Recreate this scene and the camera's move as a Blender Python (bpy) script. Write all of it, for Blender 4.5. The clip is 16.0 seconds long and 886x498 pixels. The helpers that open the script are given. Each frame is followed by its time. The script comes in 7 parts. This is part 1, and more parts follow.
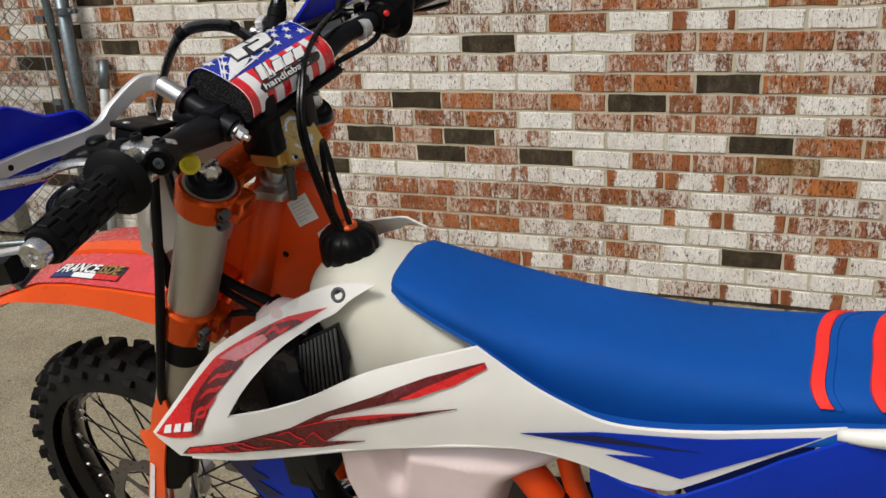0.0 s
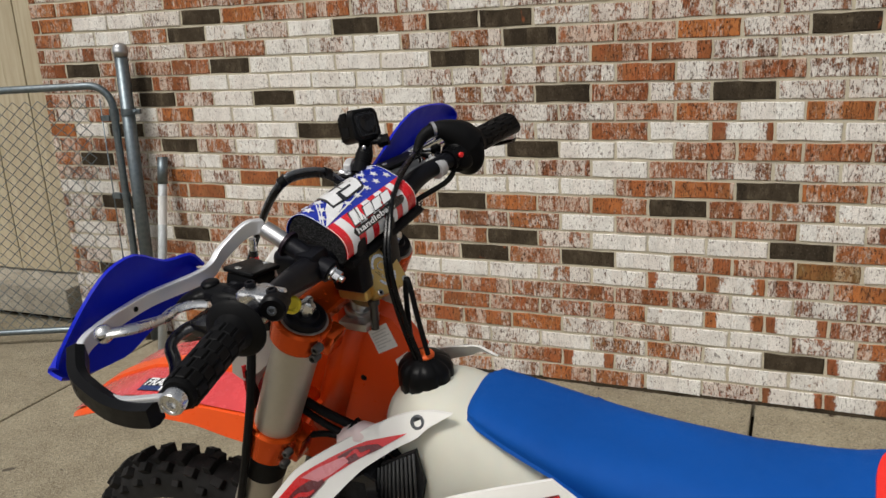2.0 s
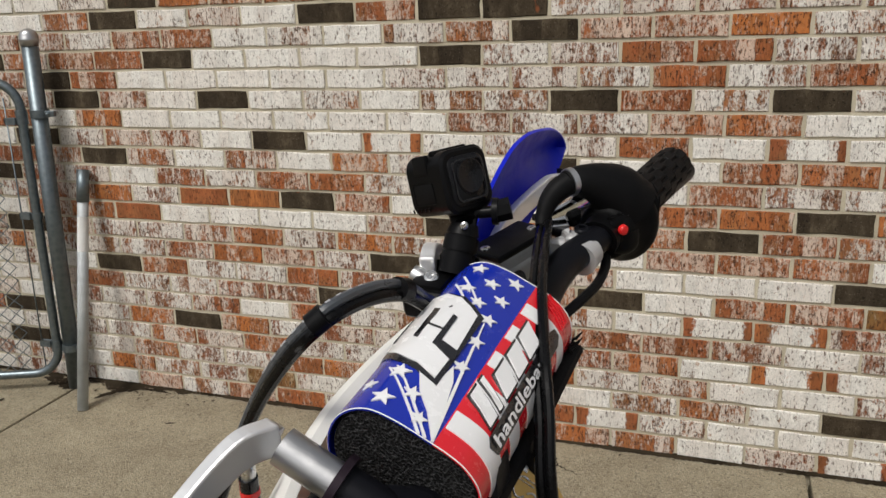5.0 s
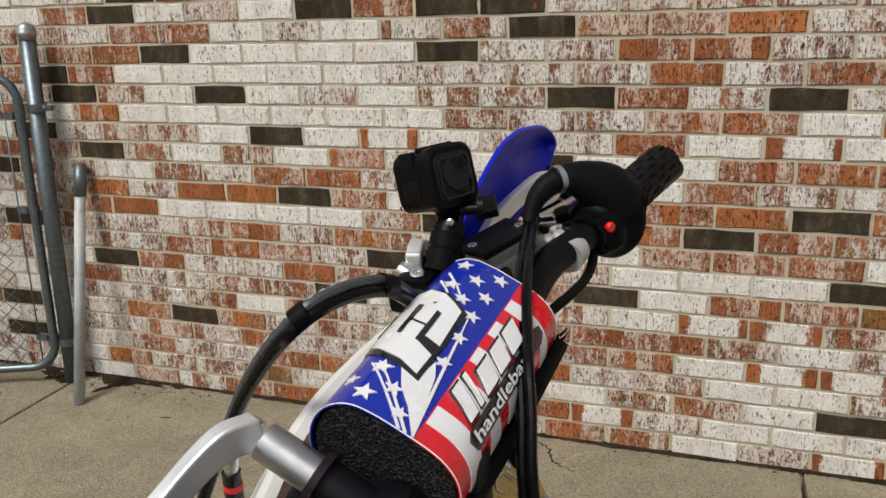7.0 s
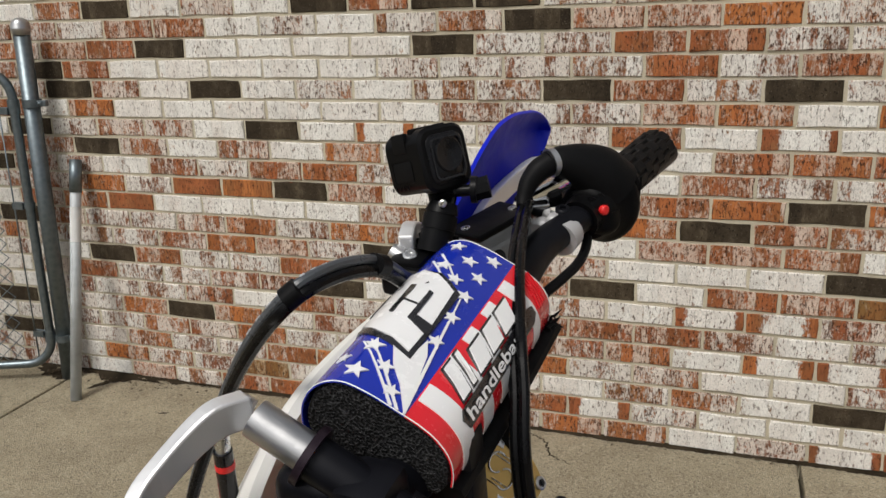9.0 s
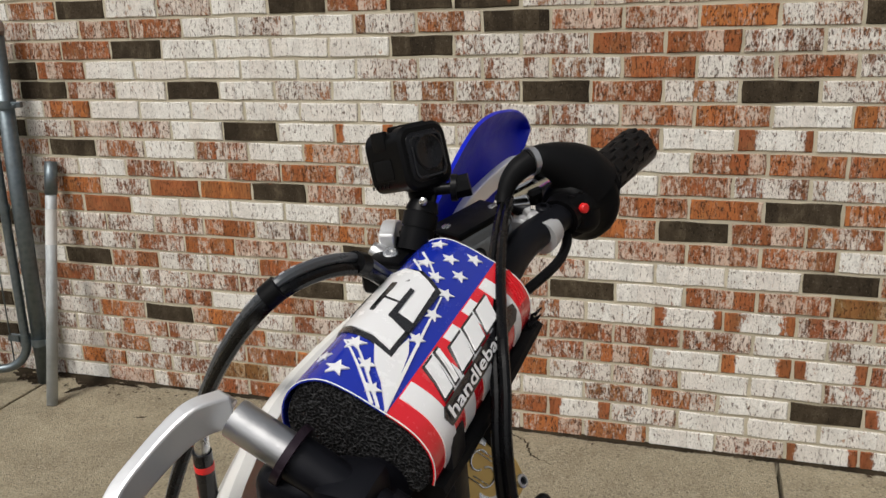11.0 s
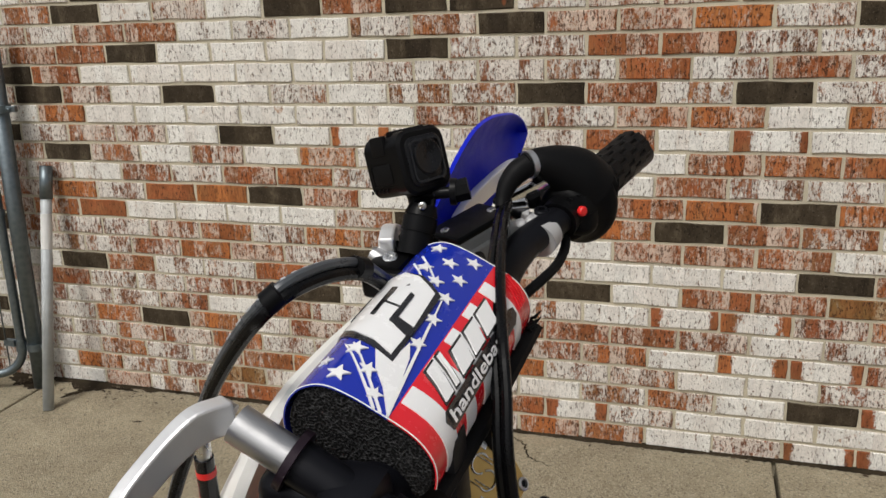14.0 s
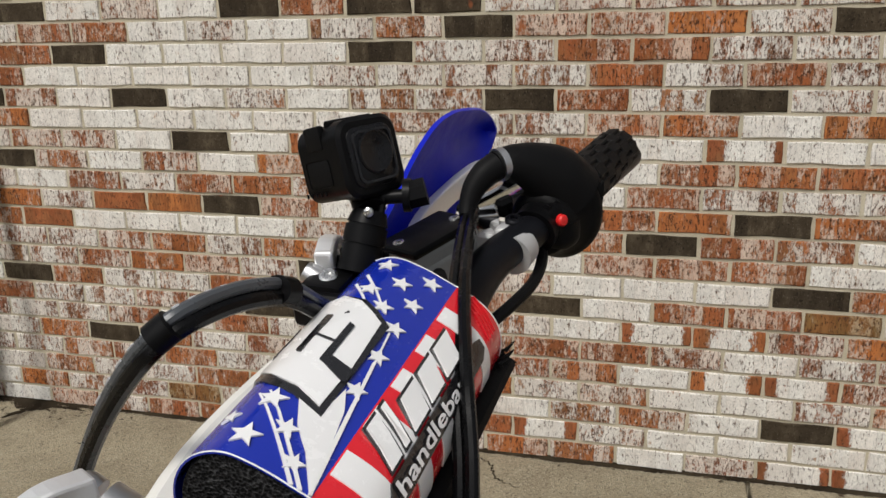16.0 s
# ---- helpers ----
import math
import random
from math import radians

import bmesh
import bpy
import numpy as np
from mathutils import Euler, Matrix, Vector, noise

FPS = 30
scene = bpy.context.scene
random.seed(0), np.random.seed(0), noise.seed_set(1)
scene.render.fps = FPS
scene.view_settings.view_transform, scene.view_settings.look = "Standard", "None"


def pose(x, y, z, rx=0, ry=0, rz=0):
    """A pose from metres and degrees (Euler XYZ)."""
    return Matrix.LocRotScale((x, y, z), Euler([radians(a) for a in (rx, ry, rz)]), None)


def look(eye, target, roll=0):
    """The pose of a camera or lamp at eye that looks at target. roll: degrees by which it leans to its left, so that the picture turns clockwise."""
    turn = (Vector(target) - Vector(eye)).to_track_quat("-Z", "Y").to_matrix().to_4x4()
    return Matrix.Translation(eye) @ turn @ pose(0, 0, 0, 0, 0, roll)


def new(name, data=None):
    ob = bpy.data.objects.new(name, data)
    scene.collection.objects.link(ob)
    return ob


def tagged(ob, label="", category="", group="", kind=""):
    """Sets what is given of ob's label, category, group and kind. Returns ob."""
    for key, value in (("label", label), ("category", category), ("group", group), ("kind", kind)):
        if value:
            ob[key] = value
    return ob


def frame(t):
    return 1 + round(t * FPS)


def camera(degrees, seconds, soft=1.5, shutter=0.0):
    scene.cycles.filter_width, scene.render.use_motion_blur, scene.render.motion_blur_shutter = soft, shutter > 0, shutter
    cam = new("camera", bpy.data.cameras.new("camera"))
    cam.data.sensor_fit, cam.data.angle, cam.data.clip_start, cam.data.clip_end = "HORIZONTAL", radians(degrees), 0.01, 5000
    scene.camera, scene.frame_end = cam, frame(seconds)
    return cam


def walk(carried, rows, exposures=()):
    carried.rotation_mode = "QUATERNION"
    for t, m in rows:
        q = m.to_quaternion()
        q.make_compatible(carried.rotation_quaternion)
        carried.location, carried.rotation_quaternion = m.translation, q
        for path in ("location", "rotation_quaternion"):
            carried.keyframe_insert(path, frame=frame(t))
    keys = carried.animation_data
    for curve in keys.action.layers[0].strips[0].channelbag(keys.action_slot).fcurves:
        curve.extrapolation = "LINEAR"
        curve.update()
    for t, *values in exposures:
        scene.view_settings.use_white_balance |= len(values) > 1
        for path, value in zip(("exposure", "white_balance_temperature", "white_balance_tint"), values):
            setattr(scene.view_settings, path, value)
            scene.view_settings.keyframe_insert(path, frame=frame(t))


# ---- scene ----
cam = camera(56.3, 16.0)
PATH = [
    (0, (1.303, 0.142, 1.313), (0.607, 1.871, 0.587), -3.6),
    (0.5, (1.368, -0.084, 1.331), (0.651, 1.642, 0.619), -3.3),
    (1, (1.375, -0.187, 1.392), (0.633, 1.554, 0.745), -2.4),
    (1.5, (1.365, -0.072, 1.424), (0.596, 1.686, 0.859), -2.2),
    (2, (1.271, 0.076, 1.405), (0.499, 1.84, 0.864), -3.2),
    (2.3, (1.176, 0.138, 1.414), (0.45, 1.924, 0.882), -3.7),
    (2.5, (1.12, 0.201, 1.411), (0.437, 2.001, 0.87), -4.1),
    (3, (0.99, 0.414, 1.406), (0.33, 2.223, 0.864), -3.6),
    (3.5, (0.903, 0.516, 1.398), (0.241, 2.325, 0.861), -3.1),
    (4, (0.895, 0.534, 1.387), (0.245, 2.346, 0.846), -2.8),
    (4.2, (0.887, 0.545, 1.383), (0.248, 2.361, 0.84), -2.4),
    (6.5, (0.898, 0.557, 1.375), (0.268, 2.371, 0.818), -1.7),
    (7, (0.899, 0.554, 1.378), (0.27, 2.368, 0.82), -1.6),
    (7.5, (0.896, 0.547, 1.369), (0.267, 2.361, 0.807), -1.3),
    (8, (0.896, 0.548, 1.372), (0.266, 2.362, 0.81), -1.3),
    (8.5, (0.9, 0.552, 1.373), (0.273, 2.365, 0.81), -1.5),
    (9, (0.902, 0.554, 1.367), (0.279, 2.369, 0.802), -1.8),
    (9.5, (0.906, 0.554, 1.365), (0.302, 2.374, 0.797), -1.7),
    (10, (0.902, 0.555, 1.361), (0.311, 2.38, 0.793), -1.6),
    (12.5, (0.901, 0.554, 1.37), (0.332, 2.389, 0.814), -1.8),
    (13, (0.901, 0.554, 1.368), (0.331, 2.388, 0.811), -1.8),
    (13.5, (0.901, 0.553, 1.366), (0.333, 2.388, 0.809), -1.9),
    (14, (0.899, 0.553, 1.366), (0.332, 2.388, 0.808), -1.9),
    (14.5, (0.906, 0.552, 1.37), (0.339, 2.392, 0.828), -1.7),
    (15, (0.913, 0.553, 1.368), (0.343, 2.394, 0.834), -1.8),
    (15.5, (0.91, 0.562, 1.365), (0.383, 2.417, 0.833), -1.6),
    (16, (0.877, 0.654, 1.339), (0.386, 2.518, 0.805), -1.1),
]
walk(cam, [(t, look(eye, target, roll)) for t, eye, target, roll in PATH])

# ---------------------------------------------------------------- light
LEAN_DEG = 10.0


def world_sky():
    w = bpy.data.worlds.new("overcast_sky")
    scene.world = w
    w.use_nodes = True
    nt = w.node_tree
    bg = nt.nodes["Background"]
    sky = nt.nodes.new("ShaderNodeTexSky")
    sky.sky_type = "NISHITA"
    sky.sun_disc = False
    sky.sun_elevation = radians(52)
    sky.sun_rotation = radians(200)
    sky.air_density, sky.dust_density, sky.ozone_density = 1.0, 4.0, 1.0
    hsv = nt.nodes.new("ShaderNodeHueSaturation")
    hsv.inputs["Saturation"].default_value = 0.22
    nt.links.new(sky.outputs[0], hsv.inputs["Color"])
    nt.links.new(hsv.outputs[0], bg.inputs["Color"])
    bg.inputs["Strength"].default_value = 0.112


world_sky()
sun = new("sun", bpy.data.lights.new("sun", "SUN"))
sun.data.energy, sun.data.angle, sun.data.color = 1.82, radians(14), (1.0, 0.96, 0.9)
sun.matrix_world = look((-1.2, -3.2, 5.2), (0, 0, 0))

# ---------------------------------------------------------------- materials
MATS = {}


class Nodes:
    """Short hand for building one node material."""

    def __init__(self, name, rough=0.5, metal=0.0, color=(0.5, 0.5, 0.5)):
        self.mat = bpy.data.materials.new(name)
        self.mat.use_nodes = True
        self.nt = self.mat.node_tree
        self.bsdf = self.nt.nodes["Principled BSDF"]
        self.bsdf.inputs["Base Color"].default_value = (*color, 1)
        self.bsdf.inputs["Roughness"].default_value = rough
        self.bsdf.inputs["Metallic"].default_value = metal
        MATS[name] = self.mat

    def node(self, kind, **values):
        n = self.nt.nodes.new(kind)
        for k, v in values.items():
            n.inputs[k].default_value = v
        return n

    def link(self, a, b):
        self.nt.links.new(a, b)

    def coords(self, scale=(1, 1, 1), scatter=True):
        """Object coordinates, pushed to another part of the pattern for each object."""
        tc = self.node("ShaderNodeTexCoord")
        out = tc.outputs["Object"]
        if scatter:
            info = self.node("ShaderNodeObjectInfo")
            mul = self.node("ShaderNodeMath")
            mul.operation = "MULTIPLY"
            mul.inputs[1].default_value = 53.0
            self.link(info.outputs["Random"], mul.inputs[0])
            add = self.node("ShaderNodeVectorMath")
            self.link(out, add.inputs[0])
            self.link(mul.outputs[0], add.inputs[1])
            out = add.outputs[0]
        mp = self.node("ShaderNodeMapping")
        mp.inputs["Scale"].default_value = scale
        self.link(out, mp.inputs["Vector"])
        return mp.outputs[0]

    def noise(self, vec, scale, detail=4.0, rough=0.55):
        n = self.node("ShaderNodeTexNoise", Scale=scale, Detail=detail, Roughness=rough)
        self.link(vec, n.inputs["Vector"])
        return n.outputs["Fac"]

    def ramp(self, fac, stops):
        r = self.node("ShaderNodeValToRGB")
        el = r.color_ramp.elements
        while len(el) < len(stops):
            el.new(0.5)
        for e, (p, c) in zip(el, stops):
            e.position = p
            e.color = (*c, 1) if isinstance(c, tuple) else (c, c, c, 1)
        self.link(fac, r.inputs[0])
        return r.outputs[0]

    def mix(self, fac, a, b, blend="MIX"):
        m = self.node("ShaderNodeMix")
        m.data_type, m.blend_type = "RGBA", blend
        for sock, val in ((m.inputs[0], fac), (m.inputs[6], a), (m.inputs[7], b)):
            if hasattr(val, "links"):
                self.link(val, sock)
            else:
                sock.default_value = val if isinstance(val, float) else (*val, 1)
        return m.outputs[2]

    def math(self, op, a, b=0.0, clamp=False):
        m = self.node("ShaderNodeMath")
        m.operation, m.use_clamp = op, clamp
        for sock, val in zip(m.inputs, (a, b)):
            if hasattr(val, "links"):
                self.link(val, sock)
            else:
                sock.default_value = val
        return m.outputs[0]

    def color(self, c):
        self.link(c, self.bsdf.inputs["Base Color"])

    def roughness(self, r):
        self.link(r, self.bsdf.inputs["Roughness"])

    def bump(self, height, strength=0.3, dist=0.002):
        b = self.node("ShaderNodeBump", Strength=strength, Distance=dist)
        self.link(height, b.inputs["Height"])
        self.link(b.outputs[0], self.bsdf.inputs["Normal"])


def plastic(name, color, rough=0.35, grain=600.0, bump=0.05, vary=0.12, coat=0.0, metal=0.0, gloss=0.5):
    """Moulded or painted surface: slight colour drift, fine grain, scuffs in the gloss."""
    n = Nodes(name, rough, metal, color)
    v = n.coords(scatter=False)
    drift = n.noise(v, 9.0, 3.0)
    dark = tuple(c * (1 - vary) for c in color)
    light = tuple(min(1.0, c * (1 + vary)) for c in color)
    n.color(n.ramp(drift, [(0.3, dark), (0.7, light)]))
    scuff = n.noise(v, 70.0, 5.0, 0.7)
    n.roughness(n.ramp(scuff, [(0.3, max(0.02, rough - 0.08)), (0.75, min(1.0, rough + 0.12))]))
    n.bump(n.noise(v, grain, 2.0), bump, 0.001)
    n.bsdf.inputs["Coat Weight"].default_value = coat
    n.bsdf.inputs["Specular IOR Level"].default_value = gloss
    n.bsdf.inputs["Coat Roughness"].default_value = 0.08
    return n.mat


def brick_material(name, cover, pale=(0.80, 0.785, 0.765), clay=(0.40, 0.125, 0.045), dash=0.62, seg=0.34, crack=0.7, ends=False, rosy=0.3):
    """Wire-cut brick under worn whitewash. cover: share of wash left; dash: higher is fewer pits; seg: contrast between cut bands."""
    n = Nodes(name, 0.92)
    n.bsdf.inputs["Specular IOR Level"].default_value = 0.15
    tc = n.node("ShaderNodeTexCoord")
    info = n.node("ShaderNodeObjectInfo")
    geo = n.node("ShaderNodeNewGeometry")
    rnd = n.math("ADD", info.outputs["Random"], geo.outputs["Random Per Island"])
    shift = n.node("ShaderNodeVectorMath")
    n.link(tc.outputs["Object"], shift.inputs[0])
    n.link(n.math("MULTIPLY", rnd, 61.0), shift.inputs[1])
    v = shift.outputs[0]

    def squash(k):
        mp = n.node("ShaderNodeMapping")
        mp.inputs["Scale"].default_value = (1.0, 1.0, k)
        n.link(v, mp.inputs["Vector"])
        return mp.outputs[0]

    up, tall = squash(0.55), squash(0.2)
    sx = n.node("ShaderNodeSeparateXYZ")
    n.link(v, sx.inputs[0])
    wob = n.math("ADD", sx.outputs[0], n.math("MULTIPLY", n.noise(v, 60.0, 3.0), 0.010))
    # upright bands left by the cutting wire, each with its own share of wash, some split by a crack
    cells = n.node("ShaderNodeTexVoronoi", Scale=19.0)
    cells.voronoi_dimensions = "1D"
    n.link(wob, cells.inputs["W"])
    gaps = n.node("ShaderNodeTexVoronoi", Scale=19.0)
    gaps.voronoi_dimensions, gaps.feature = "1D", "DISTANCE_TO_EDGE"
    n.link(wob, gaps.inputs["W"])
    tone = n.node("ShaderNodeSeparateColor")
    n.link(cells.outputs["Color"], tone.inputs[0])
    streak = n.noise(tall, 150.0, 3.0, 0.6)
    patch = n.noise(up, 48.0, 6.0, 0.72)
    cloud = n.noise(up, 20.0, 4.0, 0.6)
    grain = n.noise(up, 260.0, 3.0, 0.6)
    fine = n.noise(v, 620.0, 2.0, 0.6)
    pits = n.noise(squash(0.36), 190.0, 3.5, 0.66)
    own = n.math("FRACT", n.math("MULTIPLY", rnd, 7.31))
    dark, hot = tuple(c * 0.40 for c in clay), (min(1.0, clay[0] * 1.22), clay[1] * 1.30, clay[2] * 1.05)
    body = n.ramp(own, [(0.0, tuple(c * k for c, k in zip(clay, (0.78, 0.74, 0.80)))), (0.5, clay), (1.0, hot)])
    body = n.mix(n.ramp(tone.outputs[0], [(0.35, 0.0), (0.95, 0.55)]), body, dark)
    body = n.mix(n.ramp(cloud, [(0.45, 0.0), (0.70, 0.5)]), body, (clay[0] * 0.62, clay[1] * 1.05, clay[2] * 1.2))
    body = n.mix(n.ramp(streak, [(0.46, 0.0), (0.60, 0.5)]), body, dark)
    # wash: the field says how much of it is left; thin film turns pinkish
    field = n.math("ADD", n.math("MULTIPLY", patch, 0.50), n.math("MULTIPLY", streak, 0.22))
    field = n.math("ADD", field, n.math("MULTIPLY", grain, 0.28))
    field = n.math("ADD", field, n.math("MULTIPLY", n.math("SUBTRACT", tone.outputs[1], 0.5), seg * 0.42))
    field = n.math("ADD", field, n.math("MULTIPLY", n.math("SUBTRACT", n.math("FRACT", n.math("MULTIPLY", rnd, 3.77)), 0.5), 0.05))
    field = n.math("SUBTRACT", field, 0.5 + (0.5 - cover) * 0.46)
    if ends:
        sep = n.node("ShaderNodeSeparateXYZ")
        n.link(tc.outputs["Object"], sep.inputs[0])
        out = n.math("SUBTRACT", n.math("ABSOLUTE", sep.outputs[0]), n.math("ADD", n.math("MULTIPLY", tone.outputs[2], 0.022), 0.040))
        field = n.math("SUBTRACT", field, n.math("MULTIPLY", n.math("MAXIMUM", out, 0.0), 10.0))
    wash = n.ramp(n.math("ADD", field, 0.5), [(0.43, 0.0), (0.475, 0.30), (0.50, 0.70), (0.515, 1.0)])
    grey = tuple(p * k for p, k in zip(pale, (0.74, 0.72, 0.71)))
    pink = tuple(p * k for p, k in zip(pale, (0.86, 0.73, 0.67)))
    pale_c = n.mix(n.ramp(cloud, [(0.42, 0.0), (0.66, 0.75)]), pale, grey)
    pale_c = n.mix(n.math("MULTIPLY", n.ramp(tone.outputs[2], [(0.3, 0.0), (0.9, 1.0)]), rosy), pale_c, pink)
    pale_c = n.mix(n.ramp(grain, [(0.46, 0.0), (0.64, 0.6)]), pale_c, tuple(p * 0.58 for p in pale))
    pale_c = n.mix(n.ramp(n.noise(up, 27.0, 4.0, 0.7), [(0.645, 0.0), (0.70, 0.75)]), pale_c, (0.38, 0.20, 0.10))
    pale_c = n.mix(n.ramp(fine, [(0.52, 0.0), (0.7, 0.3)]), pale_c, tuple(p * 0.6 for p in pale))
    col = n.mix(wash, body, pale_c)
    # upright pits, mostly where the wash has gone
    bare = n.ramp(n.math("ADD", field, 0.5), [(0.42, 1.0), (0.68, 0.62)])
    hole = n.math("MULTIPLY", n.ramp(pits, [(dash - 0.012, 0.0), (dash + 0.022, 1.0)]), bare)
    line = n.math("MULTIPLY", n.ramp(gaps.outputs["Distance"], [(0.006, crack), (0.030, 0.0)]), n.ramp(tone.outputs[2], [(0.35, 0.15), (0.7, 1.0)]))
    line = n.math("MULTIPLY", line, n.ramp(cloud, [(0.40, 1.0), (0.62, 0.2)]))
    hole = n.math("MAXIMUM", hole, line)
    deep = n.mix(n.ramp(grain, [(0.42, 0.0), (0.58, 1.0)]), (0.040, 0.026, 0.017), (0.13, 0.050, 0.025))
    col = n.mix(n.math("MULTIPLY", hole, 0.93), col, deep)
    n.color(col)
    h = n.math("ADD", n.math("MULTIPLY", wash, 0.35), n.math("ADD", n.math("MULTIPLY", streak, 0.5), n.math("MULTIPLY", patch, 0.7)))
    n.bump(n.math("SUBTRACT", h, n.math("MULTIPLY", hole, 1.1)), 0.75, 0.004)
    return n.mat


def dark_brick_material(name):
    n = Nodes(name, 0.9)
    n.bsdf.inputs["Specular IOR Level"].default_value = 0.10
    v = n.coords((1, 1, 0.6))
    a = n.noise(v, 24.0, 6.0, 0.7)
    b = n.noise(v, 210.0, 3.0)
    sx = n.node("ShaderNodeSeparateXYZ")
    n.link(v, sx.inputs[0])
    wob = n.math("ADD", sx.outputs[0], n.math("MULTIPLY", n.noise(v, 60.0, 3.0), 0.012))
    cells = n.node("ShaderNodeTexVoronoi", Scale=13.0)
    cells.voronoi_dimensions = "1D"
    n.link(wob, cells.inputs["W"])
    c = n.ramp(a, [(0.3, (0.026, 0.019, 0.012)), (0.55, (0.062, 0.047, 0.030)), (0.75, (0.125, 0.100, 0.068))])
    tone = n.node("ShaderNodeSeparateColor")
    n.link(cells.outputs["Color"], tone.inputs[0])
    c = n.mix(n.ramp(tone.outputs[0], [(0.3, 0.0), (0.9, 0.55)]), c, (0.018, 0.013, 0.009))
    c = n.mix(n.ramp(b, [(0.58, 0.0), (0.68, 0.8)]), c, (0.010, 0.008, 0.006))
    c = n.mix(n.ramp(n.noise(v, 300.0, 2.0), [(0.64, 0.0), (0.72, 0.5)]), c, (0.20, 0.165, 0.12))
    c = n.mix(n.ramp(n.noise(v, 16.0, 3.0), [(0.68, 0.0), (0.73, 0.7)]), c, (0.24, 0.075, 0.030))
    n.color(c)
    n.bump(n.math("ADD", b, a), 0.5, 0.003)
    return n.mat


def concrete_material(name, base=(0.375, 0.325, 0.225)):
    """Broom-rough concrete: light and dark sand grains, weather stains, a few dark spots."""
    n = Nodes(name, 0.93)
    n.bsdf.inputs["Specular IOR Level"].default_value = 0.2
    v = n.coords(scatter=False)
    big = n.noise(v, 0.9, 5.0, 0.6)
    mid = n.noise(v, 6.0, 6.0, 0.7)
    grit = n.node("ShaderNodeTexVoronoi", Scale=195.0)
    n.link(v, grit.inputs["Vector"])
    tone = n.node("ShaderNodeSeparateColor")
    n.link(grit.outputs["Color"], tone.inputs[0])
    sand = n.noise(v, 120.0, 4.0, 0.75)
    fine = n.noise(v, 330.0, 2.0, 0.6)
    c = n.ramp(big, [(0.3, tuple(x * 0.78 for x in base)), (0.7, tuple(x * 1.15 for x in base))])
    c = n.mix(n.ramp(mid, [(0.42, 0.0), (0.68, 0.6)]), c, (0.205, 0.170, 0.112))
    c = n.mix(n.ramp(sand, [(0.50, 0.0), (0.66, 0.5)]), c, tuple(x * 0.42 for x in base))
    c = n.mix(n.ramp(tone.outputs[0], [(0.66, 0.0), (0.95, 0.45)]), c, (0.53, 0.475, 0.36))
    c = n.mix(n.ramp(tone.outputs[1], [(0.78, 0.0), (0.97, 0.55)]), c, (0.095, 0.080, 0.058))
    c = n.mix(n.ramp(fine, [(0.54, 0.0), (0.66, 0.5)]), c, (0.09, 0.078, 0.062))
    spots = n.noise(v, 11.0, 2.0, 0.4)
    c = n.mix(n.ramp(spots, [(0.745, 0.0), (0.765, 0.8)]), c, (0.05, 0.042, 0.034))
    n.color(c)
    n.bump(n.math("ADD", n.math("MULTIPLY", sand, 1.6), n.math("ADD", fine, n.math("MULTIPLY", grit.outputs["Distance"], 0.8))), 0.7, 0.004)
    return n.mat


def mortar_material():
    n = Nodes("mortar", 0.95)
    n.bsdf.inputs["Specular IOR Level"].default_value = 0.1
    v = n.coords(scatter=False)
    a = n.noise(v, 6.0, 4.0)
    b = n.noise(v, 300.0, 3.0)
    c = n.ramp(a, [(0.3, (0.44, 0.395, 0.295)), (0.7, (0.56, 0.505, 0.385))])
    n.color(n.mix(n.ramp(b, [(0.5, 0.0), (0.75, 0.4)]), c, (0.20, 0.17, 0.13)))
    n.bump(b, 0.5, 0.003)


def board_material():
    n = Nodes("weathered_board", 0.85)
    v = n.coords((1, 1, 0.06), scatter=True)
    a = n.noise(v, 45.0, 5.0, 0.6)
    b = n.noise(n.coords(scatter=False), 2.5, 3.0)
    c = n.ramp(a, [(0.25, (0.33, 0.27, 0.17)), (0.7, (0.47, 0.41, 0.29))])
    n.color(n.mix(n.ramp(b, [(0.4, 0.0), (0.8, 0.4)]), c, (0.30, 0.25, 0.165)))
    n.bump(a, 0.25, 0.002)


def galvanised_material():
    n = Nodes("galvanised_steel", 0.4, 0.85)
    v = n.coords(scatter=False)
    vo = n.node("ShaderNodeTexVoronoi", Scale=55.0)
    n.link(v, vo.inputs["Vector"])
    a = n.noise(v, 5.0, 5.0, 0.65)
    c = n.mix(n.ramp(vo.outputs["Distance"], [(0.1, 0.0), (0.7, 0.5)]), (0.13, 0.16, 0.175), (0.21, 0.24, 0.255))
    n.color(n.mix(n.ramp(a, [(0.55, 0.0), (0.8, 0.5)]), c, (0.17, 0.15, 0.13)))
    n.roughness(n.ramp(a, [(0.3, 0.30), (0.8, 0.62)]))
    n.bump(a, 0.15, 0.002)


brick_material("brick_white", 0.72, pale=(0.83, 0.805, 0.745), clay=(0.27, 0.14, 0.08), dash=0.60, seg=0.22, crack=0.5, rosy=0.22)
brick_material("brick_mixed", 0.56, pale=(0.78, 0.74, 0.675), clay=(0.31, 0.118, 0.055), dash=0.57, seg=0.30, rosy=0.4)
brick_material("brick_pale_red", 0.48, pale=(0.74, 0.66, 0.58), clay=(0.36, 0.122, 0.050), dash=0.565, seg=0.30, rosy=0.5)
brick_material("brick_red", 0.39, pale=(0.68, 0.54, 0.44), clay=(0.40, 0.130, 0.048), dash=0.57, seg=0.32, rosy=0.6)
brick_material("brick_patched", 0.76, pale=(0.83, 0.805, 0.745), clay=(0.37, 0.125, 0.050), dash=0.60, seg=0.2, ends=True, crack=0.4, rosy=0.2)
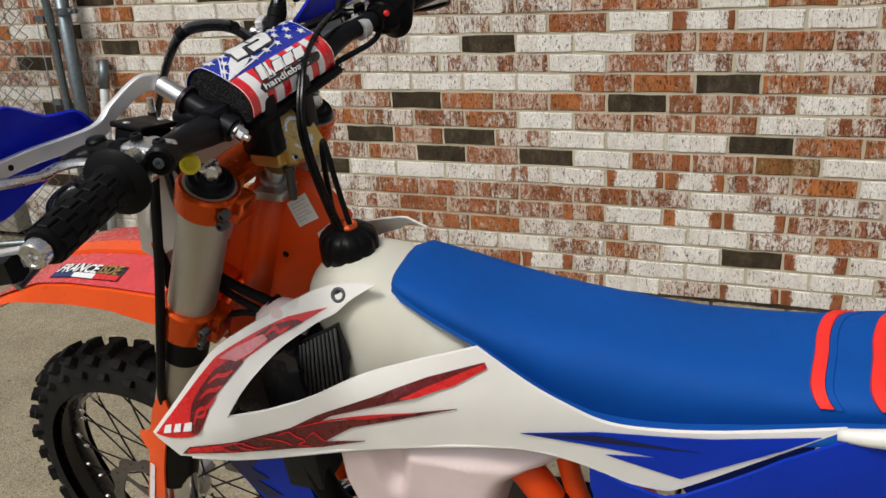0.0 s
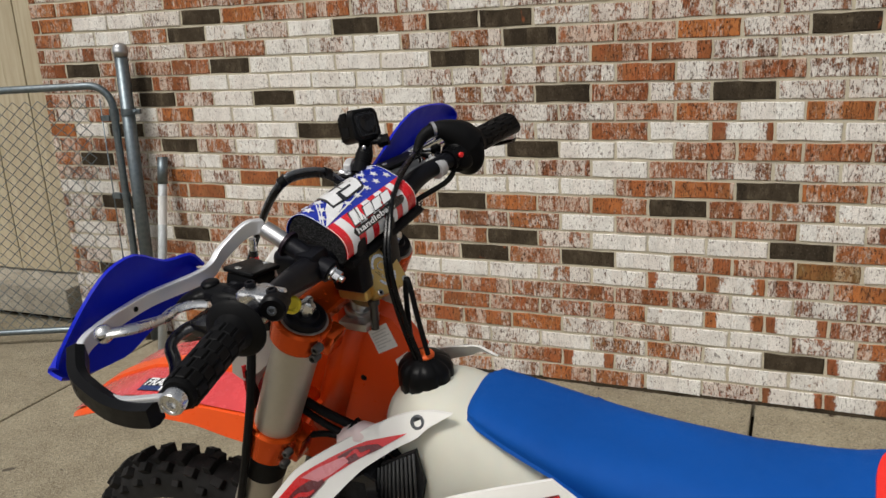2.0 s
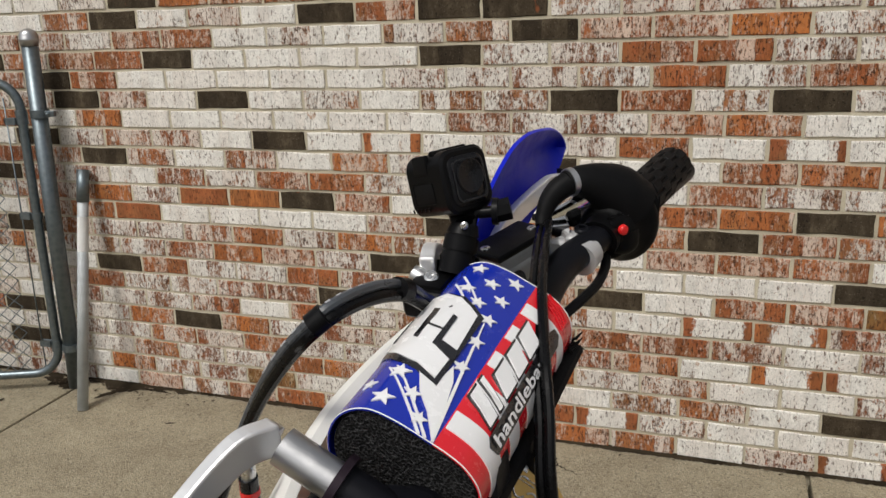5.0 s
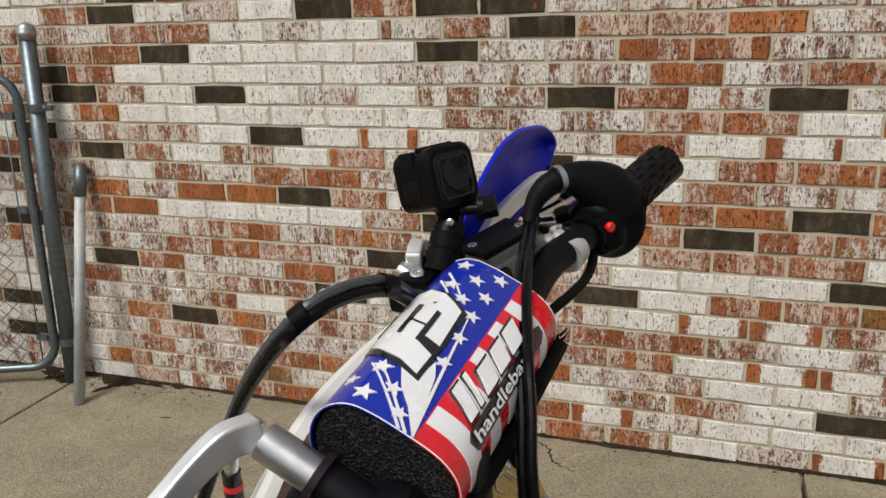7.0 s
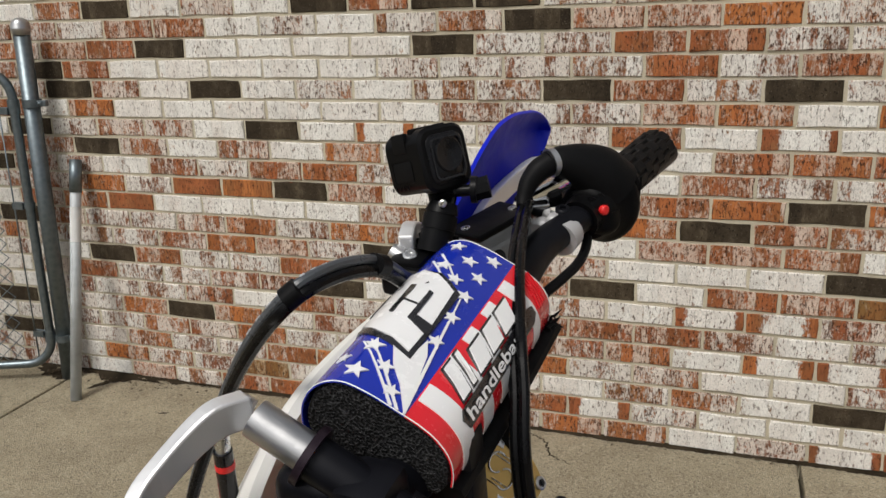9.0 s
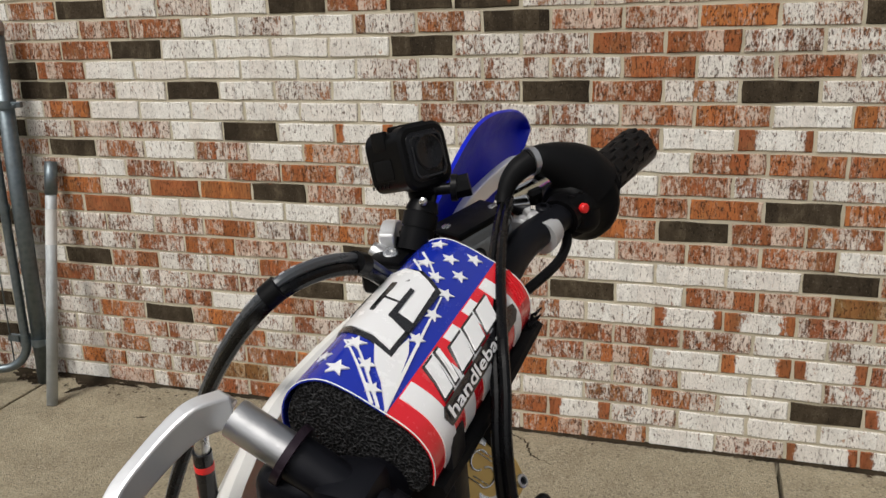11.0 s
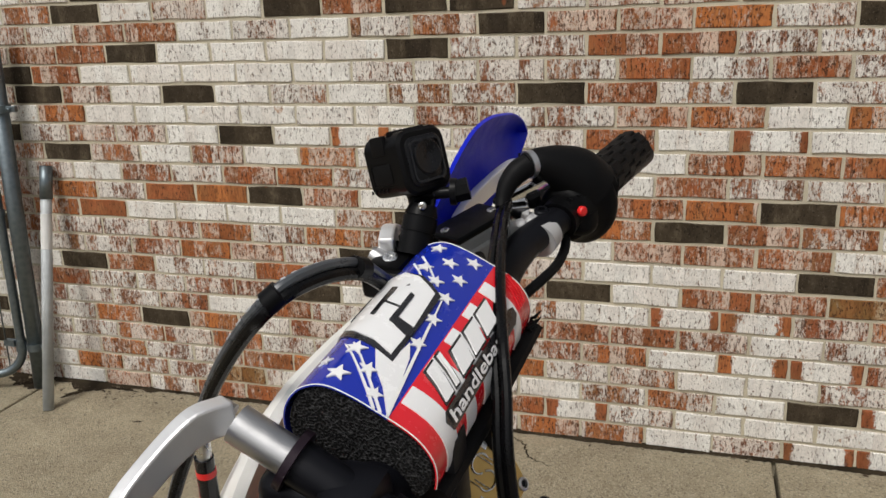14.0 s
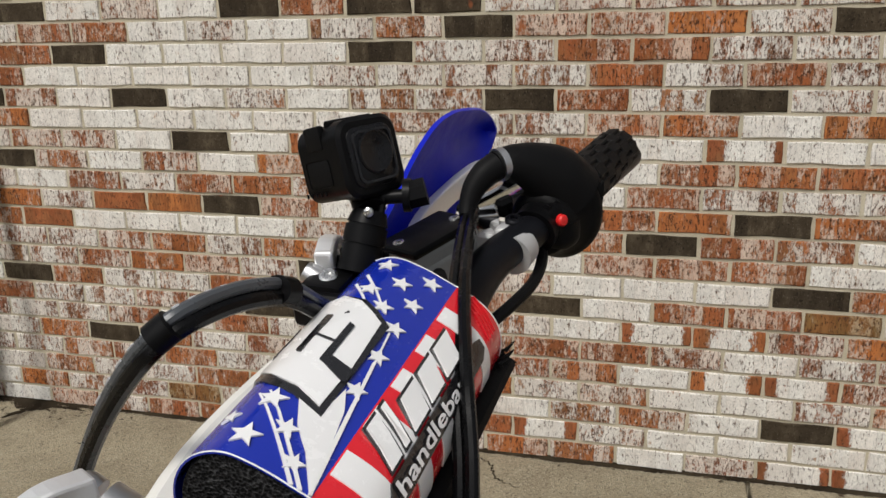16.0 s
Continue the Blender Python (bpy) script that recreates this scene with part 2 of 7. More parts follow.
brick_material("brick_brown", 0.36, pale=(0.50, 0.37, 0.23), clay=(0.29, 0.135, 0.045), dash=0.58)
dark_brick_material("brick_dark")
concrete_material("concrete")
concrete_material("old_concrete", (0.50, 0.46, 0.38))
mortar_material()
board_material()
galvanised_material()
plastic("pressed_steel", (0.40, 0.40, 0.40), 0.34, 300, 0.1, 0.2, metal=0.9)
plastic("weathered_zinc", (0.44, 0.465, 0.47), 0.6, 200, 0.3, 0.25, metal=0.35)
plastic("pale_band", (0.62, 0.62, 0.60), 0.6)
plastic("dirt", (0.030, 0.023, 0.015), 0.95, 200.0, 0.6, 0.5, gloss=0.05)

# ---------------------------------------------------------------- mesh helpers


def part(name, bm, material, parent, label="", smooth=True, sharp=35.0):
    """Links a bmesh as one mesh object under a thing or a part."""
    me = bpy.data.meshes.new(name)
    if smooth:
        lim = radians(sharp)
        for f in bm.faces:
            f.smooth = True
        for e in bm.edges:
            if len(e.link_faces) == 2 and e.calc_face_angle(0.0) > lim:
                e.smooth = False
    bm.normal_update()
    bm.to_mesh(me)
    bm.free()
    mats = material if isinstance(material, (list, tuple)) else [material]
    for m in mats:
        me.materials.append(MATS[m])
    ob = new(name, me)
    ob.parent = parent
    if label:
        tagged(ob, label)
    return ob


def thing(name, label, category, at=(0, 0, 0), group="", kind=""):
    ob = new(name)
    ob.empty_display_size = 0.05
    ob.location = at
    return tagged(ob, label, category, group, kind)


def block(bm, lo, hi, bevel=0.0, seg=2, mat=0):
    """A bevelled box between two corners."""
    lo, hi = Vector(lo), Vector(hi)
    r = bmesh.ops.create_cube(bm, size=1.0)
    for v in r["verts"]:
        v.co = Vector([lo[i] + (v.co[i] + 0.5) * (hi[i] - lo[i]) for i in range(3)])
    fs = {f for v in r["verts"] for f in v.link_faces}
    for f in fs:
        f.material_index = mat
    if bevel:
        es = list({e for v in r["verts"] for e in v.link_edges})
        r2 = bmesh.ops.bevel(bm, geom=es, offset=bevel, segments=seg, profile=0.6, affect="EDGES")
        for f in r2["faces"]:
            f.material_index = mat
        return r2["verts"]
    return r["verts"]


def curve_points(pts, n=8):
    """Catmull-Rom through the points."""
    p = [Vector(q) for q in pts]
    p = [p[0] * 2 - p[1]] + p + [p[-1] * 2 - p[-2]]
    out = []
    for i in range(1, len(p) - 2):
        a, b, c, d = p[i - 1:i + 3]
        for k in range(n):
            t = k / n
            out.append(0.5 * ((2 * b) + (c - a) * t + (2 * a - 5 * b + 4 * c - d) * t * t + (3 * b - a - 3 * c + d) * t ** 3))
    out.append(p[-2])
    return out


def tube(bm, pts, r, sides=12, smooth=0, caps=True, flat=1.0, upv=(0, 0, 1), mat=0):
    """A tube along points; r: one radius or one for each given point; flat squeezes it along upv."""
    rs = list(r) if isinstance(r, (list, tuple)) else [r] * len(pts)
    if smooth:
        path = curve_points(pts, smooth)
        rr = []
        for i in range(len(path)):
            f = i / smooth
            k = min(int(f), len(rs) - 2)
            rr.append(rs[k] + (rs[k + 1] - rs[k]) * (f - k))
    else:
        path, rr = [Vector(q) for q in pts], rs
    rings = []
    side = None
    for i, p in enumerate(path):
        d = (path[min(i + 1, len(path) - 1)] - path[max(i - 1, 0)]).normalized()
        if side is None:
            ref = Vector(upv)
            if abs(ref.dot(d)) > 0.95:
                ref = Vector((1, 0, 0)) if abs(d.x) < 0.9 else Vector((0, 1, 0))
            side = d.cross(ref).normalized()
        side = (side - d * side.dot(d)).normalized()
        up = side.cross(d)
        rings.append([bm.verts.new(p + side * (rr[i] * math.cos(a)) + up * (rr[i] * flat * math.sin(a)))
                      for a in [2 * math.pi * k / sides for k in range(sides)]])
    for a, b in zip(rings, rings[1:]):
        for k in range(sides):
            f = bm.faces.new((a[k], a[(k + 1) % sides], b[(k + 1) % sides], b[k]))
            f.material_index = mat
    if caps:
        bm.faces.new(rings[0][::-1]).material_index = mat
        bm.faces.new(rings[-1]).material_index = mat
    return rings


def loft(bm, loops, caps=True, closed=True):
    rows = [[bm.verts.new(p) for p in lp] for lp in loops]
    n = len(rows[0])
    for a, b in zip(rows, rows[1:]):
        for k in range(n if closed else n - 1):
            bm.faces.new((a[k], a[(k + 1) % n], b[(k + 1) % n], b[k]))
    if caps and closed:
        bm.faces.new(rows[0][::-1])
        bm.faces.new(rows[-1])
    bmesh.ops.recalc_face_normals(bm, faces=bm.faces)
    return rows


def disc(bm, centre, axis, profile, sides=32):
    """A turned shape: profile rows of (distance along axis, radius)."""
    c, ax = Vector(centre), Vector(axis).normalized()
    u = ax.orthogonal().normalized()
    w = ax.cross(u)
    rings = []
    for h, r in profile:
        rings.append([bm.verts.new(c + ax * h + (u * math.cos(a) + w * math.sin(a)) * max(r, 1e-5))
                      for a in [2 * math.pi * k / sides for k in range(sides)]])
    fs = []
    for a, b in zip(rings, rings[1:]):
        for k in range(sides):
            fs.append(bm.faces.new((a[k], a[(k + 1) % sides], b[(k + 1) % sides], b[k])))
    if profile[0][1] > 1e-4:
        fs.append(bm.faces.new(rings[0][::-1]))
    if profile[-1][1] > 1e-4:
        fs.append(bm.faces.new(rings[-1]))
    return fs


def plate(bm, outline, place, thick, cuts=2, holes=(), fine=0.02):
    """A sheet cut to a flat outline, bent by place(u, v, lift) and given a thickness."""
    bm2 = bmesh.new()
    loops = [outline, *holes]
    edges = []
    for lp in loops:
        vs = [bm2.verts.new((u, v, 0)) for u, v in lp]
        edges += [bm2.edges.new((vs[i], vs[(i + 1) % len(vs)])) for i in range(len(vs))]
    bmesh.ops.triangle_fill(bm2, use_beauty=True, use_dissolve=False, edges=edges)
    for _ in range(cuts):
        bmesh.ops.subdivide_edges(bm2, edges=[e for e in bm2.edges if e.calc_length() > fine], cuts=1, use_grid_fill=False)
        bmesh.ops.triangulate(bm2, faces=bm2.faces[:])
    bmesh.ops.recalc_face_normals(bm2, faces=bm2.faces)
    top = {v: bm.verts.new(place(v.co.x, v.co.y, 0.0)) for v in bm2.verts}
    low = {v: bm.verts.new(place(v.co.x, v.co.y, -thick)) for v in bm2.verts}
    for f in bm2.faces:
        bm.faces.new([top[v] for v in f.verts])
        bm.faces.new([low[v] for v in reversed(f.verts)])
    for e in bm2.edges:
        if len(e.link_faces) == 1:
            a, b = e.verts
            bm.faces.new((top[a], top[b], low[b], low[a]))
    bm2.free()
    bmesh.ops.recalc_face_normals(bm, faces=bm.faces)


def xform(bm, m, verts=None):
    bmesh.ops.transform(bm, matrix=m, verts=list(verts) if verts is not None else bm.verts[:])


def lerp_table(x, table):
    """Straight lines between (x, value) rows."""
    if x <= table[0][0]:
        return table[0][1]
    for (a, va), (b, vb) in zip(table, table[1:]):
        if x <= b:
            return va + (vb - va) * (x - a) / (b - a)
    return table[-1][1]


# ---------------------------------------------------------------- ground
WALL_Y = 3.0
ground = thing("ground", "grey broom-finished concrete driveway with dirty control joints", "ground", kind="structure")
JOINTS = [-9.5, -6.8, -4.15, -1.485, 1.183, 3.84, 6.5, 9.2, 12.0]
CROSS = [-9.0, -6.2, -3.4, -0.6, 2.2]


def slab(x0, x1, y0, y1):
    bm = bmesh.new()
    g = 0.006
    block(bm, (x0 + g, y0 + g, -0.10), (x1 - g, y1 - g, 0.0), 0.006, 2)
    return part("slab", bm, "concrete", ground, sharp=60)


for xa, xb in zip(JOINTS, JOINTS[1:]):
    slab(xa, xb, -6.0, WALL_Y + 0.02)
bm = bmesh.new()
block(bm, (-300, -300, -0.3), (300, 300, -0.055))
part("base_ground", bm, "dirt", ground)

crack_rng = random.Random(21)


def crack(name, label, x0, y0, x1, y1, w):
    """A thin meandering crack with crumbled dark filling."""
    bm = bmesh.new()
    prev = None
    for i in range(41):
        f = i / 40
        d = Vector((x1 - x0, y1 - y0, 0)).normalized()
        s = Vector((-d.y, d.x, 0))
        p = Vector((x0, y0, 0.0012)).lerp(Vector((x1, y1, 0.0012)), f) + s * (0.02 * math.sin(7 * f) * math.sin(math.pi * f) + crack_rng.uniform(-0.006, 0.006))
        ww = w * (0.35 + 0.65 * math.sin(math.pi * min(1, f * 1.1))) * crack_rng.uniform(0.5, 1.3)
        a, b = bm.verts.new(p + s * ww), bm.verts.new(p - s * ww)
        if prev:
            bm.faces.new((prev[0], prev[1], b, a))
        prev = (a, b)
    tagged(part(name, bm, "dirt", None), label, "crack", kind="stuff")


crack("concrete_crack", "dark crack filled with dirt across the driveway", -0.62, 1.24, -0.30, 1.05, 0.005)
crack("concrete_crack", "short dark crack in the driveway by the wall", 0.36, 2.96, 0.52, 2.80, 0.004)

# ---------------------------------------------------------------- brick wall
L, H = 0.2040, 0.0677
KIND = {"W": "brick_white", "M": "brick_mixed", "P": "brick_pale_red", "R": "brick_red",
        "X": "brick_patched", "B": "brick_brown", "D": "brick_dark"}
# one row of letters per course from the top down; columns -16 to 3
COURSES = {
    -6: "RRRPMRPRRRPMMWMRPMPR", -5: "RRWWMDRRRMMWMMPMMPMR", -4: "RRWWPDWPWDRDDMPPMMMP", -3: "PPPPMRRWMWMPDRRRMDWM",
    -2: "RRDPRRDWWWWDMMRRMMWM", -1: "PPPDRWWWWWMMMMRMRMMM", 0: "PRPMDPWDWMWMMDRMDMMP", 1: "RMRWRWWWWWWPMMRRWRPM",
    2: "RXWDMPPWDWXWMMRWXWWM", 3: "PRPPDPWPWRMWDWWRRRPM", 4: "RRDPMWPMRRMMMPWRMMMP", 5: "RPMPRMXXDRWWWWRRDRPW",
    6: "RWWPRXWWWWPDRRRDRPWP", 7: "MMDPMMPRMRMPPWRRRWPM", 8: "RMPMMMPRRMDRDPWWWDRR", 9: "RWMWDRMMRPRDRDWRRBWW",
    10: "RWWPRMMPPDWWWMWXXPRW", 11: "RPWMMMPWRMPRPRRPWMMP", 12: "RRDMMRDRMPPRRPRWXXPP", 13: "WWMMMPPRMMRRRMPWWMRW",
    14: "RMDMMPMMPRMMMWMPWDXW", 15: "WMMWRMMBMPMMRXMWWWWM", 16: "MWMMWRMRRMMPMRPWPXXM",
}
wall = thing("wall_back", "house wall of worn whitewashed red bricks in running bond", "wall", kind="structure")
wall.location = (0, WALL_Y, 0)
X_LEFT, X_RIGHT, TOP_COURSE = -2.02, 6.6, -26
bm = bmesh.new()
block(bm, (X_LEFT + 0.005, 0.0, -0.08), (X_RIGHT, 0.24, (17 - TOP_COURSE) * H))
part("mortar_bed", bm, "mortar", wall, smooth=False)
brick_rng = random.Random(5)


def brick_box(bm, x0, x1, z0, z1, rng, mat=0, depth=0.05, origin=(0.0, 0.0), out=0.0):
    """Brick with a ragged, chipped front arris; front at y = 0."""
    j = lambda s: rng.uniform(-s, s)
    ox, oz = origin
    xm = [x0 + (x1 - x0) * (f + j(0.06)) for f in (0.34, 0.67)]
    zm = (z0 + z1) / 2 + j(0.008)
    back = [(x0, z0), (xm[0], z0), (xm[1], z0), (x1, z0), (x1, zm), (x1, z1), (xm[1], z1), (xm[0], z1), (x0, z1), (x0, zm)]
    cx, cz = (x0 + x1) / 2, (z0 + z1) / 2
    rim = [(x + j(0.0022), z + j(0.0020)) for x, z in back]
    fr = []
    for x, z in rim:
        c = 0.0014 + 0.0026 * rng.random() ** 2
        fr.append((x - math.copysign(c, x - cx) * (abs(x - cx) > (x1 - x0) * 0.4), z - math.copysign(c, z - cz) * (abs(z - cz) > (z1 - z0) * 0.4)))
    lift = j(0.0010)
    rows = [[(x, depth, z) for x, z in back], [(x, 0.0026 + lift - out, z) for x, z in rim], [(x, lift - out, z) for x, z in fr]]
    vs = [[bm.verts.new((x - ox, y, z - oz)) for x, y, z in r] for r in rows]
    for a, b in zip(vs, vs[1:]):
        for k in range(10):
            bm.faces.new((a[k], a[(k + 1) % 10], b[(k + 1) % 10], b[k])).material_index = mat
    bm.faces.new(vs[-1]).material_index = mat


VARIANTS = {}
LETTERS = list(KIND)
for key in LETTERS:
    VARIANTS[key] = []
    for i in range(8):
        bm = bmesh.new()
        brick_box(bm, -L / 2 + 0.0047, L / 2 - 0.0047, -H / 2 + 0.0047, H / 2 - 0.0047, brick_rng)
        bmesh.ops.recalc_face_normals(bm, faces=bm.faces)
        me = bpy.data.meshes.new("brick")
        bm.to_mesh(me)
        bm.free()
        me.materials.append(MATS[KIND[key]])
        VARIANTS[key].append(me)

rest = bmesh.new()
BRICKS = []
for k in range(TOP_COURSE, 17):
    off = 0.0 if k % 2 == 0 else 0.43
    zc = (16.5 - k) * H
    for n in range(-17, 29):
        xa, xb = 1.0 + (n + off) * L, 1.0 + (n + off + 1) * L
        if xb < X_LEFT + 0.03 or xb > X_RIGHT:
            continue
        row = COURSES.get(k)
        key = row[n + 16] if row and -16 <= n <= 3 else brick_rng.choices("WMPRDX", (22, 30, 20, 18, 7, 3))[0]
        if -7 <= n <= 3 and -6 <= k:
            BRICKS.append((key, (xa + xb) / 2, zc))
        else:
            brick_box(rest, max(xa, X_LEFT) + 0.0047, xb - 0.0047, zc - H / 2 + 0.0047, zc + H / 2 - 0.0047, brick_rng, LETTERS.index(key), out=0.0040)
bmesh.ops.recalc_face_normals(rest, faces=rest.faces)
tagged(part("far_bricks", rest, [KIND[key] for key in LETTERS], wall, smooth=False), kind="stuff")
for key, x, z in BRICKS:
    ob = new("brick", brick_rng.choice(VARIANTS[key]))
    ob.parent = wall
    ob.location = (x, brick_rng.uniform(-0.0052, -0.0032), z)

# damp dirt along the foot of the wall
bm = bmesh.new()
rng = random.Random(8)
prev = None
for i in range(560):
    x = X_LEFT + 0.05 + i * 0.008
    wave = 0.5 + 0.28 * math.sin(9.1 * x + 1) + 0.18 * math.sin(23.0 * x) + 0.12 * math.sin(61.0 * x + 2)
    w = 0.010 + 0.010 * wave + 0.006 * rng.random() + (0.075 * max(0.0, wave - 0.35) if -1.75 < x < -0.85 else 0.0)
    a, b = bm.verts.new((x, WALL_Y + 0.004, 0.011)), bm.verts.new((x + rng.uniform(-0.002, 0.002), WALL_Y - w, 0.0015))
    if prev:
        bm.faces.new((prev[0], prev[1], b, a))
    prev = (a, b)
tagged(part("dirt_line", bm, "dirt", None), "line of dark wet dirt where wall meets driveway", "dirt", kind="stuff")

# wet dirt washed out round the gate post
def dirt_patch(x, y, rx, ry, turn, seed):
    r = random.Random(seed)
    ph = [r.uniform(0, 6.28) for _ in range(5)]
    bm = bmesh.new()
    mid = bm.verts.new((x, y, 0.0022))
    ring = []
    for k in range(64):
        a = 2 * math.pi * k / 64
        w = 1 + 0.28 * math.sin(2 * a + ph[0]) + 0.20 * math.sin(3 * a + ph[1]) + 0.16 * math.sin(7 * a + ph[2]) + 0.10 * math.sin(13 * a + ph[3]) + r.uniform(-0.08, 0.08)
        px, py = rx * w * math.cos(a), ry * w * math.sin(a)
        ring.append(bm.verts.new((x + px * math.cos(turn) - py * math.sin(turn), min(WALL_Y - 0.003, y + px * math.sin(turn) + py * math.cos(turn)), 0.0012)))
    for k in range(64):
        bm.faces.new((mid, ring[k], ring[(k + 1) % 64]))
    tagged(part("dirt_patch", bm, "dirt", None), "dark patch of wet dirt on the concrete by the wall", "dirt", kind="stuff")


dirt_patch(-1.600, 2.955, 0.085, 0.045, -0.5, 1)
dirt_patch(-1.520, 2.930, 0.045, 0.030, 0.2, 2)
dirt_patch(-1.300, 2.920, 0.055, 0.022, 0.9, 3)
dirt_patch(-1.200, 2.975, 0.080, 0.014, -0.1, 4)
dirt_patch(-1.693, 2.746, 0.018, 0.009, 0.4, 5)
dirt_patch(-0.930, 2.756, 0.022, 0.004, 0.3, 6)

# dead leaves and crumbs blown against the wall
plastic("leaf_litter", (0.060, 0.040, 0.022), 0.9, 300.0, 0.4, 0.5)
bm = bmesh.new()
for i in range(120):
    near = rng.random() < 0.6
    x = rng.uniform(-1.62, -0.85) if near else rng.uniform(-1.9, 2.2)
    y = WALL_Y - 0.012 - abs(rng.gauss(0, 0.05 if near else 0.02))
    s = rng.uniform(0.003, 0.008)
    t = rng.uniform(0, 6.28)
    c, d = math.cos(t) * s, math.sin(t) * s
    z = 0.0025
    lift = rng.uniform(0.001, 0.006)
    mid = [bm.verts.new((x + k * c, y + k * d, z + (lift if k == 0 else 0))) for k in (-1.4, 0, 1.4)]
    for sg in (1, -1):
        e = bm.verts.new((x - sg * d * 0.6, y + sg * c * 0.6, z + lift * rng.uniform(0.2, 1.0)))
        bm.faces.new((mid[0], mid[1], e))
        bm.faces.new((mid[1], mid[2], e))
tagged(part("leaf_litter", bm, "leaf_litter", None, smooth=False), "dry brown leaf litter along the foot of the wall", "leaves", kind="stuff")

# ---------------------------------------------------------------- fence, step, gate
fence = thing("fence", "tan weathered vertical board fence beside the house corner", "fence")
for i in range(9):
    bm = bmesh.new()
    x1 = -2.03 - i * 0.142
    block(bm, (x1 - 0.139, 3.16 + 0.004 * (i % 2), 0.20), (x1, 3.185 + 0.004 * (i % 2), 2.3), 0.002, 1)
    part("board", bm, "weathered_board", fence)
for z in (0.45, 1.9):
    bm = bmesh.new()
    block(bm, (-3.35, 3.19, z), (-2.03, 3.23, z + 0.09), 0.003, 1)
    part("rail", bm, "weathered_board", fence)
bm = bmesh.new()
block(bm, (-3.5, 2.955, 0.03), (-2.07, 3.30, 0.185), 0.012, 3)
step = part("concrete_step", bm, "old_concrete", None)
tagged(step, "long pale concrete slab lying under the board fence", "concrete slab")
bm = bmesh.new()
for x in (-3.2, -2.3):
    block(bm, (x - 0.12, 3.02, -0.001), (x + 0.12, 3.25, 0.032), 0.01, 2)
tagged(part("rubble", bm, "dirt", None), "dark stones under the concrete slab", "stones", kind="stuff")

POST_LO, POST_HI = Vector((-1.490, 2.925, 0.0)), Vector((-1.445, 2.925, 1.341))
post = thing("gate_post", "galvanised steel gate post with a domed cap", "post", POST_LO)
bm = bmesh.new()
tube(bm, [(0, 0, 0), POST_HI - POST_LO], 0.0285, 24)
part("post_tube", bm, "galvanised_steel", post)
bm = bmesh.new()
disc(bm, POST_HI - POST_LO, (POST_HI - POST_LO), [(-0.030, 0.0300), (-0.018, 0.0305), (-0.017, 0.0330), (-0.004, 0.0330), (-0.003, 0.0322), (0.010, 0.0312), (0.021, 0.0245), (0.028, 0.012), (0.030, 0.0)], 28)
part("post_cap", bm, "pressed_steel", post, "domed pressed steel cap")

HINGE = Vector((-1.545, 2.905, 0.0))
GATE_DIR = Vector((-0.92, -0.39, 0.0)).normalized()
GATE_W, GATE_LO, GATE_HI = 1.25, 0.065, 1.194
gate = thing("chain_link_gate", "open galvanised chain-link gate with round bent frame", "gate", HINGE)


def gp(u, z):
    """A place on the gate: u along it from the hinge."""
    s = 0.0105 + 0.0194 * (z - 0.1)
    return GATE_DIR * u + Vector((s, 0, z))


bm = bmesh.new()
rc = 0.10
arc = [gp(rc - rc * math.sin(a), GATE_HI - rc + rc * math.cos(a)) for a in [math.pi / 2 * k / 8 for k in range(9)]]
arc2 = [gp(rc - rc * math.cos(a), GATE_LO + rc - rc * math.sin(a)) for a in [math.pi / 2 * k / 8 for k in range(9)]]
tube(bm, [gp(GATE_W, GATE_HI), gp(rc + 0.02, GATE_HI)] + arc + arc2 + [gp(rc + 0.02, GATE_LO), gp(GATE_W, GATE_LO), gp(GATE_W, GATE_HI)], 0.0165, 14)
part("gate_frame", bm, "galvanised_steel", gate)
bm = bmesh.new()
tube(bm, [gp(0.055, GATE_LO + 0.02), gp(0.055, GATE_HI - 0.06)], 0.0028, 6)
part("tension_bar", bm, "galvanised_steel", gate)
for z in (0.19, 0.70, 1.05):
    bm = bmesh.new()
    tube(bm, [gp(0.0, z - 0.011), gp(0.0, z + 0.011)], 0.0205, 14)
    block(bm, gp(0.012, z - 0.010), gp(0.062, z + 0.010), 0.002, 1)
    part("tension_band", bm, "galvanised_steel", gate)
for z, back in ((0.17, 0.06), (1.075, 0.085)):
    bm = bmesh.new()
    c = POST_LO - HINGE + Vector((0.05 * z / 1.325, 0, z))
    tube(bm, [c - Vector((0, 0, 0.014)), c + Vector((0, 0, 0.014))], 0.0335, 18)
    tube(bm, [gp(0, z - 0.014), gp(0, z + 0.014)], 0.021, 14)
    block(bm, c + Vector((0.028, -0.012, -0.010)), c + Vector((0.028 + back * 0.5, 0.004, 0.010)), 0.002, 1)
    tube(bm, [c + Vector((0.048, -0.022, 0)), c + Vector((0.048, 0.016, 0))], 0.006, 6)
    part("hinge_clamp", bm, "galvanised_steel", gate)
bm = bmesh.new()
pitch = 0.056
for i in range(-22, 23):
    for sgn in (1, -1):
        pts = []
        z, u = GATE_LO + 0.012, 0.05 + (i if sgn > 0 else i + 22) * pitch
        steps = int((GATE_HI - GATE_LO - 0.02) / (pitch * 0.95))
        for k in range(steps + 1):
            uu = u + sgn * k * pitch
            if 0.055 <= uu <= GATE_W - 0.02:
                pts.append(gp(uu, z + k * pitch * 0.95) + Vector((0.0012 * sgn * (1 if k % 2 else -1), 0, 0)))
        if len(pts) > 1:
            tube(bm, pts, 0.0017, 4, caps=False)
part("chain_link_mesh", bm, "galvanised_steel", gate, "thin woven wire mesh")

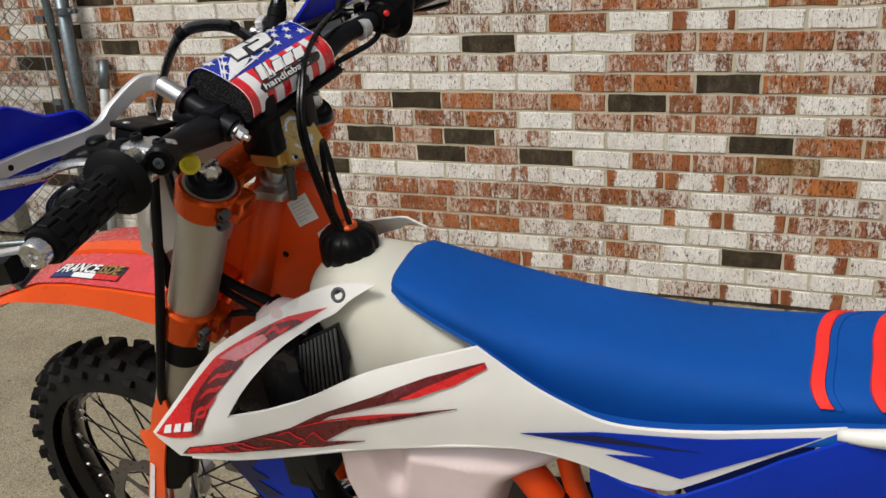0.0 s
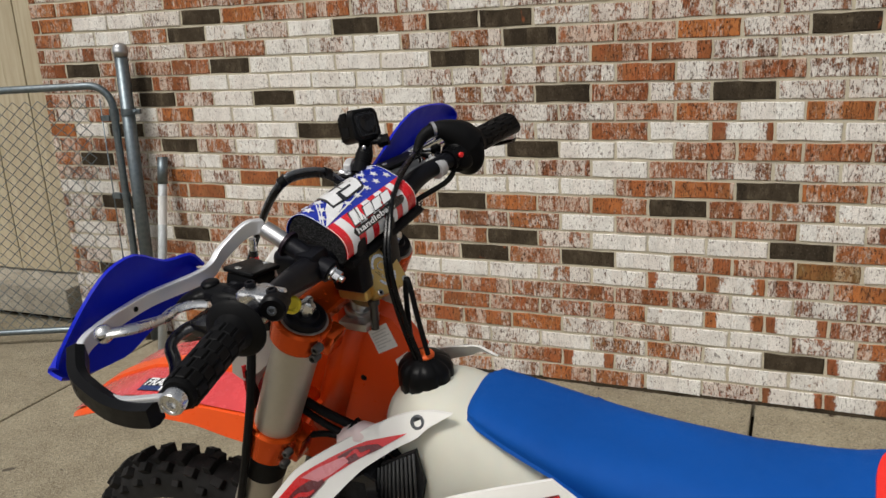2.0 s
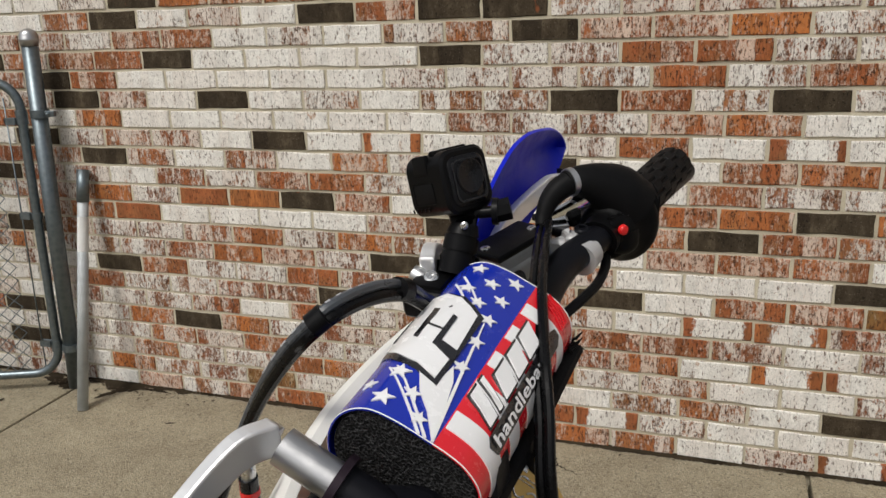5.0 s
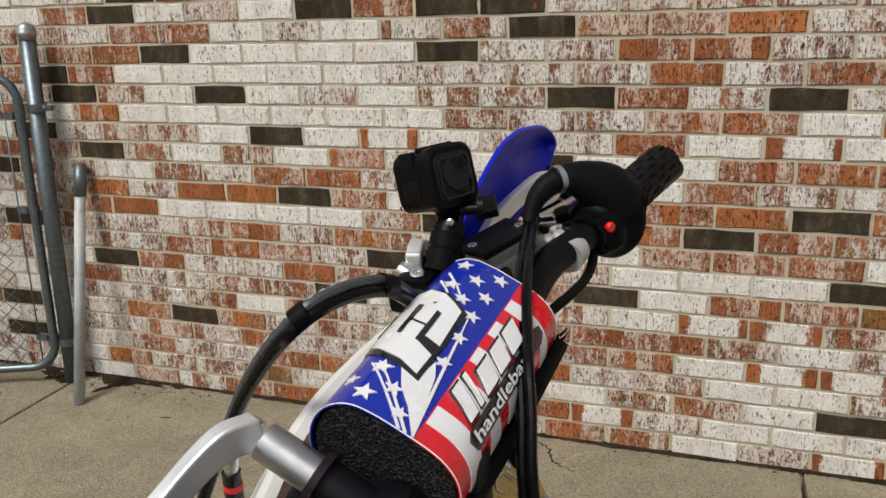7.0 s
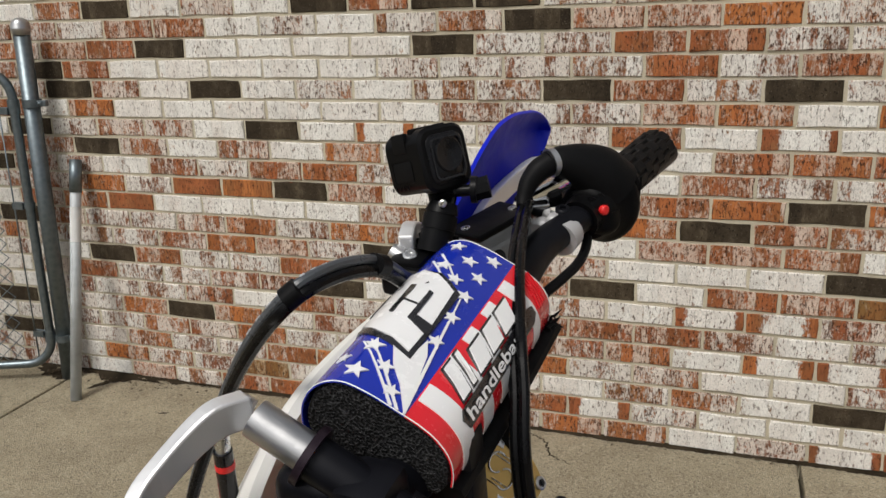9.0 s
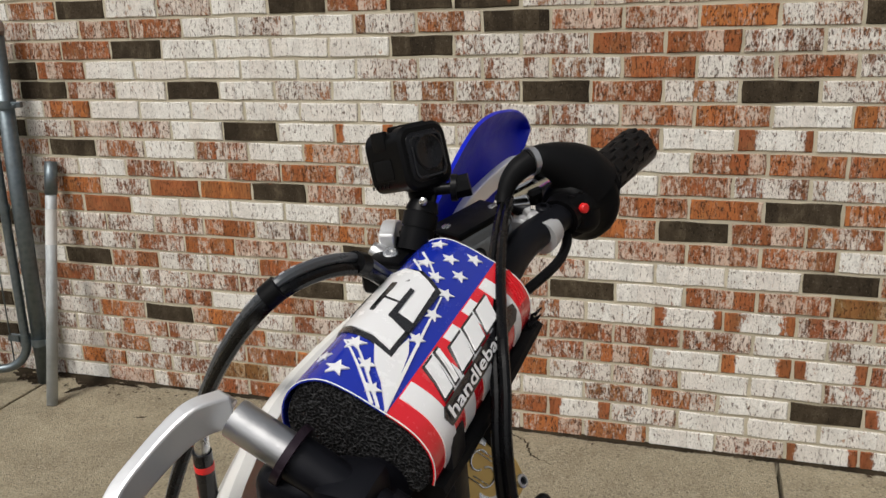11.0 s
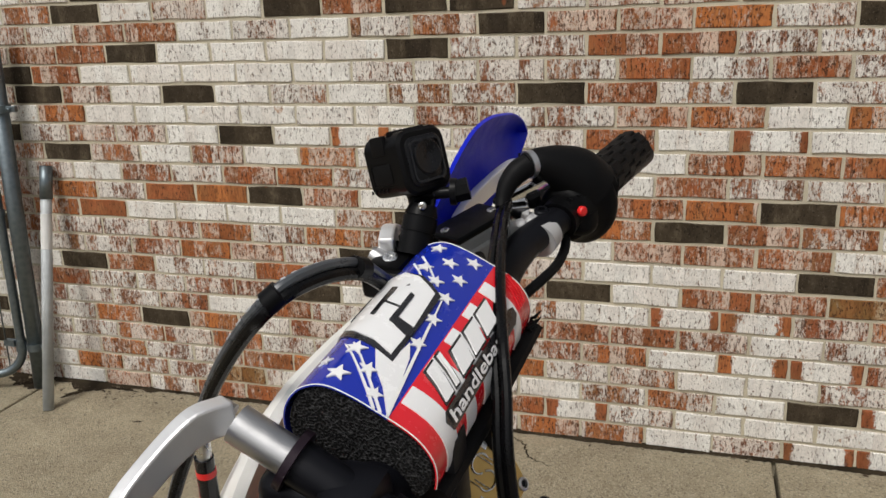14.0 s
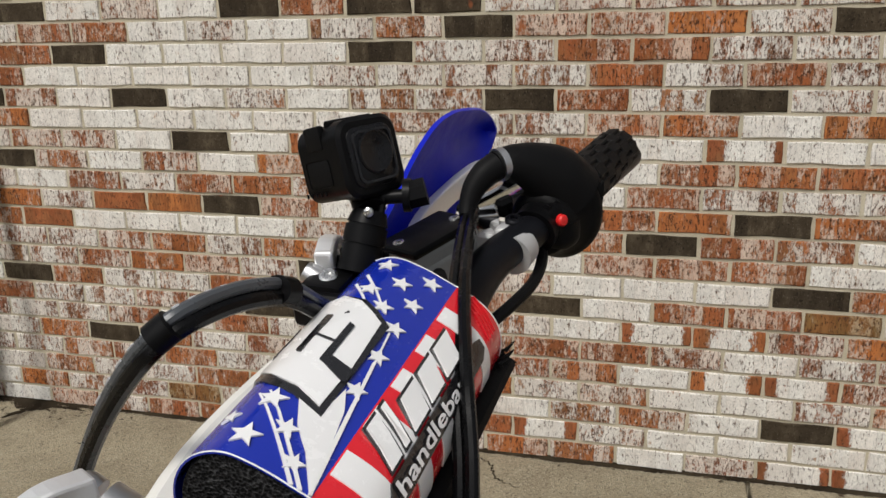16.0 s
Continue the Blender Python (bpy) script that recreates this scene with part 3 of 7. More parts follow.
bm = bmesh.new()
PIPE_LO, PIPE_HI = Vector((-1.317, 2.762, 0.0)), Vector((-1.335, 2.965, 0.862))
pipe = thing("steel_pipe", "grey steel pipe with a pale band leaning on the brick wall", "pipe", PIPE_LO)
d = PIPE_HI - PIPE_LO
tube(bm, [(0, 0, 0), d], 0.0195, 20)
part("pipe_tube", bm, "weathered_zinc", pipe)
bm = bmesh.new()
tube(bm, [d * 0.665, d * 0.81], 0.0200, 20, caps=False)
part("band", bm, "pale_band", pipe, "pale sticker band")
bm = bmesh.new()
tube(bm, [d * 0.87, d * 1.005], 0.0222, 20)
part("coupling", bm, "galvanised_steel", pipe, "darker threaded coupling")

# ---------------------------------------------------------------- motorcycle materials
plastic("white_plastic", (0.74, 0.73, 0.69), 0.38, vary=0.05)
plastic("ivory_tank", (0.62, 0.61, 0.52), 0.58, 500, 0.08, 0.06, gloss=0.3)
plastic("pink_white_tank", (0.68, 0.56, 0.55), 0.40, 300, 0.06, 0.08)
for nm in ("ivory_tank", "pink_white_tank"):
    MATS[nm].node_tree.nodes["Principled BSDF"].inputs["Subsurface Weight"].default_value = 0.25
    MATS[nm].node_tree.nodes["Principled BSDF"].inputs["Subsurface Radius"].default_value = (0.02, 0.014, 0.01)
plastic("orange_plastic", (0.80, 0.085, 0.008), 0.33, vary=0.08)
plastic("orange_paint", (0.72, 0.062, 0.004), 0.34, 900, 0.02, 0.06, coat=0.1, gloss=0.35)
plastic("orange_anodised", (0.62, 0.075, 0.005), 0.20, 60, 0.0, 0.04, metal=0.7)
plastic("red_graphic", (0.58, 0.012, 0.014), 0.28, vary=0.1, coat=0.3)
plastic("pink_red_film", (0.62, 0.05, 0.055), 0.25, vary=0.15, coat=0.4)
plastic("dark_red_graphic", (0.105, 0.006, 0.009), 0.28, vary=0.25, coat=0.3)
plastic("pink_graphic", (0.62, 0.22, 0.24), 0.28, vary=0.2, coat=0.3)
plastic("blue_plastic", (0.002, 0.030, 0.40), 0.34, 500, 0.06, 0.12, gloss=0.2)
plastic("dark_blue_graphic", (0.003, 0.008, 0.06), 0.34, vary=0.15)
plastic("guard_blue", (0.004, 0.014, 0.48), 0.36, 500, 0.06, 0.12, gloss=0.28)
plastic("seat_blue", (0.002, 0.066, 0.31), 0.68, 1500, 0.35, 0.08, gloss=0.14)
plastic("seat_red", (0.78, 0.03, 0.022), 0.6, 1500, 0.35, 0.08, gloss=0.25)
plastic("black_rubber", (0.0045, 0.0045, 0.0048), 0.52, 400, 0.15, 0.3, gloss=0.10)
plastic("black_plastic", (0.0032, 0.0032, 0.0036), 0.36, 700, 0.08, 0.2, gloss=0.11)
plastic("black_anodised", (0.006, 0.0062, 0.0085), 0.36, 900, 0.05, 0.2, metal=0.3, gloss=0.2)
plastic("plum_anodised", (0.020, 0.012, 0.018), 0.32, 900, 0.05, 0.2, metal=0.4, gloss=0.3)
plastic("tyre_rubber", (0.010, 0.0095, 0.009), 0.78, 250, 0.25, 0.35, gloss=0.2)
plastic("gloss_black", (0.006, 0.006, 0.0075), 0.22, 300, 0.03, 0.2, coat=0.2, gloss=0.3)
plastic("grey_fork", (0.46, 0.435, 0.38), 0.46, 900, 0.02, 0.05, metal=0.85)
plastic("bright_aluminium", (0.68, 0.68, 0.67), 0.26, 500, 0.12, 0.08, metal=1.0)
plastic("satin_aluminium", (0.52, 0.52, 0.52), 0.36, 400, 0.08, 0.12, metal=1.0)
plastic("brushed_aluminium", (0.82, 0.82, 0.82), 0.42, 300, 0.04, 0.05, metal=0.7)
plastic("disc_steel", (0.16, 0.15, 0.14), 0.4, 300, 0.2, 0.2, metal=0.85)
plastic("cast_silver", (0.50, 0.50, 0.50), 0.5, 260, 0.35, 0.2, metal=0.4)
plastic("cast_grey", (0.36, 0.365, 0.355), 0.46, 300, 0.35, 0.15, metal=0.3)
plastic("dark_cast", (0.075, 0.072, 0.068), 0.42, 260, 0.35, 0.2, metal=0.6)
plastic("nickel_pipe", (0.56, 0.54, 0.51), 0.12, 200, 0.05, 0.12, metal=1.0)
plastic("chrome", (0.72, 0.72, 0.72), 0.10, 400, 0.03, 0.05, metal=1.0)
plastic("gold_anodised", (0.62, 0.42, 0.14), 0.34, 700, 0.08, 0.1, metal=0.7)
plastic("louvre_grey", (0.060, 0.060, 0.060), 0.45, 300, 0.1, 0.2, gloss=0.3)
plastic("radiator_black", (0.014, 0.014, 0.015), 0.55, 300, 0.2, 0.25, gloss=0.2)
plastic("cable_black", (0.003, 0.003, 0.0034), 0.24, 300, 0.03, 0.2, gloss=0.16)
plastic("grey_hose", (0.060, 0.066, 0.074), 0.30, 500, 0.08, 0.1)
plastic("yellow_plastic", (0.60, 0.50, 0.02), 0.4)
plastic("sticker_white", (0.72, 0.72, 0.72), 0.3, vary=0.04)
plastic("text_grey", (0.5, 0.5, 0.52), 0.4)
plastic("gold_print", (0.30, 0.19, 0.045), 0.35)
plastic("flag_blue", (0.01, 0.028, 0.12), 0.3)
plastic("pad_blue", (0.006, 0.022, 0.33), 0.22, vary=0.06, coat=0.5)
plastic("pad_red", (0.66, 0.012, 0.022), 0.22, vary=0.06, coat=0.5)
plastic("pad_white", (0.78, 0.78, 0.78), 0.22, vary=0.03, coat=0.5)
plastic("print_black", (0.012, 0.012, 0.014), 0.25, coat=0.4)
plastic("button_red", (0.75, 0.02, 0.02), 0.35)
plastic("cap_orange", (0.80, 0.11, 0.01), 0.45)
plastic("lens_glass", (0.006, 0.006, 0.007), 0.28, 100, 0.0, 0.1, gloss=0.25)


def foam_material():
    n = Nodes("black_foam", 0.95)
    v = n.coords(scatter=False)
    vo = n.node("ShaderNodeTexVoronoi", Scale=620.0)
    n.link(v, vo.inputs["Vector"])
    fine = n.noise(v, 1400.0, 2.0, 0.6)
    c = n.ramp(vo.outputs["Distance"], [(0.15, (0.001, 0.001, 0.001)), (0.45, (0.012, 0.012, 0.013)), (0.72, (0.060, 0.060, 0.062))])
    n.color(n.mix(n.ramp(fine, [(0.45, 0.0), (0.62, 0.7)]), c, (0.004, 0.004, 0.004)))
    n.bsdf.inputs["Specular IOR Level"].default_value = 0.15
    n.bump(vo.outputs["Distance"], 1.0, 0.003)


foam_material()

# ---------------------------------------------------------------- motorcycle
bike = thing("motorcycle", "orange, white and blue off-road motorcycle leaning on its side stand", "motorcycle")
bike.matrix_basis = pose(0, 1.162, 0, LEAN_DEG, 0, 0)
PIVOT = Vector((0.75, 0.011, 0))
STEER = Matrix.Translation(PIVOT) @ pose(0, 0, 0, 0, 0, -5.3) @ Matrix.Translation(-PIVOT)
MID = 0.014          # middle of the bars across the steered front end


def spart(name, bm, material, parent=None, label="", **kw):
    """A part of the steered front end."""
    xform(bm, STEER)
    return part(name, bm, material, parent or bike, label, **kw)


def fork_x(z):
    return 0.737 + 0.4986 * (z - 1.09)


def fork_pt(z, y, fwd=0.0):
    return Vector((fork_x(z) - fwd, y, z))


RAKE = Vector((0.446, 0, 0.895))

# -- fork legs
for s in (-1, 1):
    y = MID - 0.002 + s * 0.106
    bm = bmesh.new()
    tube(bm, [fork_pt(1.092, y), fork_pt(0.69, y)], 0.0305, 36)
    leg = spart("fork_tube", bm, "grey_fork", None, "grey anodised upper fork tube")
    bm = bmesh.new()
    disc(bm, fork_pt(1.092, y), RAKE, [(0, 0.0275), (0.005, 0.0275), (0.008, 0.0255), (0.008, 0.018), (0.011, 0.016), (0.011, 0)], 24)
    spart("fork_cap", bm, "black_anodised", leg)
    bm = bmesh.new()
    disc(bm, fork_pt(1.092, y) + RAKE * 0.011, RAKE, [(0, 0.011), (0.006, 0.0115), (0.012, 0.009), (0.016, 0.004), (0.016, 0)], 6)
    block(bm, fork_pt(1.092, y) + Vector((0.002, -0.014, 0.018)), fork_pt(1.092, y) + Vector((0.012, 0.012, 0.026)), 0.002, 1)
    spart("adjuster", bm, "bright_aluminium", leg, "bare metal damping adjuster")
    bm = bmesh.new()
    tube(bm, [fork_pt(0.864, y), fork_pt(0.826, y)], 0.0312, 28)
    spart("seal_ring", bm, "black_rubber", leg)
    bm = bmesh.new()
    tube(bm, [fork_pt(0.70, y), Vector((0.458, y, 0.40))], 0.0240, 24)
    spart("inner_tube", bm, "chrome", leg)
    bm = bmesh.new()
    tube(bm, [Vector((0.468, y, 0.43)), Vector((0.452, y, 0.395)), Vector((0.415, y, 0.36)), Vector((0.372, y, 0.345))], [0.026, 0.028, 0.030, 0.024], 20, 4)
    spart("axle_clamp", bm, "satin_aluminium", leg)

# -- fork guards
fork_mid = lambda v: lerp_table(v, [(0.37, 0.423), (0.44, 0.440), (0.612, 0.510), (0.76, 0.572)])
GUARD = [(0.578, 0.758), (0.560, 0.758), (0.544, 0.734), (0.523, 0.692), (0.510, 0.680), (0.486, 0.668), (0.486, 0.655), (0.502, 0.640), (0.462, 0.545), (0.416, 0.438),
         (0.395, 0.402), (0.393, 0.382), (0.419, 0.368), (0.440, 0.372), (0.452, 0.400), (0.470, 0.470), (0.520, 0.612), (0.540, 0.660), (0.578, 0.730)]
for s in (-1, 1):
    bm = bmesh.new()
    yy = MID + s * 0.106
    plate(bm, GUARD, lambda u, v, w: Vector((u, yy + s * (0.040 + w - 4.0 * (u - fork_mid(v)) ** 2), v)), 0.004, 1)
    g = spart("fork_guard", bm, "orange_plastic", None, "orange plastic fork guard")
    bm = bmesh.new()
    tube(bm, [(fork_mid(0.560), yy, 0.560), (fork_mid(0.690), yy, 0.690)], 0.0355, 28)
    spart("guard_sleeve", bm, "black_plastic", g, "black inner sleeve round the leg")
    if s < 0:
        bm = bmesh.new()
        plate(bm, [(0.495, 0.615), (0.503, 0.612), (0.447, 0.470), (0.437, 0.475)],
              lambda u, v, w: Vector((u, yy + s * (0.0415 + w - 4.0 * (u - fork_mid(v)) ** 2), v)), 0.001, 1)
        spart("guard_sticker", bm, "sticker_white", g, "white printed strip")

# -- triple clamps
for z, half, nm in ((1.076, 0.0175, "top_clamp"), (0.892, 0.0270, "bottom_clamp")):
    bm = bmesh.new()
    m = Matrix.Translation((fork_x(z), MID - 0.002, z)) @ pose(0, 0, 0, 0, 26.5, 0)
    for s in (-1, 1):
        rr = 0.0372 if s < 0 else 0.0325
        disc(bm, (0, s * 0.106, 0), (0, 0, 1), [(-half, rr - 0.003), (-half + 0.004, rr), (half - 0.004, rr), (half, rr - 0.003)], 40)
        if s < 0:
            block(bm, (0.026, s * 0.106 - 0.012 * s - 0.016, -half * 0.9), (0.047, s * 0.106 - 0.012 * s + 0.016, half * 0.9), 0.005)
    block(bm, (-0.034, -0.085, -half * 0.8), (0.012, 0.085, half * 0.45), 0.008, 3)
    xform(bm, m)
    clamp = spart(nm, bm, "orange_anodised", None, "orange anodised triple clamp")
    for s in (-1,):
        for dz in (-half * 0.42, half * 0.42):
            bm = bmesh.new()
            disc(bm, (0.038, s * 0.106 + s * 0.004 - 0.012, dz), (0, -1, 0), [(0, 0.0060), (0.010, 0.0060), (0.012, 0.0050), (0.012, 0.0032), (0.008, 0.0030), (0.008, 0)], 16)
            xform(bm, m)
            spart("clamp_bolt", bm, "dark_cast", clamp, "grey steel socket bolt")

# -- steering damper over the stem
bm = bmesh.new()
block(bm, (0.735, MID - 0.032, 1.076), (0.780, MID + 0.046, 1.098), 0.006, 3)
block(bm, (0.744, MID - 0.022, 1.094), (0.770, MID + 0.040, 1.122), 0.007, 3)
damper = spart("steering_damper", bm, "gold_anodised", None, "gold anodised steering damper")
DN = Vector((0.80, -0.22, 0.56)).normalized()
DC = Vector((0.7850, 0.0215, 1.1060))
DU = DN.cross(Vector((0, 0, 1))).normalized()
DV = DU.cross(DN)
at_damper = lambda a, b, w: DC + DU * a + DV * b + DN * w


def round_square(ra, rb, power=0.42, count=40):
    out = []
    for k in range(count):
        c, q = math.cos(2 * math.pi * k / count), math.sin(2 * math.pi * k / count)
        out.append((math.copysign(abs(c) ** power, c) * ra, math.copysign(abs(q) ** power, q) * rb))
    return out


bm = bmesh.new()
loft(bm, [[at_damper(a * k, b * k, w) for a, b in round_square(0.0290, 0.0315)] for k, w in ((0.94, -0.024), (1.0, -0.021), (1.0, -0.004), (0.965, -0.0012), (0.93, 0.0))])
spart("damper_cover", bm, "gold_anodised", damper)
bm = bmesh.new()
for a0, a1 in ((200, 330), (20, 150)):
    arc_o = [(0.0165 * math.cos(radians(a)), 0.0225 * math.sin(radians(a))) for a in range(a0, a1 + 1, 10)]
    arc_i = [(0.0125 * math.cos(radians(a)) + 0.0006, 0.0180 * math.sin(radians(a))) for a in range(a1, a0 - 1, -10)]
    plate(bm, arc_o + arc_i, lambda a, b, w: at_damper(a, b, 0.0006 + w), 0.0005, 0)
for side in (1, -1):
    tube(bm, [at_damper(side * (0.0075 * math.cos(radians(a)) - 0.001), side * (0.0055 + 0.0055 * math.sin(radians(a))), 0.0004) for a in range(-70, 200, 15)], 0.0007, 6)
    for k in range(2):
        tube(bm, [at_damper(side * (0.003 + 0.004 * k), side * (-0.010 + 0.002 * k), 0.0003), at_damper(side * (0.009 + 0.004 * k), side * (0.001 + 0.002 * k), 0.0003)], 0.0005, 6)
spart("damper_emblem", bm, "bright_aluminium", damper, "silver curved emblem")
for a, b in ((-0.0220, -0.0240), (0.0220, -0.0240), (0.0232, 0.0), (0.0210, 0.0245), (-0.0215, 0.0240)):
    bm = bmesh.new()
    disc(bm, at_damper(a, b, -0.0008), DN, [(0, 0.0044), (0.0022, 0.0044), (0.0028, 0.0036), (0.0028, 0.0026), (0.0012, 0.0024), (0.0012, 0)], 18)
    spart("damper_screw", bm, "satin_aluminium", damper)
    # black hexagon laid in the recess to paint the shade of the socket
    bm = bmesh.new()
    disc(bm, at_damper(a, b, 0.0006), DN, [(0, 0.0023), (0.0002, 0.0023), (0.0002, 0)], 6)
    spart("screw_socket", bm, "black_anodised", damper)
bm = bmesh.new()
disc(bm, (0.738, MID, 1.040), RAKE, [(0, 0.019), (0.006, 0.021), (0.010, 0.021), (0.012, 0.018), (0.012, 0.015), (0.020, 0.015), (0.022, 0.0185), (0.027, 0.0185), (0.029, 0.0)], 28)
block(bm, (0.726, -0.018, 1.030), (0.770, 0.020, 1.042), 0.003)
mount = spart("damper_mount", bm, "satin_aluminium", None, "silver damper bracket and ring")
bm = bmesh.new()
tube(bm, [(0.770, 0.002, 1.026), (0.775, 0.002, 1.068)], 0.0056, 16)
disc(bm, (0.7745, 0.002, 1.064), (0.06, 0, 1), [(0, 0.0080), (0.006, 0.0080), (0.0075, 0.0065), (0.0075, 0)], 16)
spart("damper_post", bm, "dark_cast", mount, "dark steel damper post")

# -- handlebar
BAR = [(0.818, -0.384), (0.792, -0.272), (0.773, -0.185), (0.760, -0.115), (0.755, -0.06), (0.754, 0.0)]
BARZ = [1.179, 1.178, 1.171, 1.159, 1.148, 1.145]
pts = [(x, 0.0165 + yy, z) for (x, yy), z in zip(BAR, BARZ)]
pts += [(x - 0.016 * max(0.0, 1 - abs(yy + 0.17) / 0.10), 0.0165 - yy, z) for (x, yy), z in list(zip(BAR, BARZ))[::-1][1:]]
bm = bmesh.new()
tube(bm, pts, [0.011, 0.0112, 0.0130, 0.0175, 0.0175, 0.0165, 0.0175, 0.0165, 0.0130, 0.0112, 0.011], 24, 6)
bar = spart("handlebar", bm, "black_anodised", None, "black anodised flexing handlebar")
for s in (-1, 1):
    bm = bmesh.new()
    block(bm, (0.742, MID + s * 0.035 - 0.013, 1.098), (0.790, MID + s * 0.035 + 0.013, 1.172), 0.007, 3)
    spart("bar_clamp", bm, "black_anodised", bar)
    # pivot bolt that runs fore and aft through the bar end of the pad
    yb = MID + (-0.094 if s < 0 else 0.083)
    p0, p1 = (Vector((0.695, yb, 1.201)), Vector((0.791, yb, 1.148))) if s < 0 else (Vector((0.690, yb, 1.199)), Vector((0.786, yb, 1.146)))
    at = lambda f: p0.lerp(p1, f)
    if s < 0:
        bm = bmesh.new()
        tube(bm, [at(0.0), at(0.300)], 0.0104, 28)
        spart("pivot_spacer", bm, "satin_aluminium", bar, "bare metal spacer sleeve")
    bm = bmesh.new()
    tube(bm, [at(0.32), at(0.92)], [0.0122, 0.0118], 24)
    tube(bm, [at(0.80), at(0.90)], 0.0145, 24)
    block(bm, (0.742, yb - 0.016, 1.142), (0.772, yb + 0.016, 1.180), 0.007, 2)
    block(bm, (0.704, yb - 0.014, 1.138), (0.746, yb + 0.016, 1.178), 0.0145, 4)
    spart("pivot_lug", bm, "black_anodised", bar)
    bm = bmesh.new()
    tube(bm, [at(0.295), at(0.335)], 0.0166, 32)
    spart("pivot_flange", bm, "plum_anodised", bar, "dark plum washer flange")
    if s < 0:
        bm = bmesh.new()
        tube(bm, [at(0.92), at(0.945)], 0.0098, 20)
        tube(bm, [at(0.945), at(1.02)], 0.0074, 6)
        tube(bm, [at(1.02), at(1.07)], 0.0042, 12)
        spart("pivot_nut", bm, "chrome", bar, "zinc lock nut and washer")

# -- bar pad
SECTION = [(0.722, 1.152), (0.706, 1.165), (0.702, 1.180), (0.706, 1.195), (0.716, 1.206), (0.730, 1.2105), (0.745, 1.2065), (0.760, 1.199), (0.7735, 1.1915), (0.7825, 1.1835),
           (0.7880, 1.172), (0.7870, 1.157), (0.7800, 1.147)]
SEC = curve_points([(x, 0, z) for x, z in SECTION], 8)
LEN = [0.0]
for a, b in zip(SEC, SEC[1:]):
    LEN.append(LEN[-1] + (b - a).length)
PAD_Y0, PAD_Y1 = -0.052, 0.119


def pad_at(u, y, lift):
    """A place on the pad's skin: u metres round it from the front lower edge, y along it."""
    u = min(max(u, 0.0), LEN[-1] - 1e-6)
    k = max(i for i in range(len(LEN) - 1) if LEN[i] <= u)
    f = (u - LEN[k]) / (LEN[k + 1] - LEN[k])
    p = SEC[k].lerp(SEC[k + 1], f)
    t = (SEC[min(k + 2, len(SEC) - 1)] - SEC[max(k - 1, 0)]).normalized()
    nrm = Vector((-t.z, 0, t.x))
    q = p + nrm * lift
    return Vector((q.x, y, q.z))


bm = bmesh.new()
loops = []
for y, sc in ((PAD_Y0 + 0.001, 0.955), (PAD_Y0 + 0.006, 0.985), (PAD_Y0 + 0.02, 0.985), (0.02, 0.985), (PAD_Y1 - 0.02, 0.985), (PAD_Y1 - 0.002, 0.965)):
    c = Vector((0.750, y, 1.178))
    loops.append([c + (pad_at(LEN[-1] * k / 40, y, -0.0008) - c) * sc for k in range(41)])
loft(bm, loops)
pad = spart("bar_pad", bm, "black_foam", None, "black foam handlebar pad")


def skin(u0, u1, y0, y1, lift, thick=0.0009, nu=28, ny=10, slant=0.0):
    bm = bmesh.new()
    rows = {}
    for i in range(nu + 1):
        for j in range(ny + 1):
            y = y0 + (y1 - y0) * j / ny
            a = u0 if not callable(u0) else u0(y)
            b = u1 if not callable(u1) else u1(y)
            u = a + (b - a) * i / nu
            rows[i, j] = bm.verts.new(pad_at(u, y, lift))
    for i in range(nu):
        for j in range(ny):
            bm.faces.new((rows[i, j], rows[i + 1, j], rows[i + 1, j + 1], rows[i, j + 1]))
    bmesh.ops.recalc_face_normals(bm, faces=bm.faces)
    bmesh.ops.solidify(bm, geom=bm.faces[:], thickness=thick)
    bmesh.ops.recalc_face_normals(bm, faces=bm.faces)
    return bm


SEAM = lambda y: 0.1200
END_U = LEN[-1] - 0.012
spart("blue_cover", skin(0.004, SEAM, PAD_Y0, PAD_Y1, 0.0006), "pad_blue", pad, "glossy blue printed cover")
spart("red_cover", skin(SEAM, END_U, PAD_Y0, PAD_Y1, 0.0006), "pad_red", pad, "glossy red and white striped cover")
for y0, y1 in ((-0.0375, -0.0225), (-0.0070, 0.0080), (0.0230, 0.0375), (0.0530, 0.0680), (0.0830, 0.0960)):
    spart("white_stripe", skin(lambda y: SEAM(y) + 0.0008, END_U, y0, y1, 0.0012, ny=3), "pad_white", pad)


def pad_plate(outline, lift=0.0018, cuts=2):
    bm = bmesh.new()
    plate(bm, outline, lambda a, b, w: pad_at(a, b, lift + w), 0.0009, cuts)
    return bm


def star(u, y, r, turn=0.0):
    return [(u + (r if k % 2 == 0 else r * 0.42) * math.cos(radians(turn + 36 * k)), y + (r if k % 2 == 0 else r * 0.42) * math.sin(radians(turn + 36 * k))) for k in range(10)]


for su, sy, r in ((0.0847, -0.0400, 0.0068), (0.0835, -0.0163, 0.0066), (0.0720, -0.0300, 0.0048), (0.0964, -0.0288, 0.0058), (0.1070, -0.0425, 0.0052),
                  (0.1094, 0.0087, 0.0056), (0.1082, 0.0350, 0.0058), (0.1070, 0.0588, 0.0058), (0.1070, 0.0825, 0.0058), (0.1082, 0.1075, 0.0060),
                  (0.0953, 0.0950, 0.0060), (0.0823, 0.1080, 0.0058), (0.0953, 0.0700, 0.0058), (0.0835, 0.0812, 0.0058)):
    spart("star", pad_plate(star(su, sy, r, 95), cuts=1), "pad_white", pad)
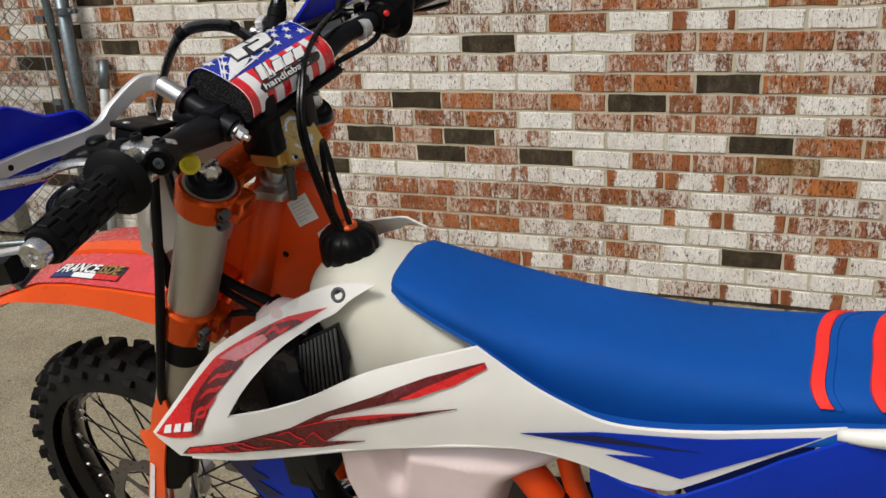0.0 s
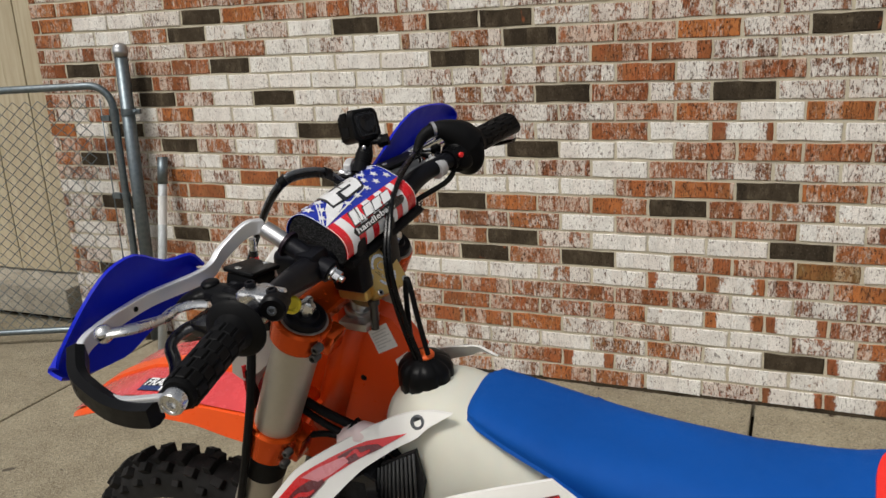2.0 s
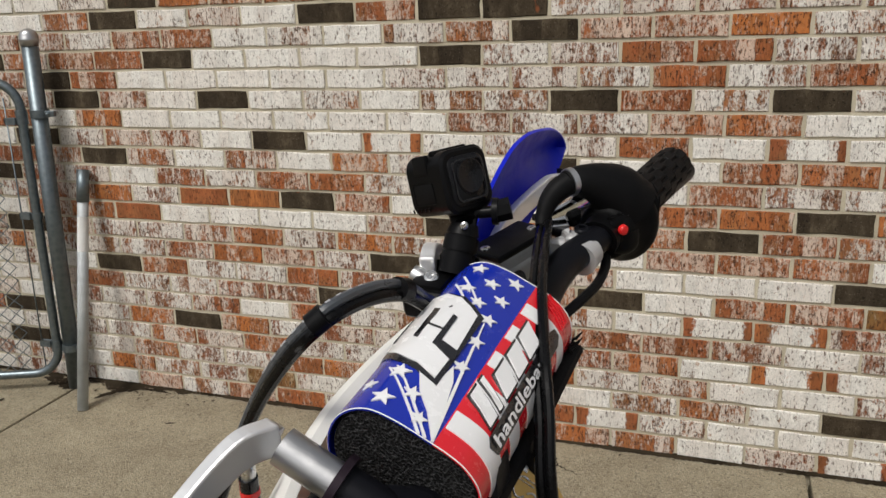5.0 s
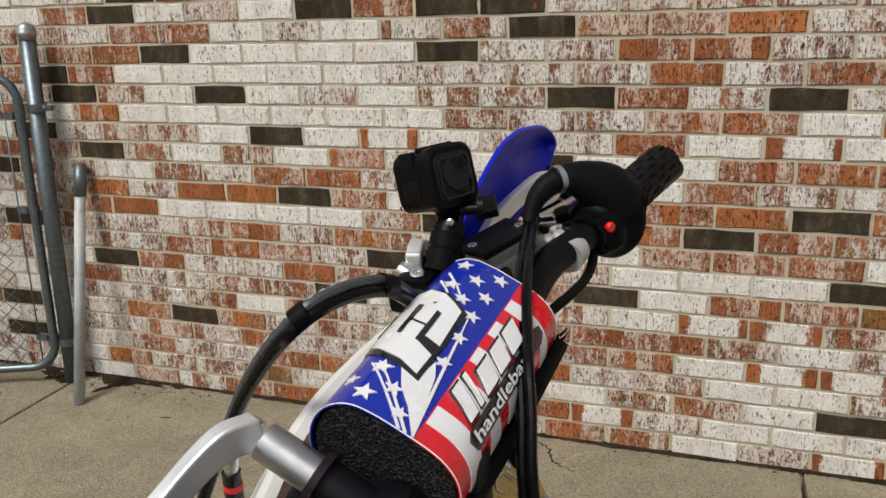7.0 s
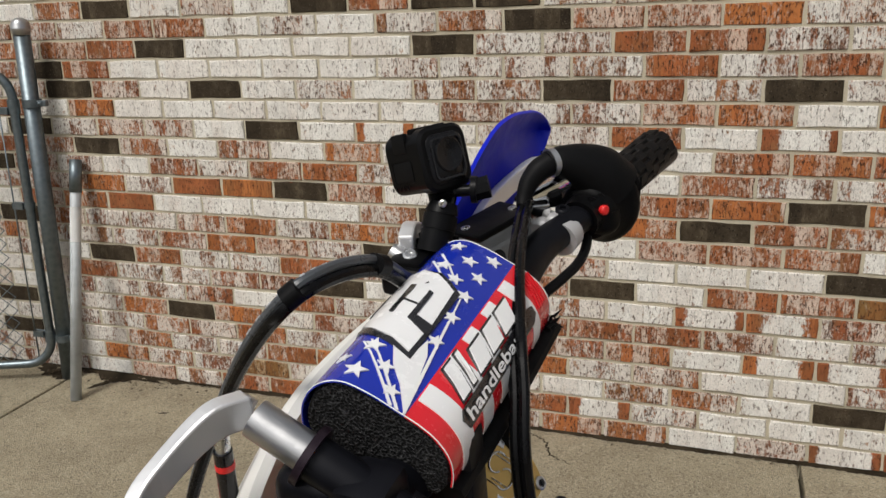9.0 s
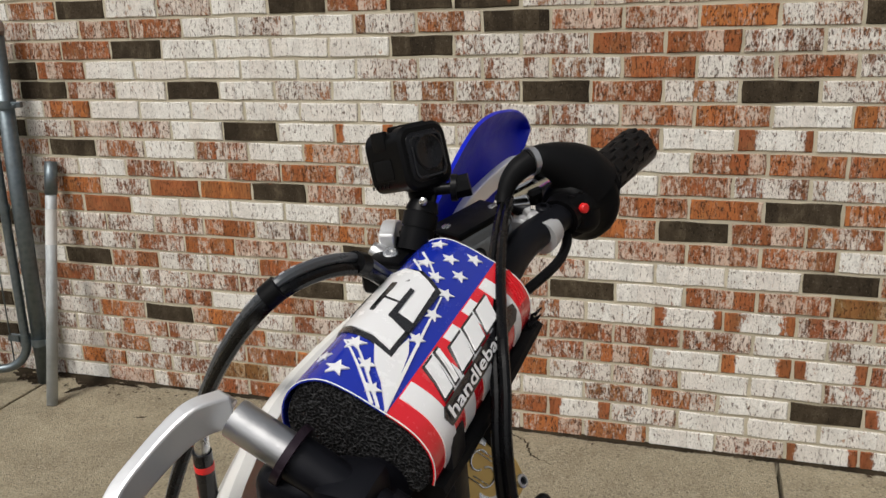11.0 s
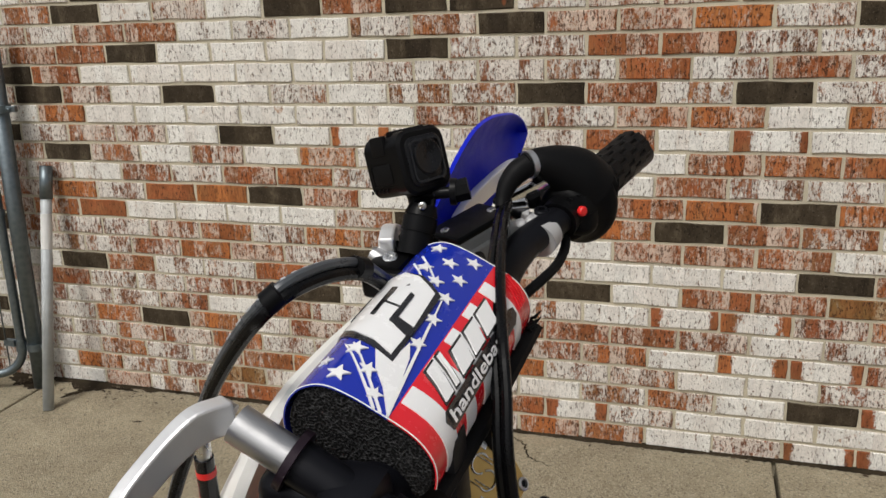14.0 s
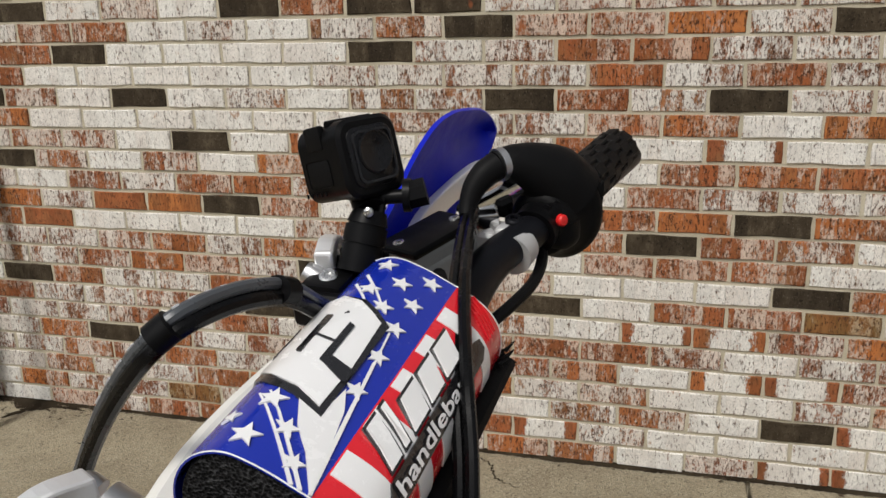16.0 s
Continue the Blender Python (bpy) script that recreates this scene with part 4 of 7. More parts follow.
spart("white_flash", pad_plate([(0.1190, -0.0515), (0.1082, -0.0350), (0.0990, -0.0250), (0.0917, -0.0100), (0.1035, -0.0150), (0.1058, 0.0060), (0.1110, -0.0060), (0.1192, -0.0480)]), "pad_white", pad, "white star trail")
for a, b in (((0.1190, -0.0510), (0.1060, 0.0540)), ((0.1180, -0.0480), (0.1085, 0.0300)), ((0.1150, -0.0515), (0.0800, -0.0120)), ((0.1110, -0.0515), (0.0760, -0.0140)), ((0.0760, 0.0960), (0.0980, 0.0660)), ((0.0740, 0.0860), (0.0900, 0.0640))):
    a, b = Vector(a), Vector(b)
    nn = Vector((-(b - a).y, (b - a).x)).normalized() * 0.0008
    spart("trail_line", pad_plate([tuple(a + nn), tuple(b + nn * 0.6), tuple(b - nn * 0.6), tuple(a - nn)], 0.0016), "pad_white", pad)
for yy in (PAD_Y0 + 0.0004, PAD_Y1 - 0.0004):
    bm = bmesh.new()
    tube(bm, [pad_at(0.006 + (END_U - 0.006) * k / 60, yy, 0.0006) for k in range(61)], 0.0004, 6)
    spart("cover_piping", bm, "pad_white", pad, "thin pale cut edge of the cover")
# slanted red tail strokes by the far end
for k in range(4):
    y0 = 0.1000 + 0.0034 * k
    spart("red_stroke", pad_plate([(0.1500, y0), (0.1500, y0 + 0.0012), (0.1300, y0 + 0.0080), (0.1300, y0 + 0.0072)], 0.0020, 1), "pad_red", pad)
# raised white emblem with a black edge
EMBLEM = [(0.0500, 0.0140), (0.0620, 0.0080), (0.0746, -0.0004), (0.1015, -0.0110), (0.1018, 0.0075), (0.1025, 0.0170), (0.1003, 0.0560), (0.0935, 0.0612), (0.0855, 0.0668), (0.0753, 0.0707), (0.0640, 0.0712), (0.0520, 0.0680)]
EMBLEM_EDGE = [(0.0495, 0.0085), (0.0615, 0.0022), (0.0738, -0.0058), (0.1046, -0.0155), (0.1046, 0.0170), (0.1042, 0.0570), (0.0958, 0.0640), (0.0868, 0.0695), (0.0755, 0.0722), (0.0640, 0.0722), (0.0515, 0.0690)]
spart("emblem_edge", pad_plate(EMBLEM_EDGE, 0.0020), "print_black", pad, "black outline")
spart("emblem", pad_plate(EMBLEM, 0.0026), "pad_white", pad, "white block emblem")
for ol in ([(0.0882, 0.0467), (0.0912, 0.0453), (0.0918, 0.0198), (0.1025, 0.0172), (0.1040, 0.0165), (0.1040, 0.0080), (0.1016, 0.0078), (0.0885, 0.0145)],
           [(0.0762, 0.0180), (0.0788, 0.0172), (0.0790, 0.0500), (0.0755, 0.0506)], [(0.0788, 0.0318), (0.0885, 0.0292), (0.0885, 0.0304), (0.0788, 0.0332)],
           [(0.0560, 0.0240), (0.0590, 0.0230), (0.0600, 0.0480), (0.0570, 0.0490)]):
    spart("emblem_slot", pad_plate(ol, 0.0031, 1), "print_black", pad)


def lettering(text, height, place, slant=0.0, squeeze=1.0, grow=0.0):
    """Built-in font turned into a thin mesh on a surface: place(x, y, lift); x along, y up, both in metres."""
    cu = bpy.data.curves.new("lettering", "FONT")
    cu.body, cu.size, cu.resolution_u, cu.offset = text, 1.0, 3, grow
    ob = bpy.data.objects.new("lettering", cu)
    scene.collection.objects.link(ob)
    bpy.context.view_layer.update()
    me = bpy.data.meshes.new_from_object(ob.evaluated_get(bpy.context.evaluated_depsgraph_get()))
    bpy.data.objects.remove(ob)
    bpy.data.curves.remove(cu)
    bm = bmesh.new()
    bm.from_mesh(me)
    bpy.data.meshes.remove(me)
    bmesh.ops.remove_doubles(bm, verts=bm.verts, dist=1e-4)
    k = height / 0.70
    for v in bm.verts:
        v.co = place(v.co.x * k * squeeze + slant * v.co.y * k, v.co.y * k, 0.0)
    bmesh.ops.recalc_face_normals(bm, faces=bm.faces)
    return bm


# product word as slanted white bars over black; plain word as letters on a black strip
for k, (ya, yb) in enumerate(((-0.0180, -0.0080), (-0.0030, 0.0010), (0.0080, 0.0240), (0.0290, 0.0450), (0.0500, 0.0680))):
    for grow, lift, mt in ((0.0014, 0.0020, "print_black"), (0.0, 0.0028, "pad_white")):
        lo, hi = 0.1400 + grow, (0.1225 if k < 2 else 0.1275) - grow
        spart("word_bar", pad_plate([(lo, ya - grow), (lo, yb + grow), (hi, yb + grow + 0.010), (hi, ya - grow + 0.010)], lift, 1), mt, pad)
spart("word_strip", pad_plate([(0.1525, -0.0250), (0.1525, 0.0850), (0.1490, 0.0920), (0.1440, 0.0920), (0.1425, 0.0860), (0.1425, -0.0230), (0.1460, -0.0280)], 0.0022), "print_black", pad, "black lettering strip")
bm = lettering("handlebars", 0.0066, lambda a, b, w: pad_at(0.1500 - b, -0.0235 + a, 0.0032 + w), squeeze=2.19, grow=0.02)
spart("printed_word", bm, "pad_white", pad, "white printed word", smooth=False)
bm = bmesh.new()
tube(bm, [(0.783, PAD_Y0 + 0.006, 1.146), (0.785, 0.02, 1.145), (0.787, PAD_Y1 + 0.004, 1.149)], 0.0085, 10, 6, flat=0.75)
tag_rng = random.Random(3)
for k in range(26):
    q = Vector((0.788 + tag_rng.uniform(-0.004, 0.004), PAD_Y1 + tag_rng.uniform(-0.012, 0.010), 1.152 + tag_rng.uniform(-0.005, 0.006)))
    tube(bm, [q, q + Vector((tag_rng.uniform(-0.001, 0.005), tag_rng.uniform(-0.003, 0.005), tag_rng.uniform(-0.003, 0.005)))], [0.0014, 0.0004], 5)
spart("pad_strap", bm, "black_rubber", pad, "black hook and loop strap")

# -- grips
for s in (-1, 1):
    G0 = Vector((0.788, -0.250, 1.177)) if s < 0 else Vector((0.792, 0.290, 1.186))
    G1 = Vector((0.818, -0.366, 1.178)) if s < 0 else Vector((0.810, 0.402, 1.184))
    ax = (G1 - G0).normalized()
    length = (G1 - G0).length
    big = 0.033 if s < 0 else 0.024
    bm = bmesh.new()
    prof = [(0.0, big - 0.002), (0.003, big), (0.006, big - 0.002), (0.010, 0.021), (0.018, 0.0170), (length - 0.006, 0.0165), (length - 0.001, 0.0150), (length, 0.0115)]
    disc(bm, G0, ax, prof, 32)
    grip = spart("grip", bm, "black_rubber", None, "black ribbed rubber grip")
    bm = bmesh.new()
    turn = ax.to_track_quat("Y", "Z").to_matrix().to_4x4()
    for i in range(6):
        for j in range(9):
            a = 2 * math.pi * (j + 0.5 * (i % 2)) / 9
            vs = block(bm, (-0.0050, -0.0078, -0.0016), (0.0050, 0.0078, 0.0016), 0.0010, 1)
            xform(bm, Matrix.Translation(G0) @ turn @ Matrix.Translation((0.0166 * math.cos(a), 0.028 + i * (length - 0.042) / 5, 0.0166 * math.sin(a))) @ Matrix.Rotation(math.pi / 2 - a, 4, "Y"), vs)
    spart("grip_tread", bm, "black_rubber", grip)
    if s < 0:
        bm = bmesh.new()
        disc(bm, G1 + ax * 0.002, ax, [(0, 0.0118), (0.009, 0.0118), (0.011, 0.0105), (0.011, 0.0085), (0.0095, 0.008), (0.0095, 0.0045), (0.006, 0.004), (0.006, 0)], 28)
        spart("bar_end_bolt", bm, "bright_aluminium", bar, "bare metal bar end with socket bolt")

# -- hand guards
for s in (-1, 1):
    back = (lambda yy: 0.0) if s < 0 else (lambda yy: 0.042 * min(1.0, max(0.0, (-yy - 0.09) / 0.09)))
    fy = (lambda yy: yy) if s < 0 else (lambda yy: 0.036 - yy)
    P = lambda x, yy, z: Vector((x + (back(yy) if x < 0.70 else 0.0), fy(yy), z - 0.28 * back(yy)))
    bm = bmesh.new()
    path = curve_points([P(0.689, -0.076, 1.203), P(0.680, -0.098, 1.206), P(0.665, -0.130, 1.188), P(0.662, -0.160, 1.175), P(0.646, -0.235, 1.179),
                         P(0.656, -0.310, 1.184), P(0.664, -0.340, 1.180), P(0.688, -0.362, 1.169), P(0.740, -0.375, 1.160), P(0.812, -0.374, 1.176)], 6)
    strips = []
    for i, p in enumerate(path):
        d = (path[min(i + 1, len(path) - 1)] - path[max(i - 1, 0)]).normalized()
        out = Vector((0, 0, 1)).cross(d).normalized() * (1 if s < 0 else -1)
        up = Vector((0, 0, 1))
        k = min(1.0, i / 20)
        hh, tt = 0.0095 - 0.0010 * k, 0.0056 - 0.0016 * k
        strips.append([p + out * tt + up * hh, p - out * tt + up * hh, p - out * tt - up * hh, p + out * tt - up * hh])
    loft(bm, strips)
    bmesh.ops.bevel(bm, geom=[e for e in bm.edges if e.calc_face_angle(0) > 0.6], offset=0.0015, segments=2, affect="EDGES", profile=0.5)
    guard = spart("hand_guard", bm, "brushed_aluminium", None, "wrap-round aluminium hand guard bar", smooth=False)
    bm = bmesh.new()
    disc(bm, P(0.686, -0.073, 1.198), (-0.88, 0.0, 0.48), [(0, 0.0068), (0.006, 0.0068), (0.0085, 0.0058), (0.0085, 0.0034), (0.005, 0.0032), (0.005, 0)], 24)
    spart("guard_bolt", bm, "satin_aluminium", guard, "bare metal mounting bolt")
    # outer shield
    bm = bmesh.new()
    top = [(0.650, -0.145, 1.178), (0.650, -0.160, 1.199), (0.649, -0.196, 1.208), (0.647, -0.231, 1.232), (0.646, -0.267, 1.231), (0.647, -0.300, 1.216), (0.651, -0.335, 1.195), (0.658, -0.356, 1.184), (0.666, -0.368, 1.178)]
    low = [(0.650, -0.146, 1.172), (0.650, -0.160, 1.163), (0.650, -0.196, 1.154), (0.648, -0.235, 1.145), (0.646, -0.272, 1.134), (0.646, -0.300, 1.137), (0.650, -0.332, 1.146), (0.658, -0.354, 1.158), (0.666, -0.367, 1.168)]
    if s > 0:
        top = [(0.684, 0.160, 1.174), (0.686, 0.174, 1.184), (0.687, 0.192, 1.192), (0.688, 0.217, 1.203), (0.688, 0.240, 1.213), (0.688, 0.272, 1.223), (0.688, 0.308, 1.229), (0.689, 0.345, 1.2275), (0.690, 0.378, 1.2205), (0.691, 0.405, 1.2130), (0.693, 0.424, 1.2040), (0.695, 0.436, 1.1940), (0.697, 0.441, 1.1840)]
        low = [(0.684, 0.160, 1.166), (0.686, 0.174, 1.158), (0.687, 0.192, 1.152), (0.688, 0.217, 1.146), (0.688, 0.240, 1.142), (0.688, 0.272, 1.138), (0.688, 0.304, 1.138), (0.689, 0.344, 1.147), (0.690, 0.374, 1.1530), (0.691, 0.400, 1.1580), (0.693, 0.420, 1.1640), (0.695, 0.434, 1.1720), (0.697, 0.441, 1.1800)]
    PS = P if s < 0 else (lambda x, yy, z: Vector((x, yy, z)))
    rows = []
    for (xa, ya, za), (xb, yb, zb) in zip(top, low):
        ring = []
        for k in range(9):
            f = k / 8
            bulge = 0.013 * math.sin(math.pi * f)
            ring.append(PS(xa + (xb - xa) * f - bulge - 0.002, ya + (yb - ya) * f, za + (zb - za) * f))
        rows.append(ring)
    fine = []
    for j in range(9):
        fine.append(curve_points([r[j] for r in rows], 3))
    loft(bm, fine, caps=False, closed=False)
    bmesh.ops.solidify(bm, geom=bm.faces[:], thickness=0.0035)
    bmesh.ops.recalc_face_normals(bm, faces=bm.faces)
    spart("shield", bm, "guard_blue", guard, "glossy blue plastic hand shield")
    # black wrap over the outer bend
    bm = bmesh.new()
    wrap = curve_points([P(0.664, -0.344, 1.181), P(0.686, -0.365, 1.169), P(0.715, -0.374, 1.162), P(0.745, -0.380, 1.159), P(0.778, -0.383, 1.162), P(0.806, -0.384, 1.169)], 5)
    rows = []
    for i, p in enumerate(wrap):
        d = (wrap[min(i + 1, len(wrap) - 1)] - wrap[max(i - 1, 0)]).normalized()
        out = Vector((0, 0, 1)).cross(d).normalized() * (1 if s < 0 else -1)
        up = Vector((0, 0, 1))
        h = 0.0118
        rows.append([p + out * 0.009 + up * h * 0.7, p + out * 0.001 + up * h, p - out * 0.008 + up * h * 0.8, p - out * 0.008 - up * h * 0.8, p + out * 0.001 - up * h, p + out * 0.009 - up * h * 0.7])
    loft(bm, rows)
    spart("wrap_cover", bm, "black_plastic", guard, "black plastic wrap on the outer bend")
    for q, dd in ((P(0.694, -0.371, 1.168), P(0.688, -0.385, 1.168)), (P(0.768, -0.383, 1.163), P(0.769, -0.397, 1.163))):
        bm = bmesh.new()
        disc(bm, q, dd - q, [(0, 0.0055), (0.004, 0.0055), (0.006, 0.004), (0.006, 0.002), (0.003, 0.002), (0.003, 0)], 14)
        spart("guard_screw", bm, "black_anodised", guard)
    # black discs on the uncut bar, coloured as the shade inside its holes
    for yy in (-0.255, -0.195):
        bm = bmesh.new()
        c = P(0.651 if s < 0 else 0.6655, yy, 1.180)
        disc(bm, c, (1, 0, 0), [(-0.001, 0.0030), (0.0008, 0.0030), (0.0008, 0.0)], 12)
        spart("guard_hole", bm, "black_rubber", guard)

# -- clutch and brake controls


def bolt_head(name, parent, at, axis, r, h, mat):
    bm = bmesh.new()
    disc(bm, at, axis, [(0, r), (h * 0.75, r), (h, r * 0.82), (h, r * 0.5), (h * 0.5, r * 0.46), (h * 0.5, 0)], 18)
    return spart(name, bm, mat, parent)


for s, at, turn in ((-1, (0.7215, -0.149, 1.172), pose(0, 0, 0, -17, 10, 6)), (1, (0.7175, 0.2030, 1.1735), pose(0, 0, 0, 3, -4, -24) @ Matrix.Diagonal((0.92, 1.0, 1.0, 1.0)))):
    m = Matrix.Translation(at) @ turn
    bm = bmesh.new()
    block(bm, (-0.0165, -0.026, -0.018), (0.0165, 0.026, 0.0105), 0.0045, 3)
    xform(bm, m)
    control = spart("master_cylinder", bm, "black_plastic" if s < 0 else "cast_grey", None, "master cylinder with square reservoir")
    bm = bmesh.new()
    block(bm, (-0.0195, -0.0300, 0.0100), (0.0195, 0.0300, 0.0160), 0.0030, 3)
    xform(bm, m)
    spart("reservoir_lid", bm, "black_plastic", control, "black reservoir lid")
    for p, q in ((-0.004, -0.0225), (0.004, 0.0225)):
        bm = bmesh.new()
        disc(bm, (p, q, 0.0155), (0, 0, 1), [(0, 0.0042), (0.0012, 0.0038), (0.0014, 0.0020), (0.0004, 0.0018), (0.0004, 0)], 16)
        xform(bm, m)
        spart("lid_screw", bm, "bright_aluminium", control)
    bm = bmesh.new()
    vs = block(bm, (-0.010, -0.032, -0.016), (0.018, 0.030, 0.002), 0.006, 3)
    tube(bm, [(0.006, -0.05 * s * -1, -0.008), (0.006, 0.03 * s, -0.008)], 0.0105, 16)
    xform(bm, m)
    spart("cylinder_body", bm, "black_anodised" if s < 0 else "cast_grey", control)
# left: silver clamp half, black perch, polished lever
bm = bmesh.new()
block(bm, (0.756, -0.214, 1.172), (0.808, -0.186, 1.193), 0.006, 3)
tube(bm, [(0.778, -0.216, 1.174), (0.776, -0.184, 1.173)], 0.0185, 24)
clutch = spart("lever_perch", bm, "bright_aluminium", None, "cast silver perch clamp")
bolt_head("perch_bolt", clutch, (0.765, -0.196, 1.191), (0, 0, 1), 0.0062, 0.007, "black_anodised")
bolt_head("perch_bolt", clutch, (0.800, -0.203, 1.191), (0, 0, 1), 0.0062, 0.007, "black_anodised")
bm = bmesh.new()
tube(bm, [(0.752, -0.186, 1.172), (0.722, -0.190, 1.174), (0.697, -0.190, 1.173), (0.684, -0.204, 1.172), (0.682, -0.222, 1.172)], [0.014, 0.0165, 0.016, 0.0125, 0.007], 14, 5, flat=0.55)
disc(bm, (0.697, -0.187, 1.177), (0, 0, 1), [(0, 0.0105), (0.006, 0.0105), (0.008, 0.009), (0.009, 0.006), (0.009, 0)], 20)
disc(bm, (0.724, -0.196, 1.165), (0.1, -0.4, 1), [(0, 0.014), (0.012, 0.014), (0.015, 0.011), (0.015, 0)], 18)
spart("lever_pivot", bm, "black_plastic", clutch, "black lever pivot and dust cover")
bm = bmesh.new()
tube(bm, [(0.706, -0.206, 1.168), (0.692, -0.218, 1.171), (0.685, -0.234, 1.172), (0.690, -0.252, 1.174), (0.694, -0.275, 1.181), (0.696, -0.303, 1.190), (0.682, -0.318, 1.192)], [0.008, 0.0088, 0.0080, 0.0082, 0.0092, 0.0100, 0.0092], 14, 6, flat=0.5)
bmesh.ops.create_uvsphere(bm, u_segments=14, v_segments=10, radius=0.0098, matrix=Matrix.Translation((0.679, -0.320, 1.192)))
spart("lever", bm, "bright_aluminium", clutch, "polished aluminium clutch lever")
bm = bmesh.new()
tube(bm, [(0.798, -0.192, 1.180), (0.804, -0.207, 1.182)], [0.0125, 0.0125], 20)
disc(bm, (0.804, -0.207, 1.182), (0.4, -0.9, 0), [(0, 0.0145), (0.010, 0.0145), (0.013, 0.012), (0.013, 0)], 24)
knob = spart("starter_knob", bm, "black_plastic", None, "round black start switch")
bolt_head("knob_centre", knob, (0.8092, -0.2188, 1.182), (0.4, -0.9, 0), 0.0052, 0.002, "grey_hose")
bm = bmesh.new()
block(bm, (0.700, -0.236, 1.140), (0.732, -0.200, 1.163), 0.008, 3)
block(bm, (0.722, -0.232, 1.128), (0.752, -0.206, 1.156), 0.006, 3)
tube(bm, [(0.706, -0.222, 1.152), (0.694, -0.238, 1.150), (0.690, -0.256, 1.142), (0.706, -0.270, 1.130), (0.716, -0.290, 1.120), (0.712, -0.335, 1.104)], [0.012, 0.010, 0.0085, 0.0085, 0.0085, 0.0085], 12, 5, flat=0.6)
spart("hot_start_lever", bm, "gloss_black", None, "glossy black lever and switch under the bar")
# right: silver perch with black pivot, brake lever behind the shield
bm = bmesh.new()
block(bm, (0.7540, 0.2220, 1.1660), (0.7720, 0.2400, 1.1850), 0.0055, 3)
tube(bm, [(0.7675, 0.2170, 1.1695), (0.7695, 0.2310, 1.1710)], 0.0146, 28)
block(bm, (0.7270, 0.2240, 1.1640), (0.7560, 0.2520, 1.1800), 0.0060, 3)
brake = spart("lever_perch", bm, "cast_silver", None, "cast silver brake perch")
bm = bmesh.new()
vs = block(bm, (-0.018, -0.0075, -0.005), (0.018, 0.0075, 0.005), 0.0024, 2)
xform(bm, Matrix.Translation((0.7505, 0.2500, 1.1980)) @ pose(0, 0, 0, 0, -18, 42), vs)
vs = block(bm, (-0.010, -0.010, -0.009), (0.010, 0.010, 0.009), 0.0030, 2)
xform(bm, Matrix.Translation((0.7440, 0.2360, 1.1860)) @ pose(0, 0, 0, 12, 0, 25), vs)
disc(bm, (0.7360, 0.2280, 1.1800), (0.3, -1, 0.25), [(0, 0.0075), (0.006, 0.0075), (0.008, 0.0060), (0.008, 0.0)], 6)
spart("perch_fitting", bm, "chrome", brake, "bright plated hose and lever fittings")
bolt_head("perch_bolt", brake, (0.7650, 0.2370, 1.1835), (0.1, -0.1, 1), 0.0062, 0.005, "black_anodised")
bm = bmesh.new()
block(bm, (0.7480, 0.2440, 1.1830), (0.7600, 0.2580, 1.1980), 0.0040, 2)
disc(bm, (0.7540, 0.2480, 1.1930), (0, -0.3, 1), [(0, 0.0085), (0.004, 0.0085), (0.007, 0.006), (0.007, 0)], 6)
spart("lever_pivot", bm, "black_plastic", brake, "black lever pivot")
bm = bmesh.new()
tube(bm, [(0.724, 0.270, 1.170), (0.720, 0.300, 1.168), (0.714, 0.335, 1.168), (0.711, 0.360, 1.168)], [0.009, 0.0075, 0.007, 0.008], 14, 6, flat=0.6)
spart("lever", bm, "bright_aluminium", brake, "polished aluminium brake lever")
bm = bmesh.new()
disc(bm, (0.7660, -0.1400, 1.1400), (0.6, -1, 0.3), [(0, 0.0105), (0.006, 0.0105), (0.008, 0.0090), (0.008, 0.0060), (0.005, 0.0055), (0.005, 0)], 24)
spart("yellow_plug", bm, "yellow_plastic", None, "yellow plastic cover on the bar clamp")
# throttle housing, kill switch
TA = Vector((0.16, 1.0, 0.0)).normalized()
bm = bmesh.new()
TC = Vector((0.7770, 0.2560, 1.1760))
disc(bm, TC, TA, [(0, 0.0170), (0.002, 0.0215), (0.010, 0.0235), (0.020, 0.0265), (0.026, 0.0315), (0.030, 0.0342), (0.035, 0.0346), (0.039, 0.0320), (0.041, 0.0250), (0.043, 0.0180)], 40)
for v in bm.verts:
    drop = max(0.0, 1.176 - v.co.z)
    v.co.z -= 0.14 * drop
tube(bm, [(0.787, 0.288, 1.187), (0.780, 0.281, 1.200), (0.770, 0.271, 1.2100), (0.7605, 0.2615, 1.2165), (0.7535, 0.2545, 1.2192), (0.7500, 0.2505, 1.2188)], [0.0290, 0.0255, 0.0195, 0.0145, 0.0110, 0.0100], 28, 6)
tube(bm, [(0.786, 0.268, 1.174), (0.788, 0.266, 1.162), (0.788, 0.265, 1.156)], [0.0185, 0.0160, 0.0090], 20, 4)
throttle = spart("throttle_housing", bm, "black_rubber", None, "black rubber-covered throttle housing", sharp=70)
bm = bmesh.new()
tube(bm, [(0.7540, 0.2550, 1.2193), (0.7508, 0.2513, 1.2190)], 0.0116, 24)
spart("cable_collar", bm, "satin_aluminium", throttle, "bare metal cable collar")
bm = bmesh.new()
tube(bm, [(0.7510, 0.2515, 1.2190), (0.7440, 0.2440, 1.2150), (0.7385, 0.2360, 1.2075), (0.7365, 0.2280, 1.1985), (0.7370, 0.2220, 1.1930)], [0.0098, 0.0094, 0.0080, 0.0062, 0.0052], 18, 5)
spart("cable_boot", bm, "black_rubber", throttle)
KC, KN = Vector((0.7905, 0.2545, 1.1815)), Vector((0.80, -0.58, 0.16)).normalized()
bm = bmesh.new()
